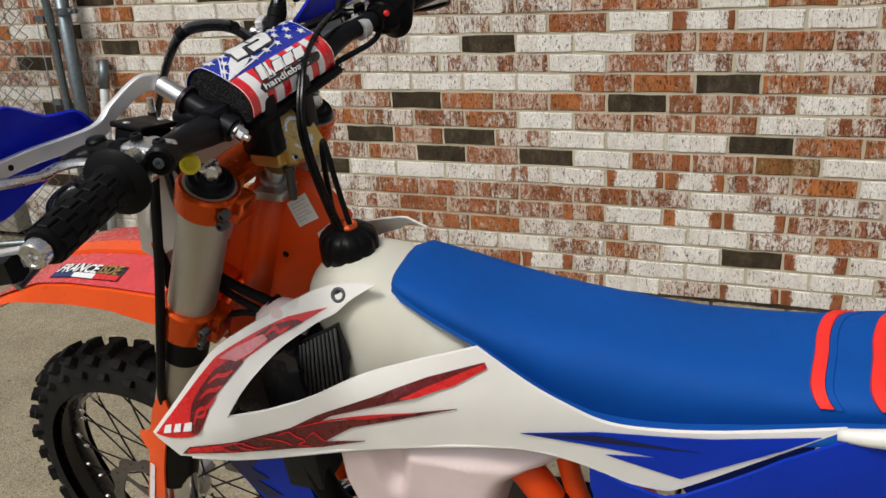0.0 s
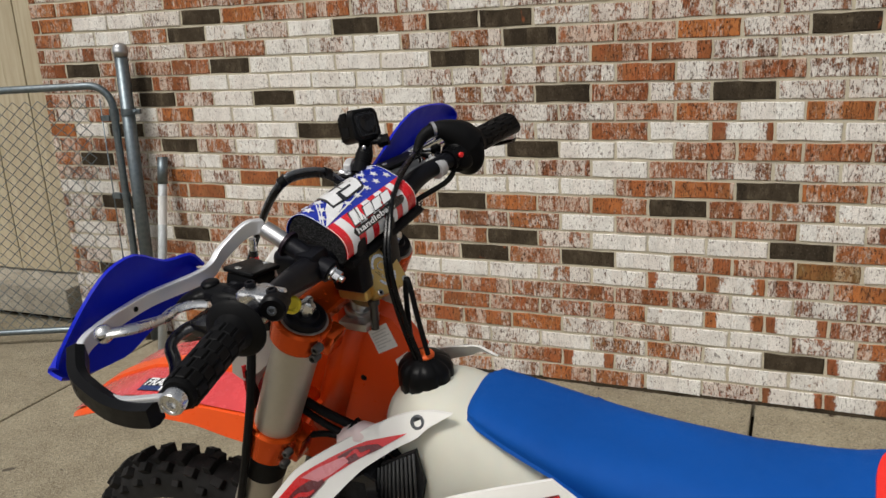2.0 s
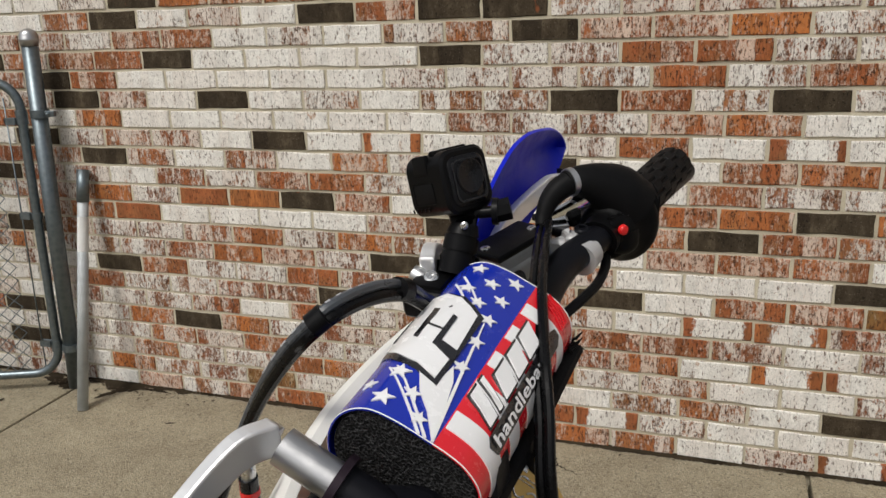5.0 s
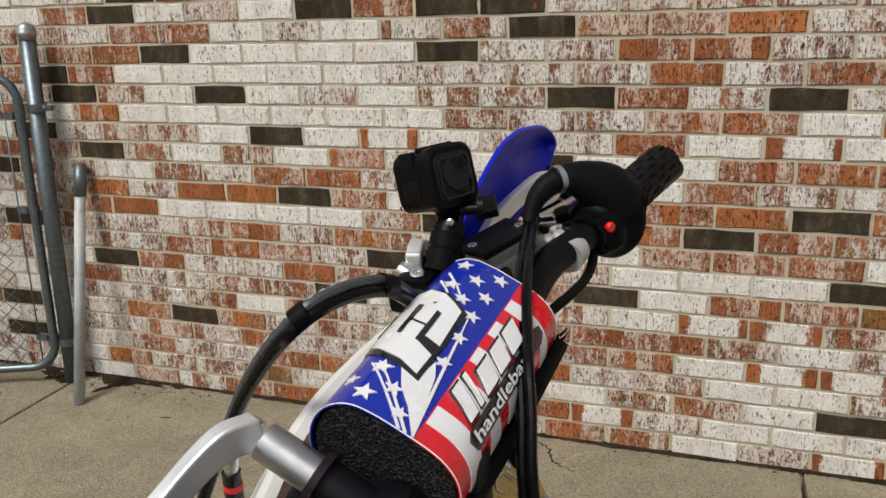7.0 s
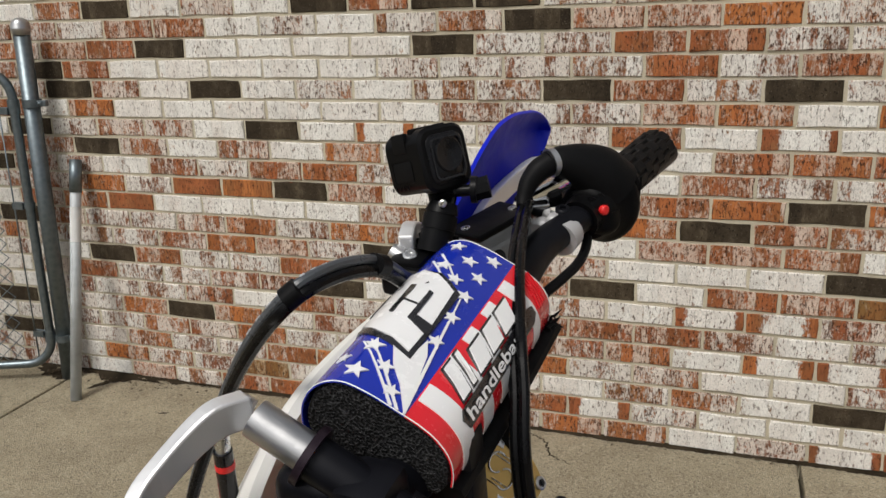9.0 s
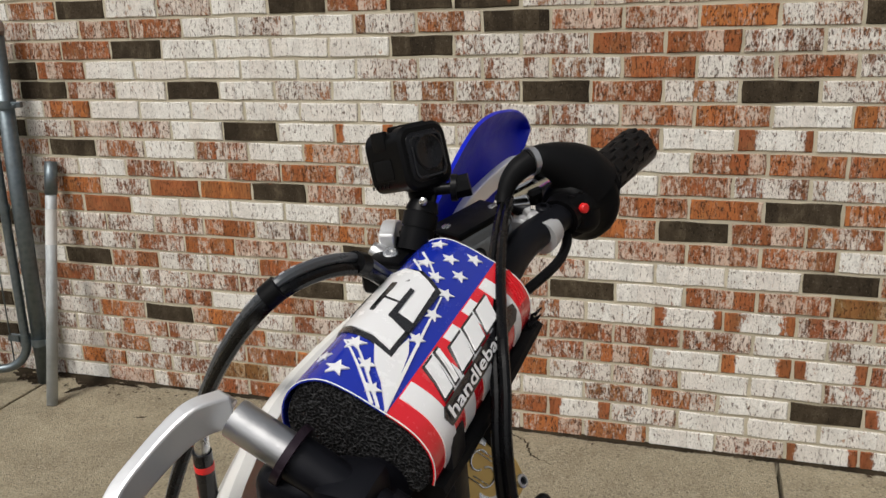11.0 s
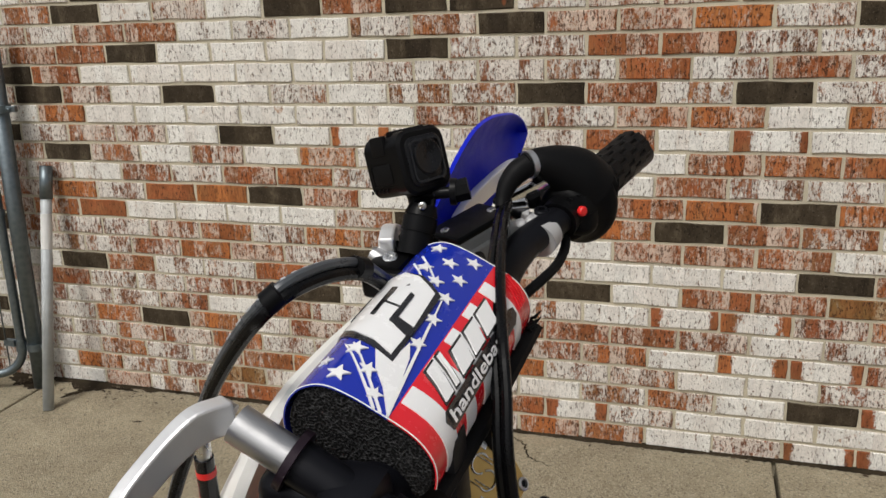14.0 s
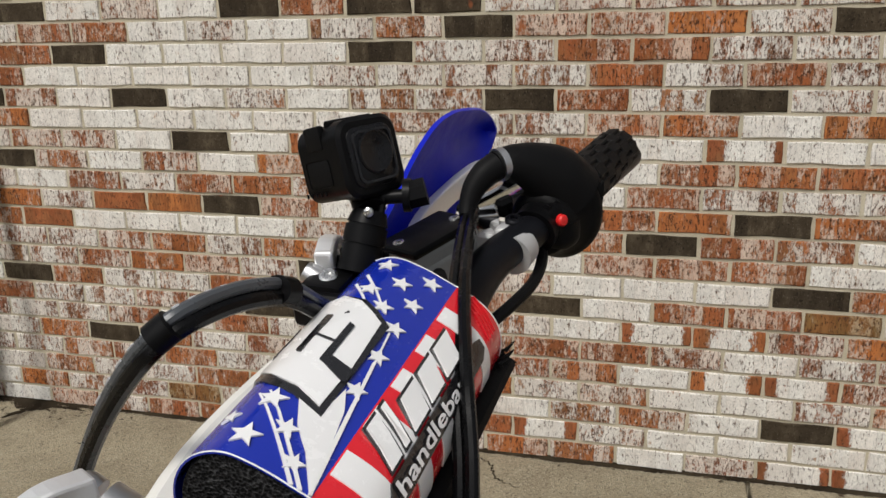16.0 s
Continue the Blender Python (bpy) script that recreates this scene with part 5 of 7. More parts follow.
disc(bm, KC - KN * 0.020, KN, [(0, 0.0125), (0.006, 0.0125), (0.007, 0.0105), (0.008, 0.0120), (0.0095, 0.0120), (0.0105, 0.0100), (0.0115, 0.0118), (0.013, 0.0118), (0.014, 0.0100), (0.0155, 0.0122), (0.022, 0.0116), (0.0235, 0.0090), (0.0235, 0.0)], 30)
for k in range(9):
    a = 2 * math.pi * k / 9
    u = KN.orthogonal().normalized()
    w = KN.cross(u)
    c = KC + (u * math.cos(a) + w * math.sin(a)) * 0.0110
    tube(bm, [c - KN * 0.004, c + KN * 0.0025], [0.0024, 0.0018], 8)
tube(bm, [(0.7755, 0.2450, 1.1745), (0.778, 0.262, 1.1765)], 0.0165, 24)
kill = spart("kill_switch", bm, "black_plastic", None, "round black kill switch")
bm = bmesh.new()
disc(bm, KC + KN * 0.003, KN, [(0, 0.0041), (0.0034, 0.0041), (0.0046, 0.0031), (0.0050, 0)], 20)
spart("kill_button", bm, "button_red", kill, "red push button")

# -- cables and hoses


def cable(name, pts, r, mat, label="", n=8, steered=True):
    bm = bmesh.new()
    tube(bm, pts, r, 10, n)
    return (spart if steered else part)(name, bm, mat, *((None,) if steered else (bike,)), label)


CABLE = [(0.7370, 0.2220, 1.1930), (0.747, 0.180, 1.196), (0.763, 0.120, 1.193), (0.783, 0.060, 1.181), (0.794, 0.030, 1.160), (0.800, 0.010, 1.135), (0.806, 0.000, 1.100), (0.816, -0.002, 1.045), (0.832, 0.000, 0.975)]
for dx, dz in ((0.0, 0.0), (0.0058, 0.0030)):
    cable("throttle_cable", [(x + dx, y, z + dz) for x, y, z in CABLE], 0.0036, "cable_black", "glossy black throttle cable")
cable("vent_hose", [(0.845, 0.004, 0.998), (0.838, 0.004, 1.050), (0.832, 0.006, 1.095), (0.826, 0.010, 1.103), (0.819, 0.014, 1.080), (0.812, 0.020, 1.020), (0.806, 0.030, 0.960)], 0.0036, "black_rubber", "black tank vent hose", 10)
LOOP = [(0.566, -0.050, 0.98), (0.580, -0.034, 1.070), (0.616, -0.019, 1.152), (0.653, -0.022, 1.206), (0.687, -0.020, 1.242), (0.697, 0.012, 1.242), (0.704, 0.046, 1.229), (0.706, 0.074, 1.205), (0.708, 0.095, 1.186)]
# added grey tube: the sheen on top of the black hose, drawn as colour
cable("grey_hose", LOOP, [0.0024, 0.0026, 0.0028, 0.0033, 0.0034, 0.0033, 0.0031, 0.0028, 0.0026], "grey_hose", "translucent grey hose")
bm = bmesh.new()
mark = curve_points(LOOP, 8)
for i in range(22, 52, 2):
    tube(bm, [mark[i] + Vector((-0.0012, -0.0016, 0.0031)), mark[i].lerp(mark[i + 1], 0.8) + Vector((-0.0012, -0.0016, 0.0031))], 0.0006, 6)
spart("hose_print", bm, "text_grey", None, "dashed print along the black hose")
cable("brake_hose", [(x + 0.0015, y - 0.0032, z - 0.0058) for x, y, z in LOOP], 0.0041, "cable_black", "glossy black hydraulic hose")
for k in (3, 5):
    c, a = Vector(LOOP[k + 1]) + Vector((0.0006, -0.0015, -0.0025)), Vector(LOOP[k + 2]) - Vector(LOOP[k])
    bm = bmesh.new()
    c, a = Vector(c), Vector(a).normalized()
    tube(bm, [c - a * 0.005, c + a * 0.005], 0.0080, 14, flat=0.9)
    spart("hose_clip", bm, "black_plastic", None)
cable("front_brake_line", [(0.655, -0.095, 1.09), (0.650, -0.128, 0.98), (0.615, -0.133, 0.873), (0.570, -0.128, 0.760), (0.556, -0.112, 0.71), (0.528, -0.098, 0.62), (0.50, -0.085, 0.50)], 0.0060, "black_rubber", "black front brake line")
cable("switch_cable", [(0.7800, 0.2520, 1.1640), (0.7835, 0.2380, 1.1560), (0.7830, 0.2150, 1.1520), (0.7770, 0.1900, 1.1500), (0.7680, 0.1650, 1.1470), (0.7600, 0.1350, 1.1430)], 0.0040, "black_rubber", "black switch cable")
cable("brake_hose", [(0.735, 0.17, 1.175), (0.752, 0.130, 1.180), (0.760, 0.090, 1.160)], 0.0048, "black_rubber")
cable("clutch_line", [(0.705, -0.125, 1.175), (0.680, -0.100, 1.140), (0.672, -0.07, 1.09), (0.672, -0.04, 1.00)], 0.0052, "black_rubber", "black hydraulic clutch line")
bm = bmesh.new()
tube(bm, [(0.661, -0.070, 1.180), (0.659, -0.071, 1.162)], 0.0042, 14)
fitting = spart("hose_fitting", bm, "bright_aluminium", None, "steel hose end")
bm = bmesh.new()
tube(bm, [(0.659, -0.071, 1.164), (0.656, -0.073, 1.114), (0.654, -0.073, 1.05)], 0.0054, 14, 4)
spart("hose_sleeve", bm, "gloss_black", fitting)
bm = bmesh.new()
tube(bm, [(0.6586, -0.0713, 1.156), (0.6583, -0.0715, 1.152)], 0.0056, 14)
spart("sleeve_band", bm, "button_red", fitting, "red band")

# -- front fender
bm = bmesh.new()
FEND = [(0.145, 0.792), (0.175, 0.812), (0.20, 0.826), (0.242, 0.846), (0.315, 0.875), (0.38, 0.889), (0.464, 0.899), (0.56, 0.904), (0.66, 0.892)]
FEND_W = [(0.145, 0.064), (0.160, 0.088), (0.20, 0.101), (0.26, 0.102), (0.30, 0.093), (0.45, 0.092), (0.58, 0.090), (0.66, 0.075)]
FEND_DROP = [(0.145, 0.002), (0.24, 0.005), (0.32, 0.009), (0.46, 0.016), (0.56, 0.018), (0.66, 0.018)]
FEND_SKIRT = [(0.145, 0.005), (0.20, 0.008), (0.262, 0.011), (0.30, 0.024), (0.33, 0.028), (0.457, 0.030), (0.53, 0.042), (0.60, 0.048), (0.66, 0.04)]


def fend_at(x, f, lift=0.0):
    """f from -1 to 1 across the fender."""
    z, w, h, drop = (lerp_table(x, t) for t in (FEND, FEND_W, FEND_SKIRT, FEND_DROP))
    g = abs(f)
    if g < 0.72:
        yy, zz = f / 0.72 * w * 0.93, z - drop * (g / 0.72) ** 1.6 + (0.009 if g < 0.12 else 0.0)
    else:
        q = (g - 0.72) / 0.28
        yy, zz = math.copysign(w * (0.93 + 0.07 * q), f), z - drop - h * q
    return Vector((x, MID + yy, zz + lift))


fx = [0.145 + (0.66 - 0.145) * i / 30 for i in range(31)]
ff = [-1, -0.93, -0.86, -0.79, -0.72, -0.6, -0.45, -0.3, -0.13, -0.11, 0, 0.11, 0.13, 0.3, 0.45, 0.6, 0.72, 0.79, 0.86, 0.93, 1]
loft(bm, [[fend_at(x, f) for f in ff] for x in fx], caps=False, closed=False)
bmesh.ops.solidify(bm, geom=bm.faces[:], thickness=0.003)
bmesh.ops.recalc_face_normals(bm, faces=bm.faces)
fender = spart("front_fender", bm, "orange_plastic", None, "orange front fender with red graphics")
bm = bmesh.new()
for lo, hi in ((-0.70, -0.14), (0.14, 0.70)):
    loft(bm, [[fend_at(x, lo + (hi - lo) * k / 8, 0.0045) for k in range(9)] for x in fx[1:-2]], caps=False, closed=False)
bmesh.ops.solidify(bm, geom=bm.faces[:], thickness=0.0008)
bmesh.ops.recalc_face_normals(bm, faces=bm.faces)
spart("fender_graphic", bm, "pink_red_film", fender, "glossy red film")


def fend_place(a, b, w):
    """a along the fender from its front, b outwards to the left."""
    return fend_at(a, -b, 0.0032 + w)


for x0, x1, f0, f1, mt, lf in ((0.333, 0.475, 0.385, 0.625, "print_black", 0.0058), (0.335, 0.381, 0.540, 0.620, "flag_blue", 0.0066), (0.381, 0.425, 0.540, 0.620, "pad_white", 0.0066), (0.425, 0.473, 0.540, 0.620, "red_graphic", 0.0066)):
    bm = bmesh.new()
    loft(bm, [[fend_at(x0 + (x1 - x0) * i / 6, -(f0 + (f1 - f0) * k / 3), lf) for k in range(4)] for i in range(7)], caps=False, closed=False)
    bmesh.ops.solidify(bm, geom=bm.faces[:], thickness=0.0006)
    bmesh.ops.recalc_face_normals(bm, faces=bm.faces)
    spart("fender_sticker", bm, mt, fender)
bm = lettering("FRANCE", 0.0155, lambda a, b, w: fend_at(0.338 + a, -(0.535 - b * 9.0), 0.0074 + w), slant=0.25, squeeze=1.02, grow=0.03)
spart("fender_word", bm, "pad_white", fender, "white printed word", smooth=False)
bm = lettering("ISDE", 0.0155, lambda a, b, w: fend_at(0.425 + a, -(0.535 - b * 9.0), 0.0074 + w), slant=0.25, squeeze=0.95, grow=0.02)
spart("fender_word", bm, "gold_print", fender, "gold printed word", smooth=False)

# -- front number plate
bm = bmesh.new()
rows = []
for i in range(9):
    f = i / 8
    z = 0.875 + 0.285 * f
    x = 0.535 + 0.128 * f - 0.02 * math.sin(math.pi * f)
    w = 0.062 + 0.040 * min(1.0, 1.9 * f)
    rows.append([Vector((x + (0.036 - 0.026 * f) * (k / 6 - 1) ** 2, MID + w * (k / 6 - 1) * (1.0 if k < 6 else 1.15), z - (0.020 if k < 6 else 0.003) * f * abs(k / 6 - 1) ** 2)) for k in range(13)])
for dx, dz in ((0.003, 0.003), (0.008, 0.004), (0.014, 0.001)):
    rows.append([v + Vector((dx, 0, dz)) for v in rows[8]])
loft(bm, rows, caps=False, closed=False)
bmesh.ops.solidify(bm, geom=bm.faces[:], thickness=0.004)
bmesh.ops.recalc_face_normals(bm, faces=bm.faces)
plate_ob = spart("number_plate", bm, "white_plastic", None, "white front number plate")
bm = bmesh.new()
plate(bm, [(0.0, 1.090), (0.055, 1.094), (0.058, 0.992), (0.032, 0.970), (0.014, 0.962), (0.0, 0.982)],
      lambda u, v, w: Vector((0.600 + 0.75 * u + 0.24 * (v - 1.02) + 0.6 * w, -0.094 + 0.85 * u - 0.8 * w, v)), 0.004, 1)
spart("plate_wing", bm, "white_plastic", plate_ob, "white folded-back side of the number plate")
bm = bmesh.new()
tube(bm, [(0.602, MID - 0.094, 0.990), (0.590, MID - 0.083, 0.940), (0.580, MID - 0.067, 0.885)], [0.006, 0.010, 0.006], 8, 5, flat=0.5)
spart("plate_trim", bm, "red_graphic", plate_ob, "red edge trim")
bm = bmesh.new()
tube(bm, [(0.606, MID - 0.094, 0.980), (0.596, MID - 0.086, 0.93), (0.588, MID - 0.070, 0.880)], [0.007, 0.012, 0.008], 8, 5, flat=0.4)
spart("plate_strap", bm, "black_rubber", plate_ob)

# ---------------------------------------------------------------- wheels


def make_wheel(name, label, centre, steered, radius, width, rim_r, disc_r):
    base = (STEER if steered else Matrix.Identity(4)) @ Matrix.Translation(centre)
    bm = bmesh.new()
    rw = width * 0.27
    disc(bm, (0, 0, 0), (0, 1, 0), [(-rw, rim_r + 0.016), (-rw, rim_r + 0.004), (-rw * 0.7, rim_r - 0.002), (-rw * 0.25, rim_r - 0.008), (rw * 0.25, rim_r - 0.008), (rw * 0.7, rim_r - 0.002), (rw, rim_r + 0.004), (rw, rim_r + 0.016)], 96)
    bmesh.ops.delete(bm, geom=[f for f in bm.faces if len(f.verts) > 4], context="FACES_ONLY")
    bmesh.ops.solidify(bm, geom=bm.faces[:], thickness=0.003)
    bmesh.ops.recalc_face_normals(bm, faces=bm.faces)
    xform(bm, base)
    wheel = part(name, bm, "gloss_black", bike, label)
    bm = bmesh.new()
    prof = []
    for k in range(17):
        a = math.pi * (k / 16)
        prof.append((-math.cos(a) * width * 0.46, rim_r + 0.010 + math.sin(a) ** 0.75 * (radius - 0.016 - rim_r - 0.010)))
    disc(bm, (0, 0, 0), (0, 1, 0), prof, 96)
    bmesh.ops.delete(bm, geom=[f for f in bm.faces if len(f.verts) > 4], context="FACES_ONLY")
    xform(bm, base)
    tyre = part("tyre", bm, "tyre_rubber", wheel, "black knobbly tyre")
    bm = bmesh.new()
    count = 34
    for i in range(count):
        a = 2 * math.pi * i / count
        for yk, dr, da, sz in ((-0.30, -0.012, 0.0, (0.011, 0.0085)), (0.30, -0.012, 0.0, (0.011, 0.0085)), (-0.115, -0.002, 0.5, (0.009, 0.011)), (0.115, -0.002, 0.5, (0.009, 0.011)), (-0.425, -0.034, 0.5, (0.008, 0.006)), (0.425, -0.034, 0.5, (0.008, 0.006))):
            aa = a + 2 * math.pi * da / count
            rr = radius + dr - 0.010
            tilt = -yk * 1.9
            vs = block(bm, (-sz[0], -sz[1], -0.008), (sz[0], sz[1], 0.0095), 0.0012, 1)
            xform(bm, Matrix.Rotation(aa, 4, "Y") @ Matrix.Translation((0, yk * width, rr)) @ Matrix.Rotation(tilt, 4, "X"), vs)
    xform(bm, base)
    tagged(part("tread_pattern", bm, "tyre_rubber", wheel), kind="stuff")
    bm = bmesh.new()
    disc(bm, (0, 0, 0), (0, 1, 0), [(-0.05, 0.012), (-0.05, 0.024), (-0.042, 0.030), (-0.030, 0.034), (-0.026, 0.024), (0.026, 0.024), (0.030, 0.034), (0.044, 0.030), (0.05, 0.020), (0.05, 0.012)], 32)
    disc(bm, (0, 0, 0), (0, 1, 0), [(-0.078, 0.0), (-0.078, 0.013), (0.078, 0.013), (0.078, 0.0)], 20)
    xform(bm, base)
    part("hub", bm, "satin_aluminium", wheel, "machined aluminium hub")
    # brake disc with a wavy rim and cut-outs
    bm = bmesh.new()
    teeth = 96
    wave = [disc_r + 0.0045 * math.tanh(2.2 * math.cos(2 * math.pi * k / teeth * 12)) for k in range(teeth)]
    outer = [(r * math.cos(2 * math.pi * k / teeth), r * math.sin(2 * math.pi * k / teeth)) for k, r in enumerate(wave)]
    inner = [((disc_r - 0.026 + 0.003 * math.cos(2 * math.pi * k / 8)) * math.cos(2 * math.pi * k / 48), (disc_r - 0.026 + 0.003 * math.cos(2 * math.pi * k / 8)) * math.sin(2 * math.pi * k / 48)) for k in range(48)]
    holes = []
    for k in range(24):
        a, rr = 2 * math.pi * (k + 0.5) / 24, disc_r - (0.009 if k % 2 else 0.015)
        holes.append([(rr * math.cos(a) + 0.0036 * math.cos(math.pi * j / 4), rr * math.sin(a) + 0.0036 * math.sin(math.pi * j / 4)) for j in range(8)])
    plate(bm, outer, lambda u, v, w: Vector((u, -0.046 + w, v)), 0.0035, 0, [inner] + holes)
    xform(bm, base)
    part("brake_disc", bm, "disc_steel", wheel, "wavy steel brake disc")
    for k in range(6):
        a = 2 * math.pi * k / 6
        bm = bmesh.new()
        tube(bm, [(0.028 * math.cos(a), -0.0475, 0.028 * math.sin(a)), ((disc_r - 0.018) * math.cos(a + 0.35), -0.0475, (disc_r - 0.018) * math.sin(a + 0.35))], [0.011, 0.006], 8, flat=0.22, upv=(0, 1, 0))
        xform(bm, base)
        part("disc_arm", bm, "disc_steel", wheel)
    bm = bmesh.new()
    spl = rim_r - 0.006
    tube(bm, [(0, 0, 0.030), (0, 0, spl - 0.016)], 0.0017, 6)
    tube(bm, [(0, 0, spl - 0.018), (0, 0, spl + 0.002)], [0.0030, 0.0036], 8, mat=1)
    for f in bm.faces:
        f.smooth = True
    me = bpy.data.meshes.new("spoke")
    bm.to_mesh(me)
    bm.free()
    me.materials.append(MATS["black_anodised"])
    me.materials.append(MATS["bright_aluminium"])
    for k in range(36):
        a = 2 * math.pi * k / 36
        side = -1 if k % 2 else 1
        lead = radians(38) * (1 if (k // 2) % 2 else -1)
        h = Vector((0.031 * math.sin(a + lead * 1.5), side * 0.034, 0.031 * math.cos(a + lead * 1.5)))
        r = Vector((spl * math.sin(a), side * 0.004, spl * math.cos(a)))
        d = (r - h).normalized()
        q = d.to_track_quat("Z", "X").to_matrix().to_4x4()
        ob = new("spoke", me)
        ob.parent = wheel
        length = (r - h).length
        ob.matrix_local = base @ Matrix.Translation(h) @ q @ Matrix.Translation((0, 0, length - spl))
    return wheel


make_wheel("front_wheel", "black spoked front wheel", (0.338, MID, 0.346), True, 0.349, 0.092, 0.262, 0.124)
make_wheel("rear_wheel", "black spoked rear wheel", (1.835, 0.0, 0.338), False, 0.336, 0.130, 0.225, 0.108)
CY = MID - 0.104
bm = bmesh.new()
disc(bm, (0.532, CY + 0.050, 0.402), (0, -1, 0), [(0, 0.040), (0.006, 0.046), (0.034, 0.046), (0.044, 0.040), (0.048, 0.028), (0.048, 0)], 36)
block(bm, (0.470, CY + 0.006, 0.352), (0.535, CY + 0.050, 0.395), 0.012, 3)
block(bm, (0.500, CY + 0.012, 0.425), (0.566, CY + 0.046, 0.462), 0.012, 3)
caliper = spart("brake_caliper", bm, "dark_cast", None, "dark cast brake caliper with bare metal bosses")
bm = bmesh.new()
tube(bm, [(0.474, CY + 0.004, 0.446), (0.496, CY - 0.002, 0.430), (0.518, CY - 0.006, 0.424)], [0.011, 0.013, 0.010], 14, 4)
block(bm, (0.476, CY - 0.006, 0.366), (0.520, CY + 0.012, 0.392), 0.008, 3)
block(bm, (0.528, CY - 0.008, 0.372), (0.566, CY + 0.010, 0.384), 0.004, 2)
tube(bm, [(0.452, CY + 0.02, 0.420), (0.470, CY + 0.01, 0.436), (0.486, CY, 0.440)], 0.006, 10, 4)
spart("caliper_bridge", bm, "cast_silver", caliper, "bare cast bridge and bosses")
for cx, cz, rr in ((0.505, 0.408, 0.013), (0.538, 0.414, 0.015)):
    bm = bmesh.new()
    disc(bm, (cx, CY + 0.004, cz), (0, -1, 0), [(0, rr), (0.006, rr), (0.008, rr - 0.002), (0.008, rr * 0.55), (0.004, rr * 0.5), (0.004, 0)], 24)
    spart("piston_cap", bm, "satin_aluminium", caliper, "machined piston cap")
for cx, cz in ((0.478, 0.352), (0.556, 0.360), (0.560, 0.446), (0.500, 0.384)):
    bm = bmesh.new()
    disc(bm, (cx, CY + 0.010, cz), (0, -1, 0), [(0, 0.0075), (0.012, 0.0075), (0.015, 0.006), (0.015, 0.0035), (0.011, 0.003), (0.011, 0)], 14)
    spart("caliper_bolt", bm, "bright_aluminium", caliper)
bm = bmesh.new()
tube(bm, [(0.522, CY - 0.012, 0.500), (0.545, CY - 0.016, 0.455), (0.558, CY - 0.014, 0.405), (0.556, CY - 0.006, 0.376)], [0.0042, 0.0052, 0.0058, 0.0048], 12, 5)
spart("caliper_hose", bm, "grey_hose", caliper, "grey hose to the caliper")
bm = bmesh.new()
tube(bm, [(0.432, CY + 0.028, 0.356), (0.470, CY + 0.024, 0.366), (0.500, CY + 0.022, 0.384)], [0.018, 0.016, 0.014], 14, 4, flat=0.6)
spart("caliper_bracket", bm, "cast_silver", caliper)

# ---------------------------------------------------------------- frame and engine
bm = bmesh.new()
SPAR_Y = 0.014
SPAR = [(0.698, 1.032), (0.744, 1.049), (0.787, 1.034), (0.822, 0.983), (0.798, 0.922), (0.765, 0.855), (0.651, 0.760), (0.586, 0.772), (0.624, 0.914), (0.668, 0.988)]
on_spar = lambda lift: (lambda u, v, w: Vector((u, SPAR_Y - lift - w, v)))
plate(bm, SPAR, on_spar(0.0), 0.032, 1)
spar = part("frame_spar", bm, "orange_paint", bike, "orange painted frame head", sharp=50)
bm = bmesh.new()
tube(bm, [(0.738, 0.030, 1.050), (0.648, 0.026, 0.835)], 0.027, 28)
part("head_tube", bm, "orange_paint", bike)
# no opening is cut: each black disc paints the dark of a hole
for q in ((0.691, 0.966), (0.728, 0.933)):
    bm = bmesh.new()
    disc(bm, (q[0], SPAR_Y, q[1]), (0, -1, 0), [(0, 0.0045), (0.0012, 0.0045), (0.0012, 0)], 12)
    part("frame_hole", bm, "black_rubber", spar)
STICKERS = (("warning_sticker", [(0.749, 1.011), (0.779, 1.028), (0.791, 0.993), (0.760, 0.977)]), ("maker_sticker", [(0.784, 0.970), (0.804, 0.986), (0.814, 0.970), (0.789, 0.947)]))
for nm, ol in STICKERS:
    bm = bmesh.new()
    plate(bm, ol, on_spar(0.0012), 0.0006, 1)
    st = part(nm, bm, "sticker_white", spar, "small white printed sticker")
    a0, a1, a2, a3 = [Vector(q) for q in ol]
    if nm == "warning_sticker":
        for i in range(6):
            f, g = 0.14 + 0.13 * i, 0.16 + 0.13 * i
            end = (0.88, 0.80, 0.90, 0.72, 0.86, 0.50)[i]
            line = [a0.lerp(a3, f).lerp(a1.lerp(a2, f), 0.12), a0.lerp(a3, f).lerp(a1.lerp(a2, f), end), a0.lerp(a3, g + 0.02).lerp(a1.lerp(a2, g + 0.02), end), a0.lerp(a3, g + 0.02).lerp(a1.lerp(a2, g + 0.02), 0.12)]
            bm = bmesh.new()
            plate(bm, [tuple(q) for q in line], on_spar(0.0018), 0.0004, 0)
            part("print_line", bm, "text_grey", st)
    else:
        bm = bmesh.new()
        c = (a0 + a1 + a2 + a3) / 4
        disc(bm, (c.x, SPAR_Y - 0.0014, c.y), (0, -1, 0), [(0, 0.005), (0.0006, 0.005), (0.0006, 0)], 16)
        part("print_dot", bm, "blue_plastic", st)
for pts, r in (([(0.655, -0.055, 0.945), (0.700, -0.060, 0.925), (0.760, -0.064, 0.905), (0.815, -0.070, 0.880), (0.84, -0.07, 0.84)], 0.0065), ([(0.655, -0.058, 0.930), (0.705, -0.066, 0.908), (0.760, -0.072, 0.890), (0.82, -0.075, 0.86)], 0.0050), ([(0.60, -0.05, 0.86), (0.66, -0.066, 0.88), (0.72, -0.07, 0.895), (0.80, -0.078, 0.875)], 0.0045)):
    cable("wiring_loom", pts, r, "black_rubber", "black wiring sleeve", 6, False)
bm = bmesh.new()
tube(bm, [(0.748, -0.066, 0.915), (0.762, -0.068, 0.905)], 0.012, 10)
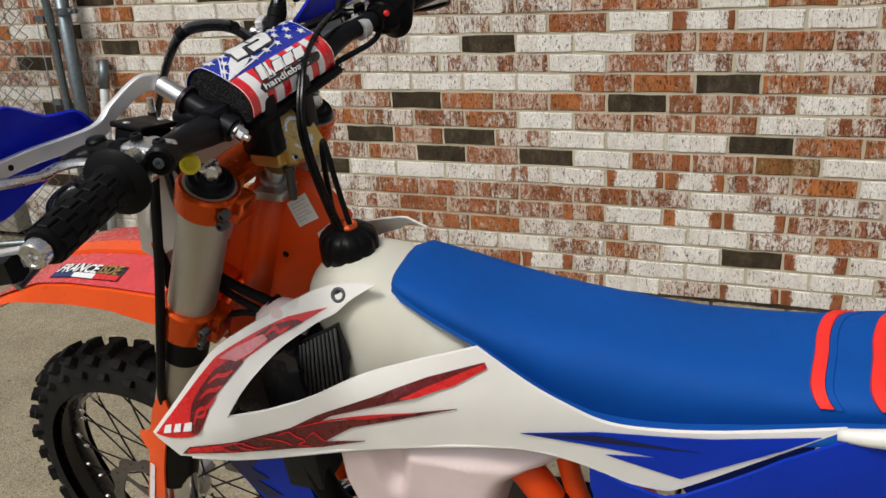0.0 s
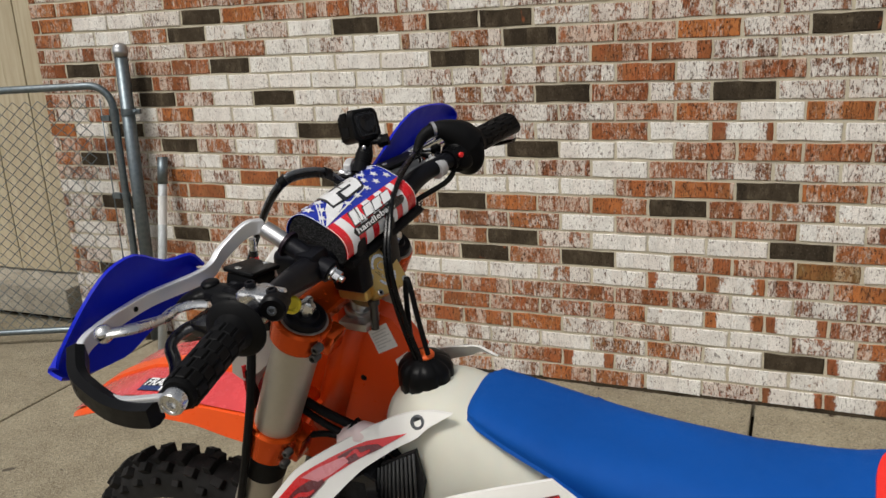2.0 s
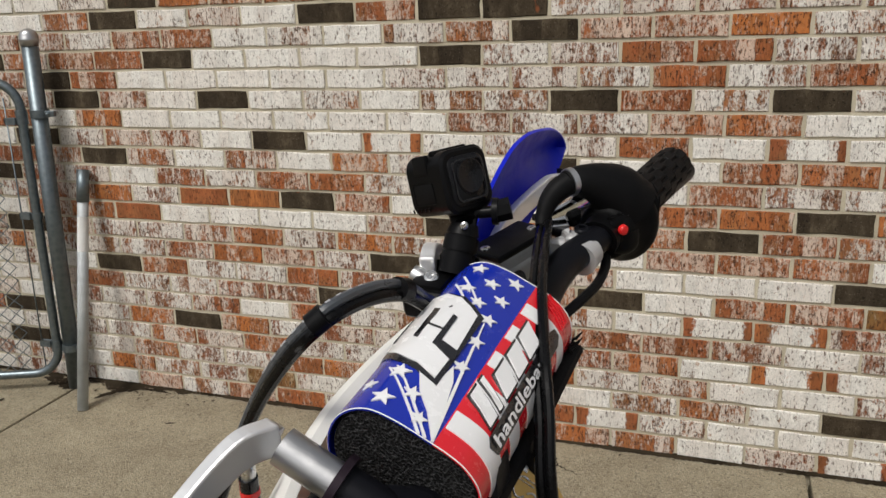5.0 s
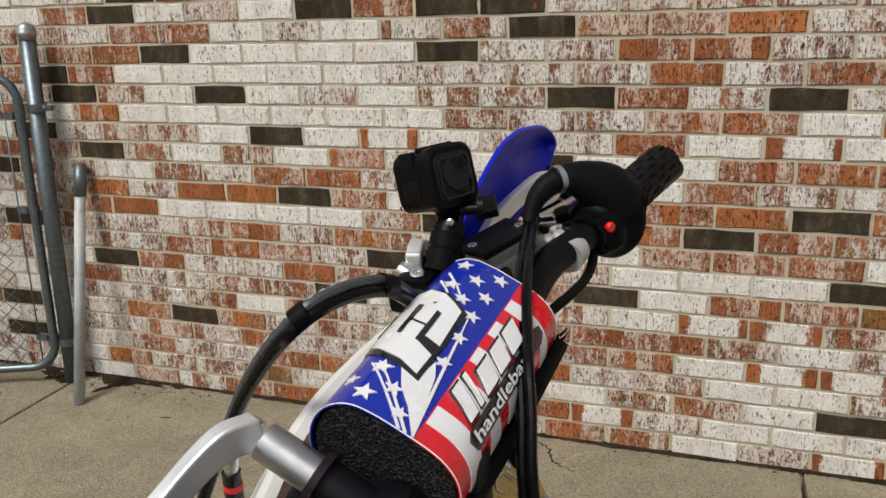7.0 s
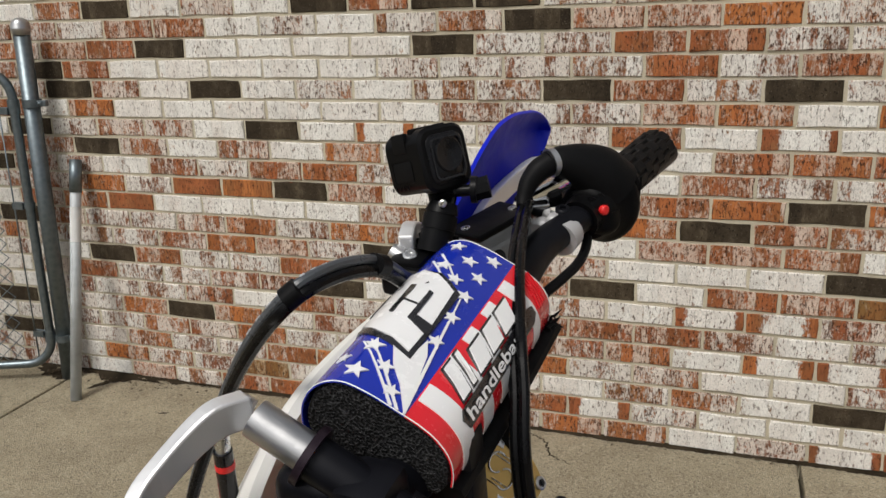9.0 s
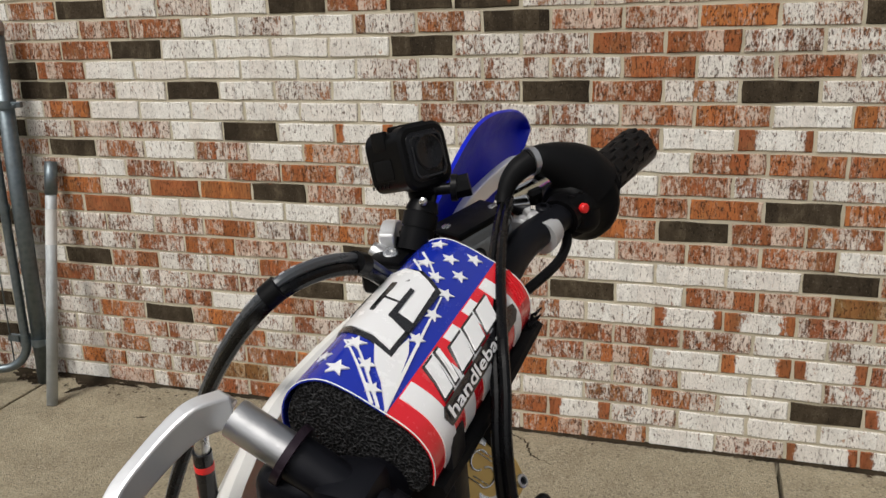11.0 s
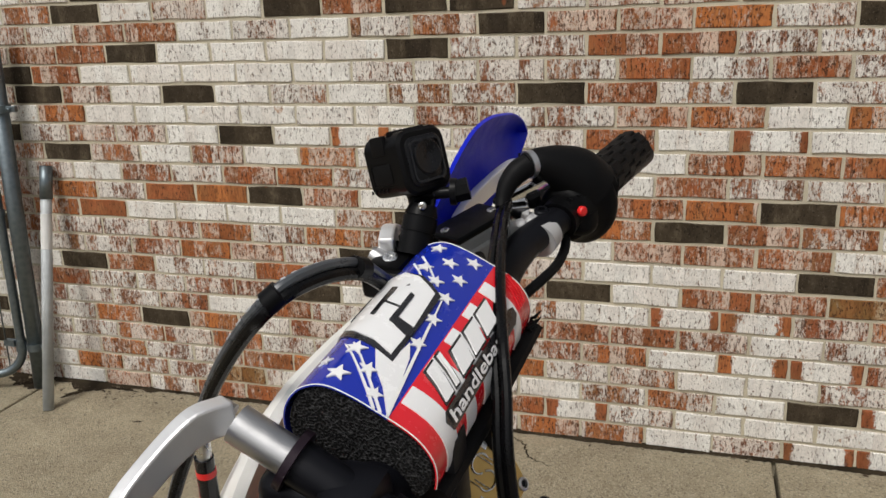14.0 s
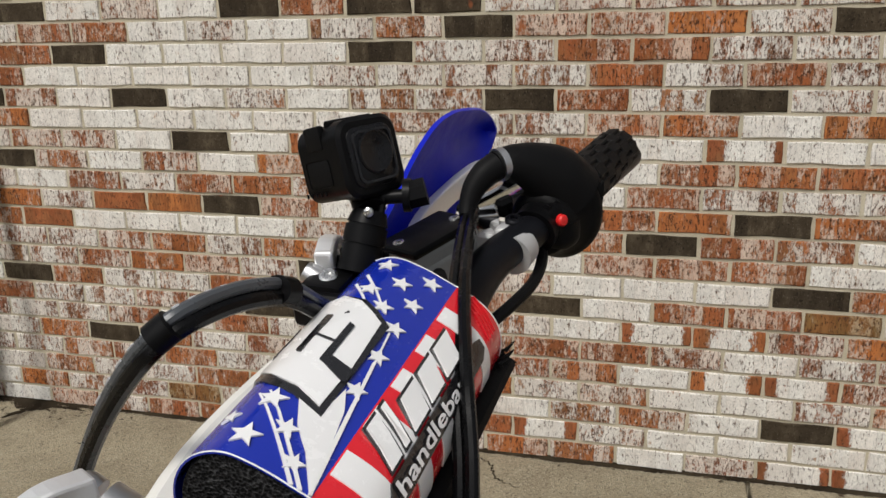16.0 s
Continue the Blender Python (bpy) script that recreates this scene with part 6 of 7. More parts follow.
part("loom_clip", bm, "black_plastic", bike)
for pts, r, nm in (([(0.66, 0.0, 0.76), (0.738, 0.0, 0.58), (0.816, 0.0, 0.40), (0.85, 0.0, 0.30)], 0.021, "down_tube"),
                   ([(1.040, -0.085, 0.760), (1.084, -0.094, 0.705), (1.130, -0.100, 0.625), (1.168, -0.10, 0.55), (1.19, -0.10, 0.45), (1.17, -0.10, 0.36)], 0.021, "frame_tube"),
                   ([(1.115, -0.080, 0.760), (1.130, -0.085, 0.690), (1.165, -0.09, 0.600), (1.20, -0.09, 0.50)], 0.013, "subframe_tube"),
                   ([(1.040, 0.085, 0.760), (1.084, 0.094, 0.705), (1.130, 0.100, 0.625), (1.168, 0.10, 0.55), (1.19, 0.10, 0.45), (1.17, 0.10, 0.36)], 0.021, "frame_tube"),
                   ([(0.85, 0.0, 0.30), (0.92, 0.0, 0.245), (1.10, 0.0, 0.245), (1.17, 0.0, 0.36)], 0.024, "cradle_tube")):
    bm = bmesh.new()
    tube(bm, pts, r, 18, 6)
    part(nm, bm, "orange_paint", bike)
bm = bmesh.new()
tube(bm, [(1.098, -0.099, 0.684), (1.130, -0.103, 0.627), (1.168, -0.104, 0.552), (1.192, -0.104, 0.45), (1.182, -0.103, 0.38)], [0.0255, 0.0285, 0.030, 0.030, 0.028], 28, 6)
part("frame_guard", bm, "black_plastic", bike, "black plastic frame guard")
bm = bmesh.new()
block(bm, (0.86, -0.095, 0.27), (1.14, 0.11, 0.50), 0.03, 3)
engine = part("crankcase", bm, "dark_cast", bike, "grey cast engine crankcase")
bm = bmesh.new()
disc(bm, (0.985, -0.090, 0.478), (0, -1, 0), [(0, 0.092), (0.028, 0.092), (0.036, 0.086), (0.038, 0.06), (0.042, 0.055), (0.042, 0)], 48)
part("ignition_cover", bm, "cast_grey", engine, "grey ignition cover with printed grid")
bm = bmesh.new()
for i in range(9):
    for j in range(9):
        q = ((i - 4) * 0.008, (j - 4) * 0.008)
        if q[0] ** 2 + q[1] ** 2 < 0.0012:
            disc(bm, (0.963 + q[0] * 0.8, -0.1315, 0.522 + q[1] * 0.5), (0, -1, 0), [(0, 0.0018), (0.0014, 0.0014), (0.0014, 0)], 6)
tagged(part("cover_dots", bm, "satin_aluminium", engine), kind="stuff")
bm = bmesh.new()
disc(bm, (1.062, -0.070, 0.480), (0, -1, 0), [(0, 0.066), (0.020, 0.066), (0.028, 0.060), (0.030, 0.03), (0.030, 0)], 40)
tube(bm, [(1.072, -0.090, 0.532), (1.072, -0.110, 0.532)], 0.008, 12)
part("sprocket_cover", bm, "dark_cast", engine)
bm = bmesh.new()
for i in range(7):
    disc(bm, (0.90 - 0.004 * i, 0, 0.50 + 0.024 * i), (-0.12, 0, 1), [(0, 0.055), (0.004, 0.085), (0.010, 0.085), (0.014, 0.055)], 28)
tube(bm, [(0.905, 0, 0.48), (0.875, 0, 0.68)], 0.056, 24)
part("cylinder", bm, "dark_cast", engine, "grey engine cylinder")
bm = bmesh.new()
block(bm, (1.06, -0.075, 0.50), (1.13, 0.03, 0.60), 0.02, 3)
tube(bm, [(1.13, -0.05, 0.60), (1.10, -0.078, 0.64), (1.07, -0.09, 0.60), (1.09, -0.10, 0.53)], 0.006, 10, 6)
part("carburettor", bm, "black_plastic", engine)
bm = bmesh.new()
tube(bm, [(1.106, -0.108, 0.592), (1.110, -0.114, 0.584)], 0.0045, 10)
part("red_bolt", bm, "button_red", engine, "red anodised bolt")
# exhaust
bm = bmesh.new()
tube(bm, [(0.868, -0.030, 0.600), (0.805, -0.045, 0.578), (0.752, -0.055, 0.535), (0.722, -0.060, 0.475), (0.708, -0.060, 0.400), (0.722, -0.060, 0.310), (0.80, -0.07, 0.262), (0.90, -0.09, 0.28)],
     [0.024, 0.027, 0.029, 0.030, 0.030, 0.034, 0.040, 0.040], 32, 8)
exh = part("expansion_chamber", bm, "nickel_pipe", bike, "polished nickel exhaust chamber")
for f in (0.0, 0.35, 0.7):
    bm = bmesh.new()
    c = Vector((0.730 - 0.018 * f, -0.0585, 0.497 - 0.085 * f))
    disc(bm, c, (-0.28 + 0.18 * f, -0.05, -0.95), [(-0.003, 0.029), (0.0, 0.0320), (0.003, 0.029)], 28)
    part("weld_rib", bm, "nickel_pipe", exh)
# radiators and louvres
for s in (-1, 1):
    bm = bmesh.new()
    block(bm, (0.735, s * 0.082 - 0.036, 0.64), (0.790, s * 0.082 + 0.036, 0.872), 0.006, 2)
    rad = part("radiator", bm, "radiator_black", bike, "black radiator behind louvres")
    bm = bmesh.new()
    plate(bm, [(0.690, 0.770), (0.722, 0.830), (0.756, 0.862), (0.784, 0.880), (0.800, 0.872), (0.798, 0.800), (0.770, 0.770)], lambda u, v, w: Vector((u, s * (0.118 + w), v)), 0.004, 0)
    part("radiator_panel", bm, "gloss_black", rad, "glossy black side panel")
    bm = bmesh.new()
    plate(bm, [(0.772, 0.770), (0.798, 0.880), (0.852, 0.912), (0.858, 0.860), (0.846, 0.815)], lambda u, v, w: Vector((u, s * (0.094 + w), v)), 0.006, 0)
    part("louvre_back", bm, "radiator_black", rad)
    for i in range(10):
        bm = bmesh.new()
        f = i / 9
        lo, hi = Vector((0.776 + 0.066 * f, 0.0, 0.778 + 0.036 * f)), Vector((0.796 + 0.054 * f, 0.0, 0.876 + 0.032 * f))
        tube(bm, [lo + Vector((0, s * 0.097, 0)), hi + Vector((0, s * 0.097, 0))], 0.0019, 6)
        part("louvre", bm, "louvre_grey", rad)
    bm = bmesh.new()
    plate(bm, [(0.636, 0.668), (0.755, 0.690), (0.775, 0.560), (0.745, 0.548), (0.705, 0.563), (0.664, 0.616)], lambda u, v, w: Vector((u, s * (0.112 + w), v)), 0.005, 1)
    low = part("lower_wing", bm, "blue_plastic", bike, "blue lower radiator wing")
    bm = bmesh.new()
    plate(bm, [(0.640, 0.664), (0.690, 0.672), (0.675, 0.655), (0.700, 0.640), (0.680, 0.632), (0.715, 0.610), (0.690, 0.600), (0.668, 0.618)], lambda u, v, w: Vector((u, s * (0.1125 + w + 0.001), v)), 0.0008, 0)
    part("wing_graphic", bm, "dark_blue_graphic", low)
    bm = bmesh.new()
    tube(bm, [(0.765, s * 0.10, 0.69), (0.782, s * 0.10, 0.63), (0.792, s * 0.09, 0.585)], 0.018, 14, 5)
    part("coolant_hose", bm, "black_rubber", bike)
bm = bmesh.new()
tube(bm, [(0.735, -0.066, 0.885), (0.765, -0.072, 0.902), (0.80, -0.07, 0.893)], [0.018, 0.021, 0.018], 18, 5)
part("coolant_bottle", bm, "pink_white_tank", bike, "milky coolant bottle behind the shroud")
bm = bmesh.new()
tube(bm, [(0.80, -0.125, 0.615), (0.815, -0.12, 0.612)], 0.014, 16)
part("mount_bolt", bm, "satin_aluminium", bike)

# ---------------------------------------------------------------- tank
bm = bmesh.new()
TANK = [(0.772, 0.020, 0.800, 0.880), (0.780, 0.045, 0.775, 0.915), (0.792, 0.062, 0.760, 0.938), (0.812, 0.074, 0.750, 0.950), (0.84, 0.082, 0.745, 0.959), (0.88, 0.090, 0.745, 0.957), (0.93, 0.088, 0.745, 0.937), (0.99, 0.085, 0.76, 0.900), (1.06, 0.080, 0.78, 0.860), (1.12, 0.070, 0.79, 0.825)]
rows = []
for x, w, zb, zt in TANK:
    ring = []
    for k in range(32):
        a = 2 * math.pi * k / 32
        c, s_ = math.cos(a), math.sin(a)
        px = math.copysign(abs(c) ** 0.62, c) * w * (1.0 if s_ < 0 else 1.0 - 0.17 * s_)
        pz = (zb + zt) / 2 + math.copysign(abs(s_) ** 0.72, s_) * (zt - zb) / 2
        ring.append(Vector((x, px, pz)))
    rows.append(ring)
fine = [curve_points([r[k] for r in rows], 3) for k in range(32)]
loft(bm, [[fine[k][i] for k in range(32)] for i in range(len(fine[0]))])
tank = part("fuel_tank", bm, "ivory_tank", bike, "translucent ivory plastic fuel tank", sharp=60)
LOBE = [(0.838, 0.780), (0.837, 0.696), (0.854, 0.629), (0.874, 0.568), (0.890, 0.560), (0.922, 0.557), (1.008, 0.603), (1.034, 0.645), (1.042, 0.706), (1.052, 0.728), (1.083, 0.749), (1.150, 0.775), (1.154, 0.800), (1.05, 0.83), (0.90, 0.81)]
for s in (-1, 1):
    bm = bmesh.new()

    def lobe_y(u, v, w, s=s):
        edge = 1.0
        for (ax, az), (bx, bz) in zip(LOBE, LOBE[1:] + LOBE[:1]):
            f = max(0.0, min(1.0, ((u - ax) * (bx - ax) + (v - az) * (bz - az)) / ((bx - ax) ** 2 + (bz - az) ** 2)))
            edge = min(edge, math.hypot(u - ax - f * (bx - ax), v - az - f * (bz - az)))
        rnd = 0.014 * (1 - min(1.0, edge / 0.016)) ** 2
        k = min(1.0, max(0.0, (v - 0.685) / 0.03)) * min(1.0, max(0.0, 1.6 - 1.6 * abs((u - 0.912) / (0.014 + 0.24 * max(0, v - 0.69)))))
        dent = 0.016 * k * k * (3 - 2 * k)
        d = 0.139 - 0.02 * max(0, (u - 1.02) / 0.1) - rnd - dent - 0.035 * min(1.0, max(0.0, (v - 0.755) / 0.04))
        return Vector((u, s * (d + w * 1.0), v))

    plate(bm, LOBE, lobe_y, 0.09, 7, fine=0.008)
    part("tank_lobe", bm, "pink_white_tank", tank, "milky pinkish lower tank side", sharp=50)
CAP = Vector((0.832, 0.004, 0.958))
bm = bmesh.new()
fs = disc(bm, CAP, (0.08, 0, 1), [(-0.012, 0.0372), (0.006, 0.0376), (0.016, 0.0366), (0.021, 0.0345), (0.0245, 0.0310), (0.0285, 0.024), (0.031, 0.016), (0.032, 0.012), (0.032, 0)], 80)
for v in bm.verts:
    d = v.co - CAP
    a = math.atan2(d.y, d.x)
    r = math.hypot(d.x, d.y)
    if r > 0.02:
        k = 1.0 - 0.075 * max(0.0, math.cos(10 * a)) ** 3 * max(0.0, min(1.0, (r - 0.020) / 0.010))
        v.co = CAP + Vector((d.x * k, d.y * k, d.z))
cap = part("fuel_cap", bm, "black_plastic", tank, "black fluted screw cap", sharp=25)
bm = bmesh.new()
disc(bm, CAP + Vector((0.003, 0, 0.031)), (0.08, 0, 1), [(0, 0.0125), (0.003, 0.0125), (0.0048, 0.0110), (0.0052, 0)], 24)
part("cap_button", bm, "cap_orange", cap, "orange centre button")

# ---------------------------------------------------------------- bodywork
BODY_W = [(0.58, 0.178), (0.70, 0.168), (0.85, 0.150), (1.0, 0.140), (1.25, 0.138), (1.45, 0.132)]
BODY_Z = [(0.58, 0.755), (0.70, 0.785), (0.80, 0.835), (0.95, 0.86), (1.1, 0.86)]
BODY_S = [(0.58, 0.35), (0.68, 0.5), (0.78, 0.80), (0.9, 0.75), (1.0, 0.30), (1.15, 0.15)]


def body_y(x, z):
    """Half width of the shroud's skin."""
    return lerp_table(x, BODY_W) - lerp_table(x, BODY_S) * max(0.0, z - lerp_table(x, BODY_Z))


SHROUD_UP = [(0.592, 0.763), (0.629, 0.807), (0.668, 0.855), (0.686, 0.873), (0.729, 0.898), (0.782, 0.925), (0.819, 0.943), (0.864, 0.954), (0.897, 0.956),
             (0.867, 0.938), (0.851, 0.925), (0.825, 0.912), (0.785, 0.886), (0.755, 0.859), (0.728, 0.829), (0.708, 0.798)]
SHROUD_LOW = [(0.763, 0.817), (0.802, 0.832), (0.842, 0.848), (0.889, 0.870), (0.976, 0.904), (1.036, 0.927), (1.098, 0.892), (1.136, 0.875), (1.173, 0.862), (1.210, 0.860),
              (1.280, 0.867), (1.346, 0.879), (1.400, 0.890), (1.348, 0.855), (1.257, 0.788), (1.235, 0.778), (1.194, 0.784), (1.149, 0.800), (1.102, 0.807), (1.054, 0.804),
              (0.969, 0.788), (0.880, 0.770), (0.786, 0.748), (0.708, 0.733), (0.623, 0.727)]
RED_UP = [(0.598, 0.763), (0.639, 0.810), (0.678, 0.854), (0.692, 0.867), (0.748, 0.897), (0.795, 0.917), (0.838, 0.929), (0.797, 0.906), (0.751, 0.879), (0.715, 0.853), (0.689, 0.821), (0.664, 0.772), (0.626, 0.760)]
DARK_UP = [(0.656, 0.808), (0.664, 0.822), (0.676, 0.838), (0.690, 0.852), (0.720, 0.868), (0.728, 0.862), (0.709, 0.842), (0.689, 0.819), (0.666, 0.776), (0.654, 0.772), (0.653, 0.788)]
DARK_TOP = [(0.742, 0.891), (0.762, 0.902), (0.778, 0.907), (0.800, 0.914), (0.808, 0.912), (0.784, 0.899), (0.760, 0.886)]
PINK = [(0.694, 0.864), (0.716, 0.877), (0.752, 0.893), (0.760, 0.889), (0.738, 0.873), (0.718, 0.862)]
CURLS = [[(0.660, 0.784), (0.666, 0.802), (0.680, 0.808), (0.690, 0.820)], [(0.668, 0.816), (0.680, 0.826), (0.692, 0.829), (0.700, 0.834)], [(0.680, 0.835), (0.692, 0.844), (0.704, 0.846), (0.714, 0.852)],
         [(0.664, 0.794), (0.674, 0.797), (0.678, 0.804)], [(0.755, 0.892), (0.768, 0.901), (0.776, 0.898), (0.790, 0.906)]]
FLAMES = [[(0.640, 0.738), (0.668, 0.746), (0.700, 0.758), (0.722, 0.764), (0.742, 0.758), (0.764, 0.762)], [(0.712, 0.763), (0.722, 0.756), (0.738, 0.753)], [(0.775, 0.782), (0.793, 0.790), (0.801, 0.784), (0.812, 0.777), (0.802, 0.770), (0.820, 0.769)],
          [(0.756, 0.776), (0.780, 0.774), (0.794, 0.768)], [(0.806, 0.799), (0.854, 0.815), (0.906, 0.829), (0.962, 0.840)], [(0.815, 0.782), (0.826, 0.792), (0.834, 0.784), (0.840, 0.779)], [(0.690, 0.752), (0.704, 0.748), (0.716, 0.749)]]
SPIKES = [(0.629, 0.733), (0.643, 0.746), (0.715, 0.764), (0.795, 0.795), (0.833, 0.818), (0.890, 0.846), (0.977, 0.885), (1.046, 0.913), (1.049, 0.907), (0.989, 0.872), (0.926, 0.848), (0.852, 0.820),
          (0.832, 0.806), (0.887, 0.820), (0.941, 0.834), (1.013, 0.853), (0.940, 0.827), (0.876, 0.805), (0.836, 0.777), (0.891, 0.786), (0.835, 0.769), (0.788, 0.761), (0.711, 0.746)]
SPIKE_RED = [[(0.945, 0.858), (0.995, 0.884), (1.046, 0.912), (1.049, 0.907), (1.010, 0.881), (0.965, 0.862)], [(0.635, 0.735), (0.645, 0.745), (0.690, 0.756), (0.700, 0.750), (0.668, 0.741)],
             [(0.850, 0.815), (0.900, 0.827), (0.941, 0.834), (0.900, 0.822)]]


def stroke(line, width):
    """Outline of a tapering brush stroke along a line."""
    p = [(q.x, q.y) for q in curve_points([(a, b, 0.0) for a, b in line], 4)]
    one, two = [], []
    for i, (x, y) in enumerate(p):
        (ax, ay), (bx, by) = p[max(i - 1, 0)], p[min(i + 1, len(p) - 1)]
        d = math.hypot(bx - ax, by - ay)
        w = width * (0.15 + math.sin(math.pi * (i + 0.5) / (len(p) + 0.5)) ** 0.7)
        one.append((x - (by - ay) / d * w, y + (bx - ax) / d * w))
        two.append((x + (by - ay) / d * w, y - (bx - ax) / d * w))
    return one + two[::-1]


BLUE_REAR = [(1.084, 0.831), (1.166, 0.849), (1.280, 0.861), (1.379, 0.879), (1.253, 0.801), (1.209, 0.811), (1.176, 0.819), (1.231, 0.826), (1.165, 0.829)]
NAVY = [(1.090, 0.832), (1.166, 0.845), (1.270, 0.842), (1.165, 0.836)]
# angular letters of the large word: width, outline and opening in units of the letter height
BLOCK_LETTERS = [
    (0.90, [(0, 0), (0.9, 0), (0.9, 0.6), (0.33, 0.6), (0.33, 0.76), (0.9, 0.76), (0.9, 1), (0.15, 1), (0, 0.85)], [(0.33, 0.2), (0.57, 0.2), (0.57, 0.4), (0.33, 0.4)]),
    (0.90, [(0, 0), (0.75, 0), (0.9, 0.15), (0.9, 0.85), (0.75, 1), (0, 1)], [(0.33, 0.22), (0.57, 0.22), (0.57, 0.78), (0.33, 0.78)]),
    (1.00, [(0, 0), (0.33, 0), (0.38, 0.2), (0.62, 0.2), (0.67, 0), (1, 0), (0.74, 1), (0.26, 1)], [(0.44, 0.42), (0.56, 0.42), (0.5, 0.74)]),
    (1.00, [(0.34, 0), (0.66, 0), (0.66, 0.38), (1, 1), (0.65, 1), (0.5, 0.64), (0.35, 1), (0, 1), (0.34, 0.38)], None),
    (0.90, [(0, 0), (0.75, 0), (0.9, 0.15), (0.9, 0.45), (0.78, 0.6), (0.33, 0.6), (0.33, 0.76), (0.9, 0.76), (0.9, 1), (0.15, 1), (0, 0.85), (0, 0.55), (0.12, 0.4), (0.57, 0.4), (0.57, 0.24), (0, 0.24)], None)]
def soften(outline, sharp=48.0, n=4):
    """Rounds the gentle bends of a closed outline and keeps its corners."""
    p = [Vector((a, b)) for a, b in outline]
    m = len(p)
    corner = []
    for i in range(m):
        d1, d2 = p[i] - p[i - 1], p[(i + 1) % m] - p[i]
        corner.append(math.degrees(d1.angle(d2, 0.0)) > sharp)
    out = []
    for i in range(m):
        b, c = p[i], p[(i + 1) % m]
        span = (c - b).length
        t0 = (c - b) if corner[i] else (c - p[i - 1]).normalized() * span
        t1 = (c - b) if corner[(i + 1) % m] else (p[(i + 2) % m] - b).normalized() * span
        for k in range(n if span > 0.012 else 1):
            t = k / (n if span > 0.012 else 1)
            q = b * (2 * t ** 3 - 3 * t * t + 1) + t0 * (t ** 3 - 2 * t * t + t) + c * (3 * t * t - 2 * t ** 3) + t1 * (t ** 3 - t * t)
            out.append((q.x, q.y))
    return out


for s in (-1, 1):
    far = 0.0 if s < 0 else 1.0
    on = lambda lift: (lambda u, v, w: Vector((u + 0.016 * far, s * (body_y(u, v) + lift + w - far * 0.035 * min(1.0, max(0.0, (u - 0.90) / 0.1))), v + far * (0.019 - 0.064 * min(1.0, max(0.0, (u - 0.87) / 0.11))))))
    bm = bmesh.new()
    plate(bm, soften(SHROUD_UP + SHROUD_LOW), on(0.0), 0.0045, 2)
    shroud = part("shroud", bm, "white_plastic", bike, "white plastic tank shroud with red graphics", sharp=50)
    for nm, ol, mt, lift in (("red_graphic", soften(RED_UP), "red_graphic", 0.0014), ("dark_graphic", soften(DARK_UP), "dark_red_graphic", 0.0021), ("dark_graphic", DARK_TOP, "dark_red_graphic", 0.0021), ("pale_graphic", PINK, "pink_graphic", 0.0026),
                             ("spike_graphic", SPIKES, "dark_red_graphic", 0.0018), ("blue_graphic", BLUE_REAR, "blue_plastic", 0.0016), ("navy_graphic", NAVY, "dark_blue_graphic", 0.0023)):
        bm = bmesh.new()
        plate(bm, ol, on(lift), 0.0008, 2)
        part(nm, bm, mt, shroud, smooth=False)
    for ol in SPIKE_RED:
        bm = bmesh.new()
        plate(bm, ol, on(0.0025), 0.0006, 2)
        part("red_flame", bm, "red_graphic", shroud, smooth=False)
    for line, wide in [(c, 0.0020) for c in CURLS] + [(c, 0.0010) for c in FLAMES]:
        bm = bmesh.new()
        plate(bm, stroke(line, wide), on(0.0031), 0.0005, 0)
        part("red_flame", bm, "red_graphic", shroud, smooth=False)
    for x0, x1 in ((0.611, 0.623), (0.627, 0.638), (0.642, 0.655)):
        bm = bmesh.new()
        zz = lambda x: 0.766 + 0.22 * (x - 0.611)
        plate(bm, [(x0, zz(x0)), (x1, zz(x1)), (x1 + 0.001, zz(x1) + 0.0105), (x0 + 0.003, zz(x0) + 0.0105)], on(0.0024), 0.0006, 0)
        part("logo_bar", bm, "sticker_white", shroud, smooth=False)
    bm = bmesh.new()
    c = Vector((0.851 + 0.016 * far, s * (body_y(0.851, 0.942) + 0.001), 0.942 + 0.019 * far))
    disc(bm, c, (0, s, 0.6), [(-0.001, 0.0095), (0.0006, 0.0095), (0.0006, 0.006), (-0.001, 0.005), (-0.001, 0)], 20)
    part("shroud_bolt", bm, "grey_hose", shroud, "recessed bolt")
    # rim that stiffens the lower edge
    bm = bmesh.new()
    tube(bm, [(x + 0.016 * far, s * (body_y(x, z) - 0.003 - far * 0.035 * min(1.0, max(0.0, (x - 0.90) / 0.1))), z - 0.001 + far * (0.019 - 0.064 * min(1.0, max(0.0, (x - 0.87) / 0.11)))) for x, z in ((1.225, 0.780), (1.194, 0.784), (1.149, 0.800), (1.102, 0.807), (1.054, 0.804), (0.969, 0.788), (0.880, 0.770), (0.786, 0.748), (0.708, 0.733), (0.640, 0.727))], 0.0035, 8, 3)
    part("shroud_lip", bm, "white_plastic", shroud)
    # side panels
    SIDE = [(1.157, 0.798), (1.196, 0.780), (1.237, 0.774), (1.258, 0.784), (1.348, 0.852), (1.403, 0.884), (1.457, 0.890), (1.456, 0.875), (1.446, 0.830), (1.422, 0.742), (1.397, 0.676), (1.375, 0.610), (1.340, 0.560), (1.270, 0.555), (1.233, 0.599), (1.194, 0.647), (1.168, 0.716), (1.157, 0.765)]
    flat = lambda lift: (lambda u, v, w: Vector((u, s * (0.150 - 0.5 * (u - 1.30) ** 2 - 0.25 * max(0, 0.70 - v) + lift + w - 0.10 * max(0.0, v - 0.83) - far * 0.03), v - far * 0.045)))
    bm = bmesh.new()
    plate(bm, SIDE, flat(-0.003), 0.004, 2)
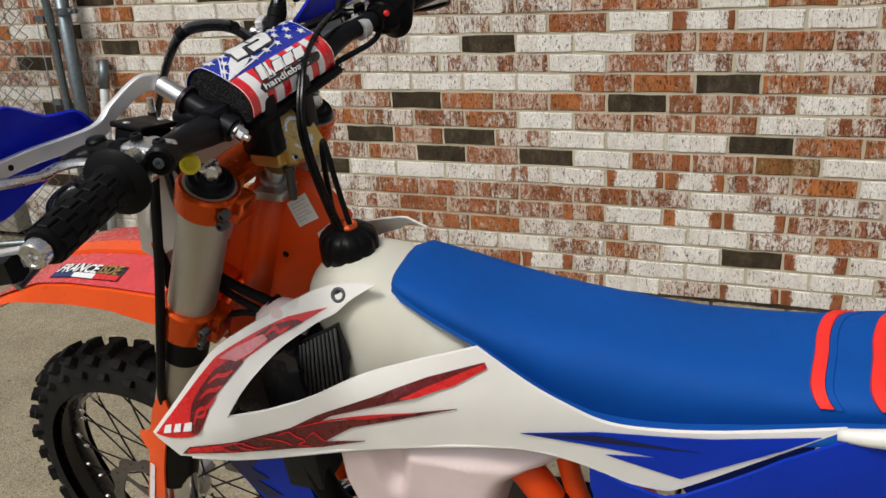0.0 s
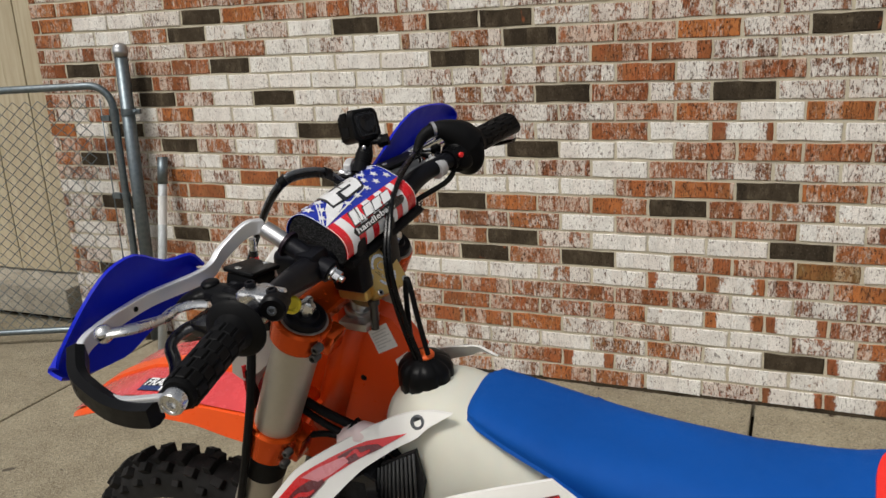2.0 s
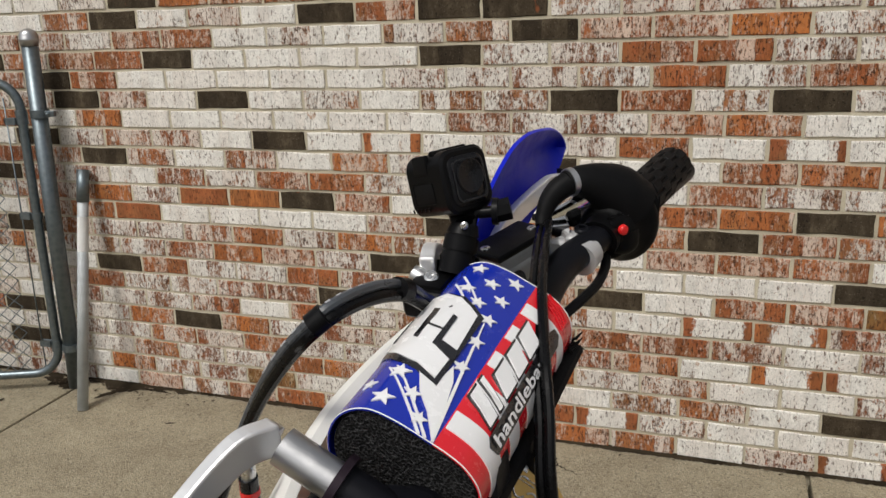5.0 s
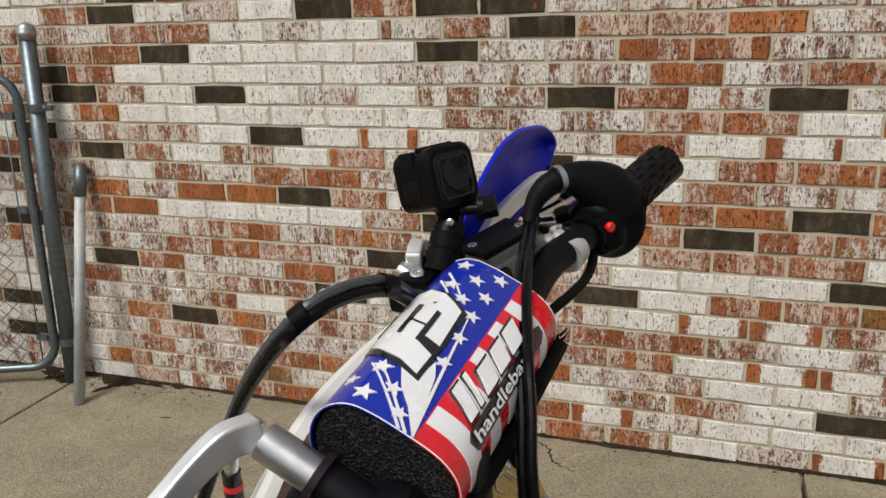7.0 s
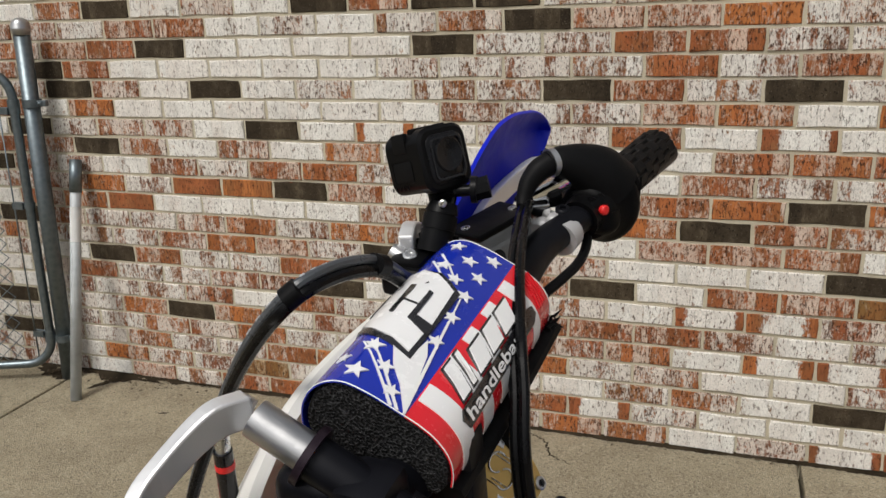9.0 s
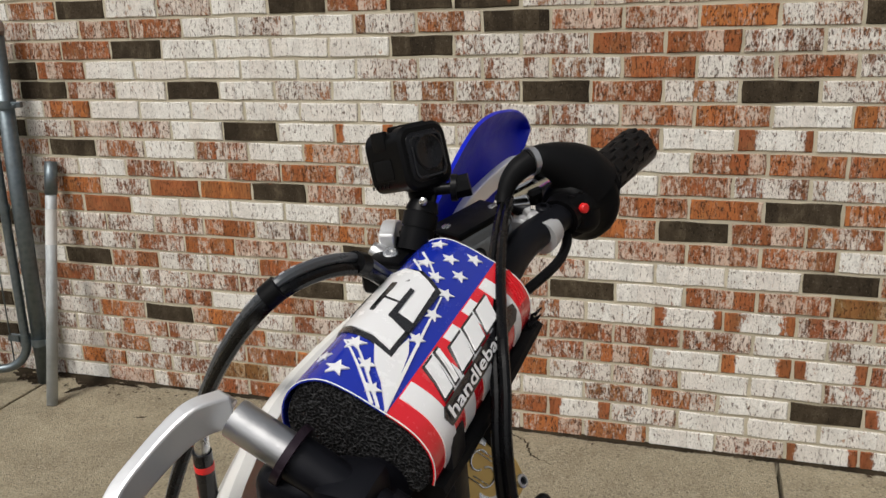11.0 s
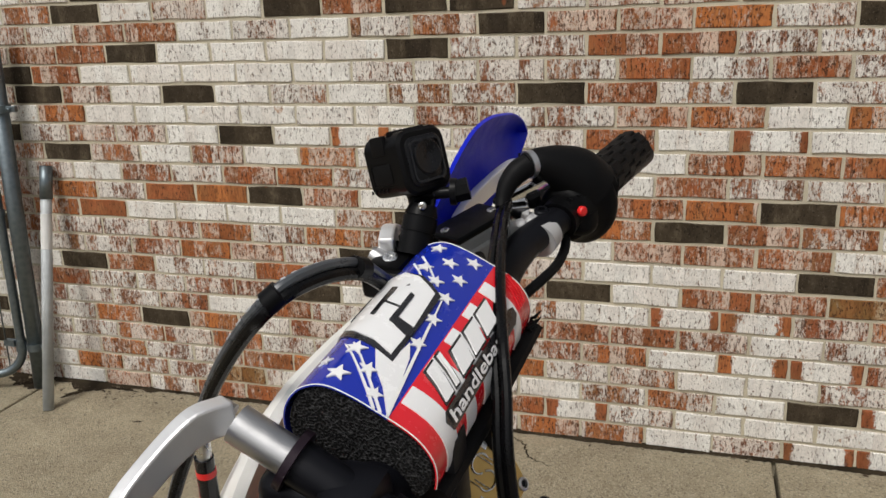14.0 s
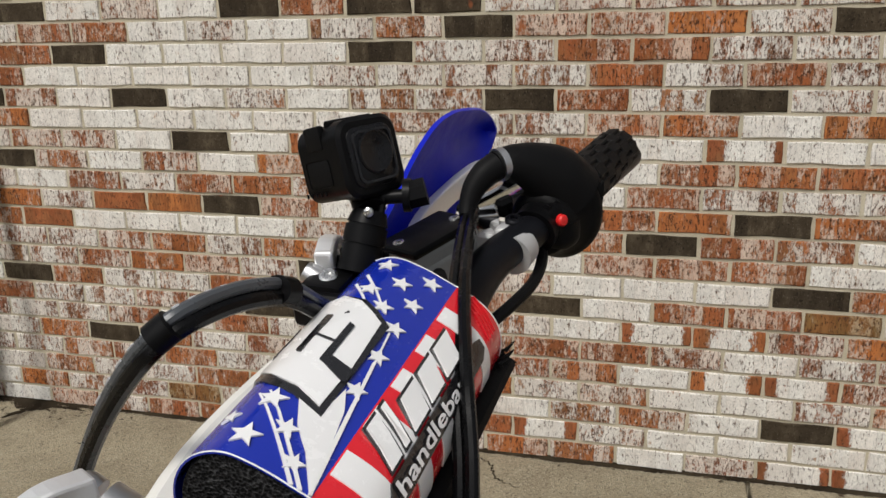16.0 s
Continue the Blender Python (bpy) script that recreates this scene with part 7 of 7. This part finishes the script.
    side = part("side_panel", bm, "blue_plastic", bike, "glossy blue side panel with white print", sharp=50)
    bm = bmesh.new()
    plate(bm, [(1.462, 0.889), (1.52, 0.902), (1.62, 0.915), (1.72, 0.925), (1.75, 0.90), (1.70, 0.80), (1.60, 0.70), (1.50, 0.64), (1.385, 0.630), (1.402, 0.676), (1.427, 0.742), (1.451, 0.830)], flat(-0.010), 0.004, 2)
    part("rear_side_panel", bm, "blue_plastic", bike, "blue rear side panel", sharp=50)
    bm = bmesh.new()
    tube(bm, [(x, s * (y - far * 0.035), z - far * 0.045) for x, y, z in ((1.392, 0.130, 0.884), (1.43, 0.133, 0.889), (1.51, 0.132, 0.903), (1.62, 0.12, 0.918), (1.72, 0.10, 0.930))], [0.006, 0.0095, 0.0095, 0.009, 0.008], 10, 5)
    part("seat_trim", bm, "white_plastic", bike, "white trim strip under the seat")
    if s < 0:
        # print on the left panel: baseline rises to the rear
        ex, ez = Vector((0.958, 0.285)).normalized(), None
        org = Vector((1.183, 0.664))
        put = lambda lift, o, sl: (lambda a, b, w: flat(lift)((o + ex * a).x + b * sl, (o + ex * a).y + b, w))
        at6 = put(0.0012, Vector((1.184, 0.661)), 0.17)
        x0 = 0.0
        for wide, outline, hole in BLOCK_LETTERS:
            bm = bmesh.new()
            plate(bm, outline, lambda u, v, w, x0=x0: at6((x0 + u) * 0.0458, v * 0.082, w), 0.0008, 3, [hole] if hole else [], fine=0.25)
            part("panel_letter", bm, "sticker_white", side, "large white printed letter or digit", smooth=False)
            x0 += wide + 0.08
        bm = lettering("FRANCE", 0.0255, put(0.0012, Vector((1.217, 0.643)), 0.22), squeeze=0.86, grow=0.03)
        part("panel_word", bm, "sticker_white", side, "white printed word", smooth=False)
        bm = lettering("ISDE", 0.0275, put(0.0012, Vector((1.3310, 0.6770)), 0.22), squeeze=0.74, grow=0.02)
        part("panel_word", bm, "gold_print", side, "gold printed word", smooth=False)
        for a, b, mt in ((0.0, 0.058, "flag_blue"), (0.058, 0.118, "sticker_white"), (0.118, 0.178, "red_graphic")):
            bm = bmesh.new()
            f = put(0.0012, Vector((1.217, 0.622)), 0.3)
            plate(bm, [(a, 0), (b, 0), (b, 0.0145), (a, 0.0145)], f, 0.0006, 1)
            part("flag_bar", bm, mt, side, smooth=False)
        for i in range(4):
            bm = bmesh.new()
            f = put(0.0012, Vector((1.294, 0.594)), 0.2)
            plate(bm, [(i * 0.027, 0), (i * 0.027 + 0.02, 0), (i * 0.027 + 0.02, 0.036 if i < 3 else 0.024), (i * 0.027, 0.036 if i < 3 else 0.024)], f, 0.0006, 1)
            part("number_bar", bm, "sticker_white", side, smooth=False)

# ---------------------------------------------------------------- seat
SEAT = [(0.900, 0.945, 0.939, 0.022), (0.907, 0.9500, 0.9398, 0.045), (0.925, 0.9540, 0.9366, 0.0596), (0.960, 0.9445, 0.9190, 0.0662), (1.03, 0.9215, 0.8902, 0.0770), (1.067, 0.9143, 0.8684, 0.0816), (1.11, 0.9082, 0.8424, 0.0850),
        (1.157, 0.9018, 0.8270, 0.0868), (1.20, 0.8962, 0.8250, 0.0870), (1.244, 0.8905, 0.8275, 0.0860), (1.326, 0.8880, 0.8411, 0.0845), (1.404, 0.8882, 0.8591, 0.0840), (1.526, 0.8965, 0.8764, 0.0845), (1.62, 0.9116, 0.8938, 0.0840), (1.72, 0.935, 0.916, 0.080), (1.76, 0.936, 0.922, 0.070)]


def seat_at(x, f, lift=0.0):
    """f from -1 (left lower edge) over the crown to 1."""
    zc = lerp_table(x, [(a, b) for a, b, c, d in SEAT])
    zl = lerp_table(x, [(a, c) for a, b, c, d in SEAT])
    w = lerp_table(x, [(a, d) for a, b, c, d in SEAT])
    a = f * math.pi / 2
    sy, cz = math.sin(a), math.cos(a)
    yy = math.copysign(abs(sy) ** 0.62, sy) * (w + lift)
    return Vector((x, yy, zl + (zc - zl + lift) * abs(cz) ** 0.62))


bm = bmesh.new()
fs = [math.copysign(abs(-1 + 2 * k / 48) ** 1.3, -1 + 2 * k / 48) for k in range(49)]
xs = [0.900, 0.903, 0.907, 0.914] + [0.925 + (1.76 - 0.925) * i / 44 for i in range(45)]
rows = []
for x in xs:
    rows.append([seat_at(x, f) for f in fs] + ([seat_at(x, 1) + Vector((0, 0.030, -0.004)), seat_at(x, 1) + Vector((0, -0.008, -0.020)), seat_at(x, -1) + Vector((0, 0.008, -0.020)), seat_at(x, -1) + Vector((0, -0.030, -0.004))] if x > 1.02 else [seat_at(x, 1) + Vector((0, 0.004, -0.003)), seat_at(x, 1) + Vector((0, -0.008, -0.016)), seat_at(x, -1) + Vector((0, 0.008, -0.016)), seat_at(x, -1) + Vector((0, -0.004, -0.003))]))
loft(bm, rows)
seat = part("seat", bm, "seat_blue", bike, "blue grippy seat cover with red ribs", sharp=55)
for i in range(7):
    x0 = 1.376 + 0.0545 * i
    bm = bmesh.new()
    rows = []
    for f in [-0.78 + 1.60 * k / 48 for k in range(49)]:
        sh = 0.055 * max(0.0, -f - 0.36) ** 2 + 0.028 * max(0.0, f + 0.40) ** 1.8
        hw = 0.0072
        rows.append([seat_at(x0 + sh - hw, f, -0.001), seat_at(x0 + sh - hw + 0.001, f, 0.0036), seat_at(x0 + sh + hw - 0.001, f, 0.0036), seat_at(x0 + sh + hw, f, -0.001)])
    loft(bm, rows)
    rib = part("seat_rib", bm, "seat_red", seat, "red raised gripper rib", sharp=50)
    bm = bmesh.new()
    rows = []
    for f in [-0.82 + 1.66 * k / 48 for k in range(49)]:
        sh = 0.055 * max(0.0, -f - 0.36) ** 2 + 0.028 * max(0.0, f + 0.40) ** 1.8
        rows.append([seat_at(x0 + sh + 0.0072, f, -0.001), seat_at(x0 + sh + 0.0072, f, 0.0022), seat_at(x0 + sh + 0.0140, f, 0.0018), seat_at(x0 + sh + 0.0155, f, -0.001)])
    loft(bm, rows)
    part("rib_piping", bm, "seat_blue", rib)

# ---------------------------------------------------------------- tail, swing arm, stand
bm = bmesh.new()
rows = []
for x, z, w in ((1.60, 0.86, 0.070), (1.75, 0.905, 0.08), (1.90, 0.945, 0.085), (2.02, 0.95, 0.07), (2.10, 0.945, 0.045)):
    rows.append([Vector((x, w * (k / 4 - 1), z - 0.03 * abs(k / 4 - 1) ** 3)) for k in range(9)])
loft(bm, rows, caps=False, closed=False)
bmesh.ops.solidify(bm, geom=bm.faces[:], thickness=0.004)
bmesh.ops.recalc_face_normals(bm, faces=bm.faces)
part("rear_fender", bm, "white_plastic", bike, "white rear fender")
for s in (-1, 1):
    bm = bmesh.new()
    tube(bm, [(1.17, s * 0.085, 0.40), (1.50, s * 0.10, 0.37), (1.86, s * 0.10, 0.338)], [0.034, 0.028, 0.026], 12, 4)
    part("swing_arm", bm, "satin_aluminium", bike)
bm = bmesh.new()
tube(bm, [(1.17, -0.12, 0.33), (1.20, -0.22, 0.16), (1.22, -0.302, 0.064)], 0.012, 12, 4)
block(bm, (1.18, -0.335, 0.050), (1.27, -0.275, 0.066), 0.005)
part("side_stand", bm, "satin_aluminium", bike, "folded-out aluminium side stand")

# ---------------------------------------------------------------- action camera on the bar
B = bike.matrix_basis
cam_rig = thing("action_camera", "small black cube action camera clamped above the bar pad", "camera")
CUBE = B @ STEER @ Matrix.Translation((0.6925, 0.150, 1.2545)) @ pose(0, 0, 0, -13, 0, 0) @ pose(0, 0, 0, 0, -14, 0) @ pose(0, 0, 0, 0, 0, -23)


def cpart(name, bm, m, mat, label="", **kw):
    xform(bm, m)
    return part(name, bm, mat, cam_rig, label, **kw)


h = 0.0212


def rounded_square(x, half, r):
    """A ring of points round a square with rounded corners, across the lens axis."""
    out = []
    for k, (sy, sz) in enumerate(((1, 1), (-1, 1), (-1, -1), (1, -1))):
        for j in range(7):
            t = math.pi / 2 * (k + j / 6)
            out.append(Vector((x, sy * (half - r) + r * math.cos(t), sz * (half - r) + r * math.sin(t))))
    return out


bm = bmesh.new()
loft(bm, [rounded_square(-h, h - 0.006, 0.006), rounded_square(-h + 0.0015, h - 0.0025, 0.008), rounded_square(-h + 0.005, h, 0.0095), rounded_square(h - 0.010, h, 0.0095)])
body = cpart("camera_housing", bm, CUBE, "black_plastic", "black rubberised cube housing")
bm = bmesh.new()
loft(bm, [rounded_square(h - 0.0105, h - 0.0005, 0.010), rounded_square(h - 0.0095, h + 0.0012, 0.0105), rounded_square(h - 0.002, h + 0.0012, 0.0105), rounded_square(h, h - 0.001, 0.009), rounded_square(h, h - 0.004, 0.007)])
cpart("front_frame", bm, CUBE, "black_plastic", "black mounting frame")
bm = bmesh.new()
tube(bm, [(0.0070, -0.016, h + 0.0002), (0.0070, 0.016, h + 0.0002)], 0.0024, 14)
for k in range(5):
    tube(bm, [(-0.0165 + 0.0042 * k, -h - 0.0004, -h + 0.0045), (-0.0165 + 0.0042 * k, -h - 0.0004, -h + 0.0070)], 0.0007, 6)
cpart("frame_hinge", bm, CUBE, "black_plastic", "ridged black frame hinge")
bm = bmesh.new()
loft(bm, [rounded_square(h - 0.001, h - 0.004, 0.007), rounded_square(h + 0.0008, h - 0.0045, 0.0068), rounded_square(h + 0.0016, h - 0.006, 0.006)])
xform(bm, CUBE)
part("front_plate", bm, "lens_glass", body, "dark lens cover")
bm = bmesh.new()
loft(bm, [rounded_square(h + 0.0010, 0.0148, 0.0050), rounded_square(h + 0.0026, 0.0146, 0.0050), rounded_square(h + 0.0026, 0.0132, 0.0042), rounded_square(h + 0.0012, 0.0128, 0.0040)], caps=False)
xform(bm, CUBE)
part("lens_frame", bm, "gloss_black", body, "square lens surround")
bm = bmesh.new()
disc(bm, (h + 0.0015, 0.001, 0.002), (1, 0, 0), [(0, 0.0125), (0.0010, 0.0125), (0.0014, 0.0115), (0.0008, 0.0095), (0.0008, 0.006), (0.0004, 0.005), (0.0006, 0)], 36)
xform(bm, CUBE)
part("lens", bm, "lens_glass", body, "dark glass lens")
bm = bmesh.new()
block(bm, (-0.008, -h - 0.0008, h - 0.013), (0.006, -h + 0.004, h + 0.0008), 0.0018, 2)
block(bm, (-h + 0.009, -h - 0.0006, -h + 0.009), (h - 0.013, -h + 0.002, h - 0.018), 0.0025, 2)
xform(bm, CUBE)
part("side_latch", bm, "black_rubber", body)
SB = B @ STEER
post_lo, post_hi = Vector((0.7065, 0.118, 1.200)), Vector((0.7095, 0.136, 1.2300))
bm = bmesh.new()
tube(bm, [post_lo, post_lo.lerp(post_hi, 0.42)], 0.0118, 28)
tube(bm, [post_lo.lerp(post_hi, 0.42), post_lo.lerp(post_hi, 0.46)], 0.0108, 28)
tube(bm, [post_lo.lerp(post_hi, 0.46), post_lo.lerp(post_hi, 0.74)], 0.0122, 28)
tube(bm, [post_lo.lerp(post_hi, 0.74), post_lo.lerp(post_hi, 0.78)], 0.0108, 28)
tube(bm, [post_lo.lerp(post_hi, 0.78), post_hi], [0.0118, 0.0095], 28)
tube(bm, [post_hi, post_hi + Vector((-0.007, 0.008, 0.006))], [0.0095, 0.0085], 20)
for off in (-0.0055, 0.0, 0.0055):
    tube(bm, [post_hi + Vector((off, 0.0, -0.004)), post_hi + Vector((off, 0.012, 0.012))], 0.0025, 8)
arm = cpart("mount_arm", bm, SB, "black_plastic", "black swivel mount arm")
bm = bmesh.new()
c = Vector((0.712, 0.142, 1.234))
tube(bm, [c + Vector((-0.012, 0, 0)), c + Vector((0.016, 0.006, 0.002))], 0.0042, 12)
tube(bm, [c + Vector((0.016, 0.006, 0.002)), c + Vector((0.026, 0.010, 0.004))], 0.0085, 8)
tube(bm, [c + Vector((0.014, 0.006, 0.002)), c + Vector((0.018, 0.007, 0.002))], 0.0095, 16)
xform(bm, SB)
part("thumb_screw", bm, "black_plastic", arm, "knurled black thumb screw")
bm = bmesh.new()
disc(bm, post_hi + Vector((0.004, -0.010, 0.004)), (0.3, -1, 0.2), [(0, 0.0028), (0.002, 0.0028), (0.003, 0.0016), (0.003, 0)], 10)
xform(bm, SB)
part("mount_screw", bm, "bright_aluminium", arm, "small steel screw")
bm = bmesh.new()
block(bm, (0.679, 0.086, 1.178), (0.720, 0.128, 1.2000), 0.006, 3)
block(bm, (0.683, 0.092, 1.196), (0.708, 0.116, 1.2030), 0.003, 2)
for k in range(3):
    block(bm, (0.690 + 0.0005 * k, 0.118 + 0.0050 * k, 1.197 + 0.0025 * k), (0.7215, 0.1205 + 0.0050 * k, 1.2035 + 0.0025 * k), 0.0008, 1)
clampb = cpart("mount_clamp", bm, SB, "black_plastic", "black clamp block")
bm = bmesh.new()
disc(bm, (0.6955, 0.104, 1.2025), (0.15, -0.35, 1), [(0, 0.0052), (0.002, 0.0052), (0.003, 0.004), (0.003, 0.0022), (0.0015, 0.002), (0.0015, 0)], 16)
xform(bm, SB)
part("clamp_screw", bm, "bright_aluminium", clampb, "hex socket screw")
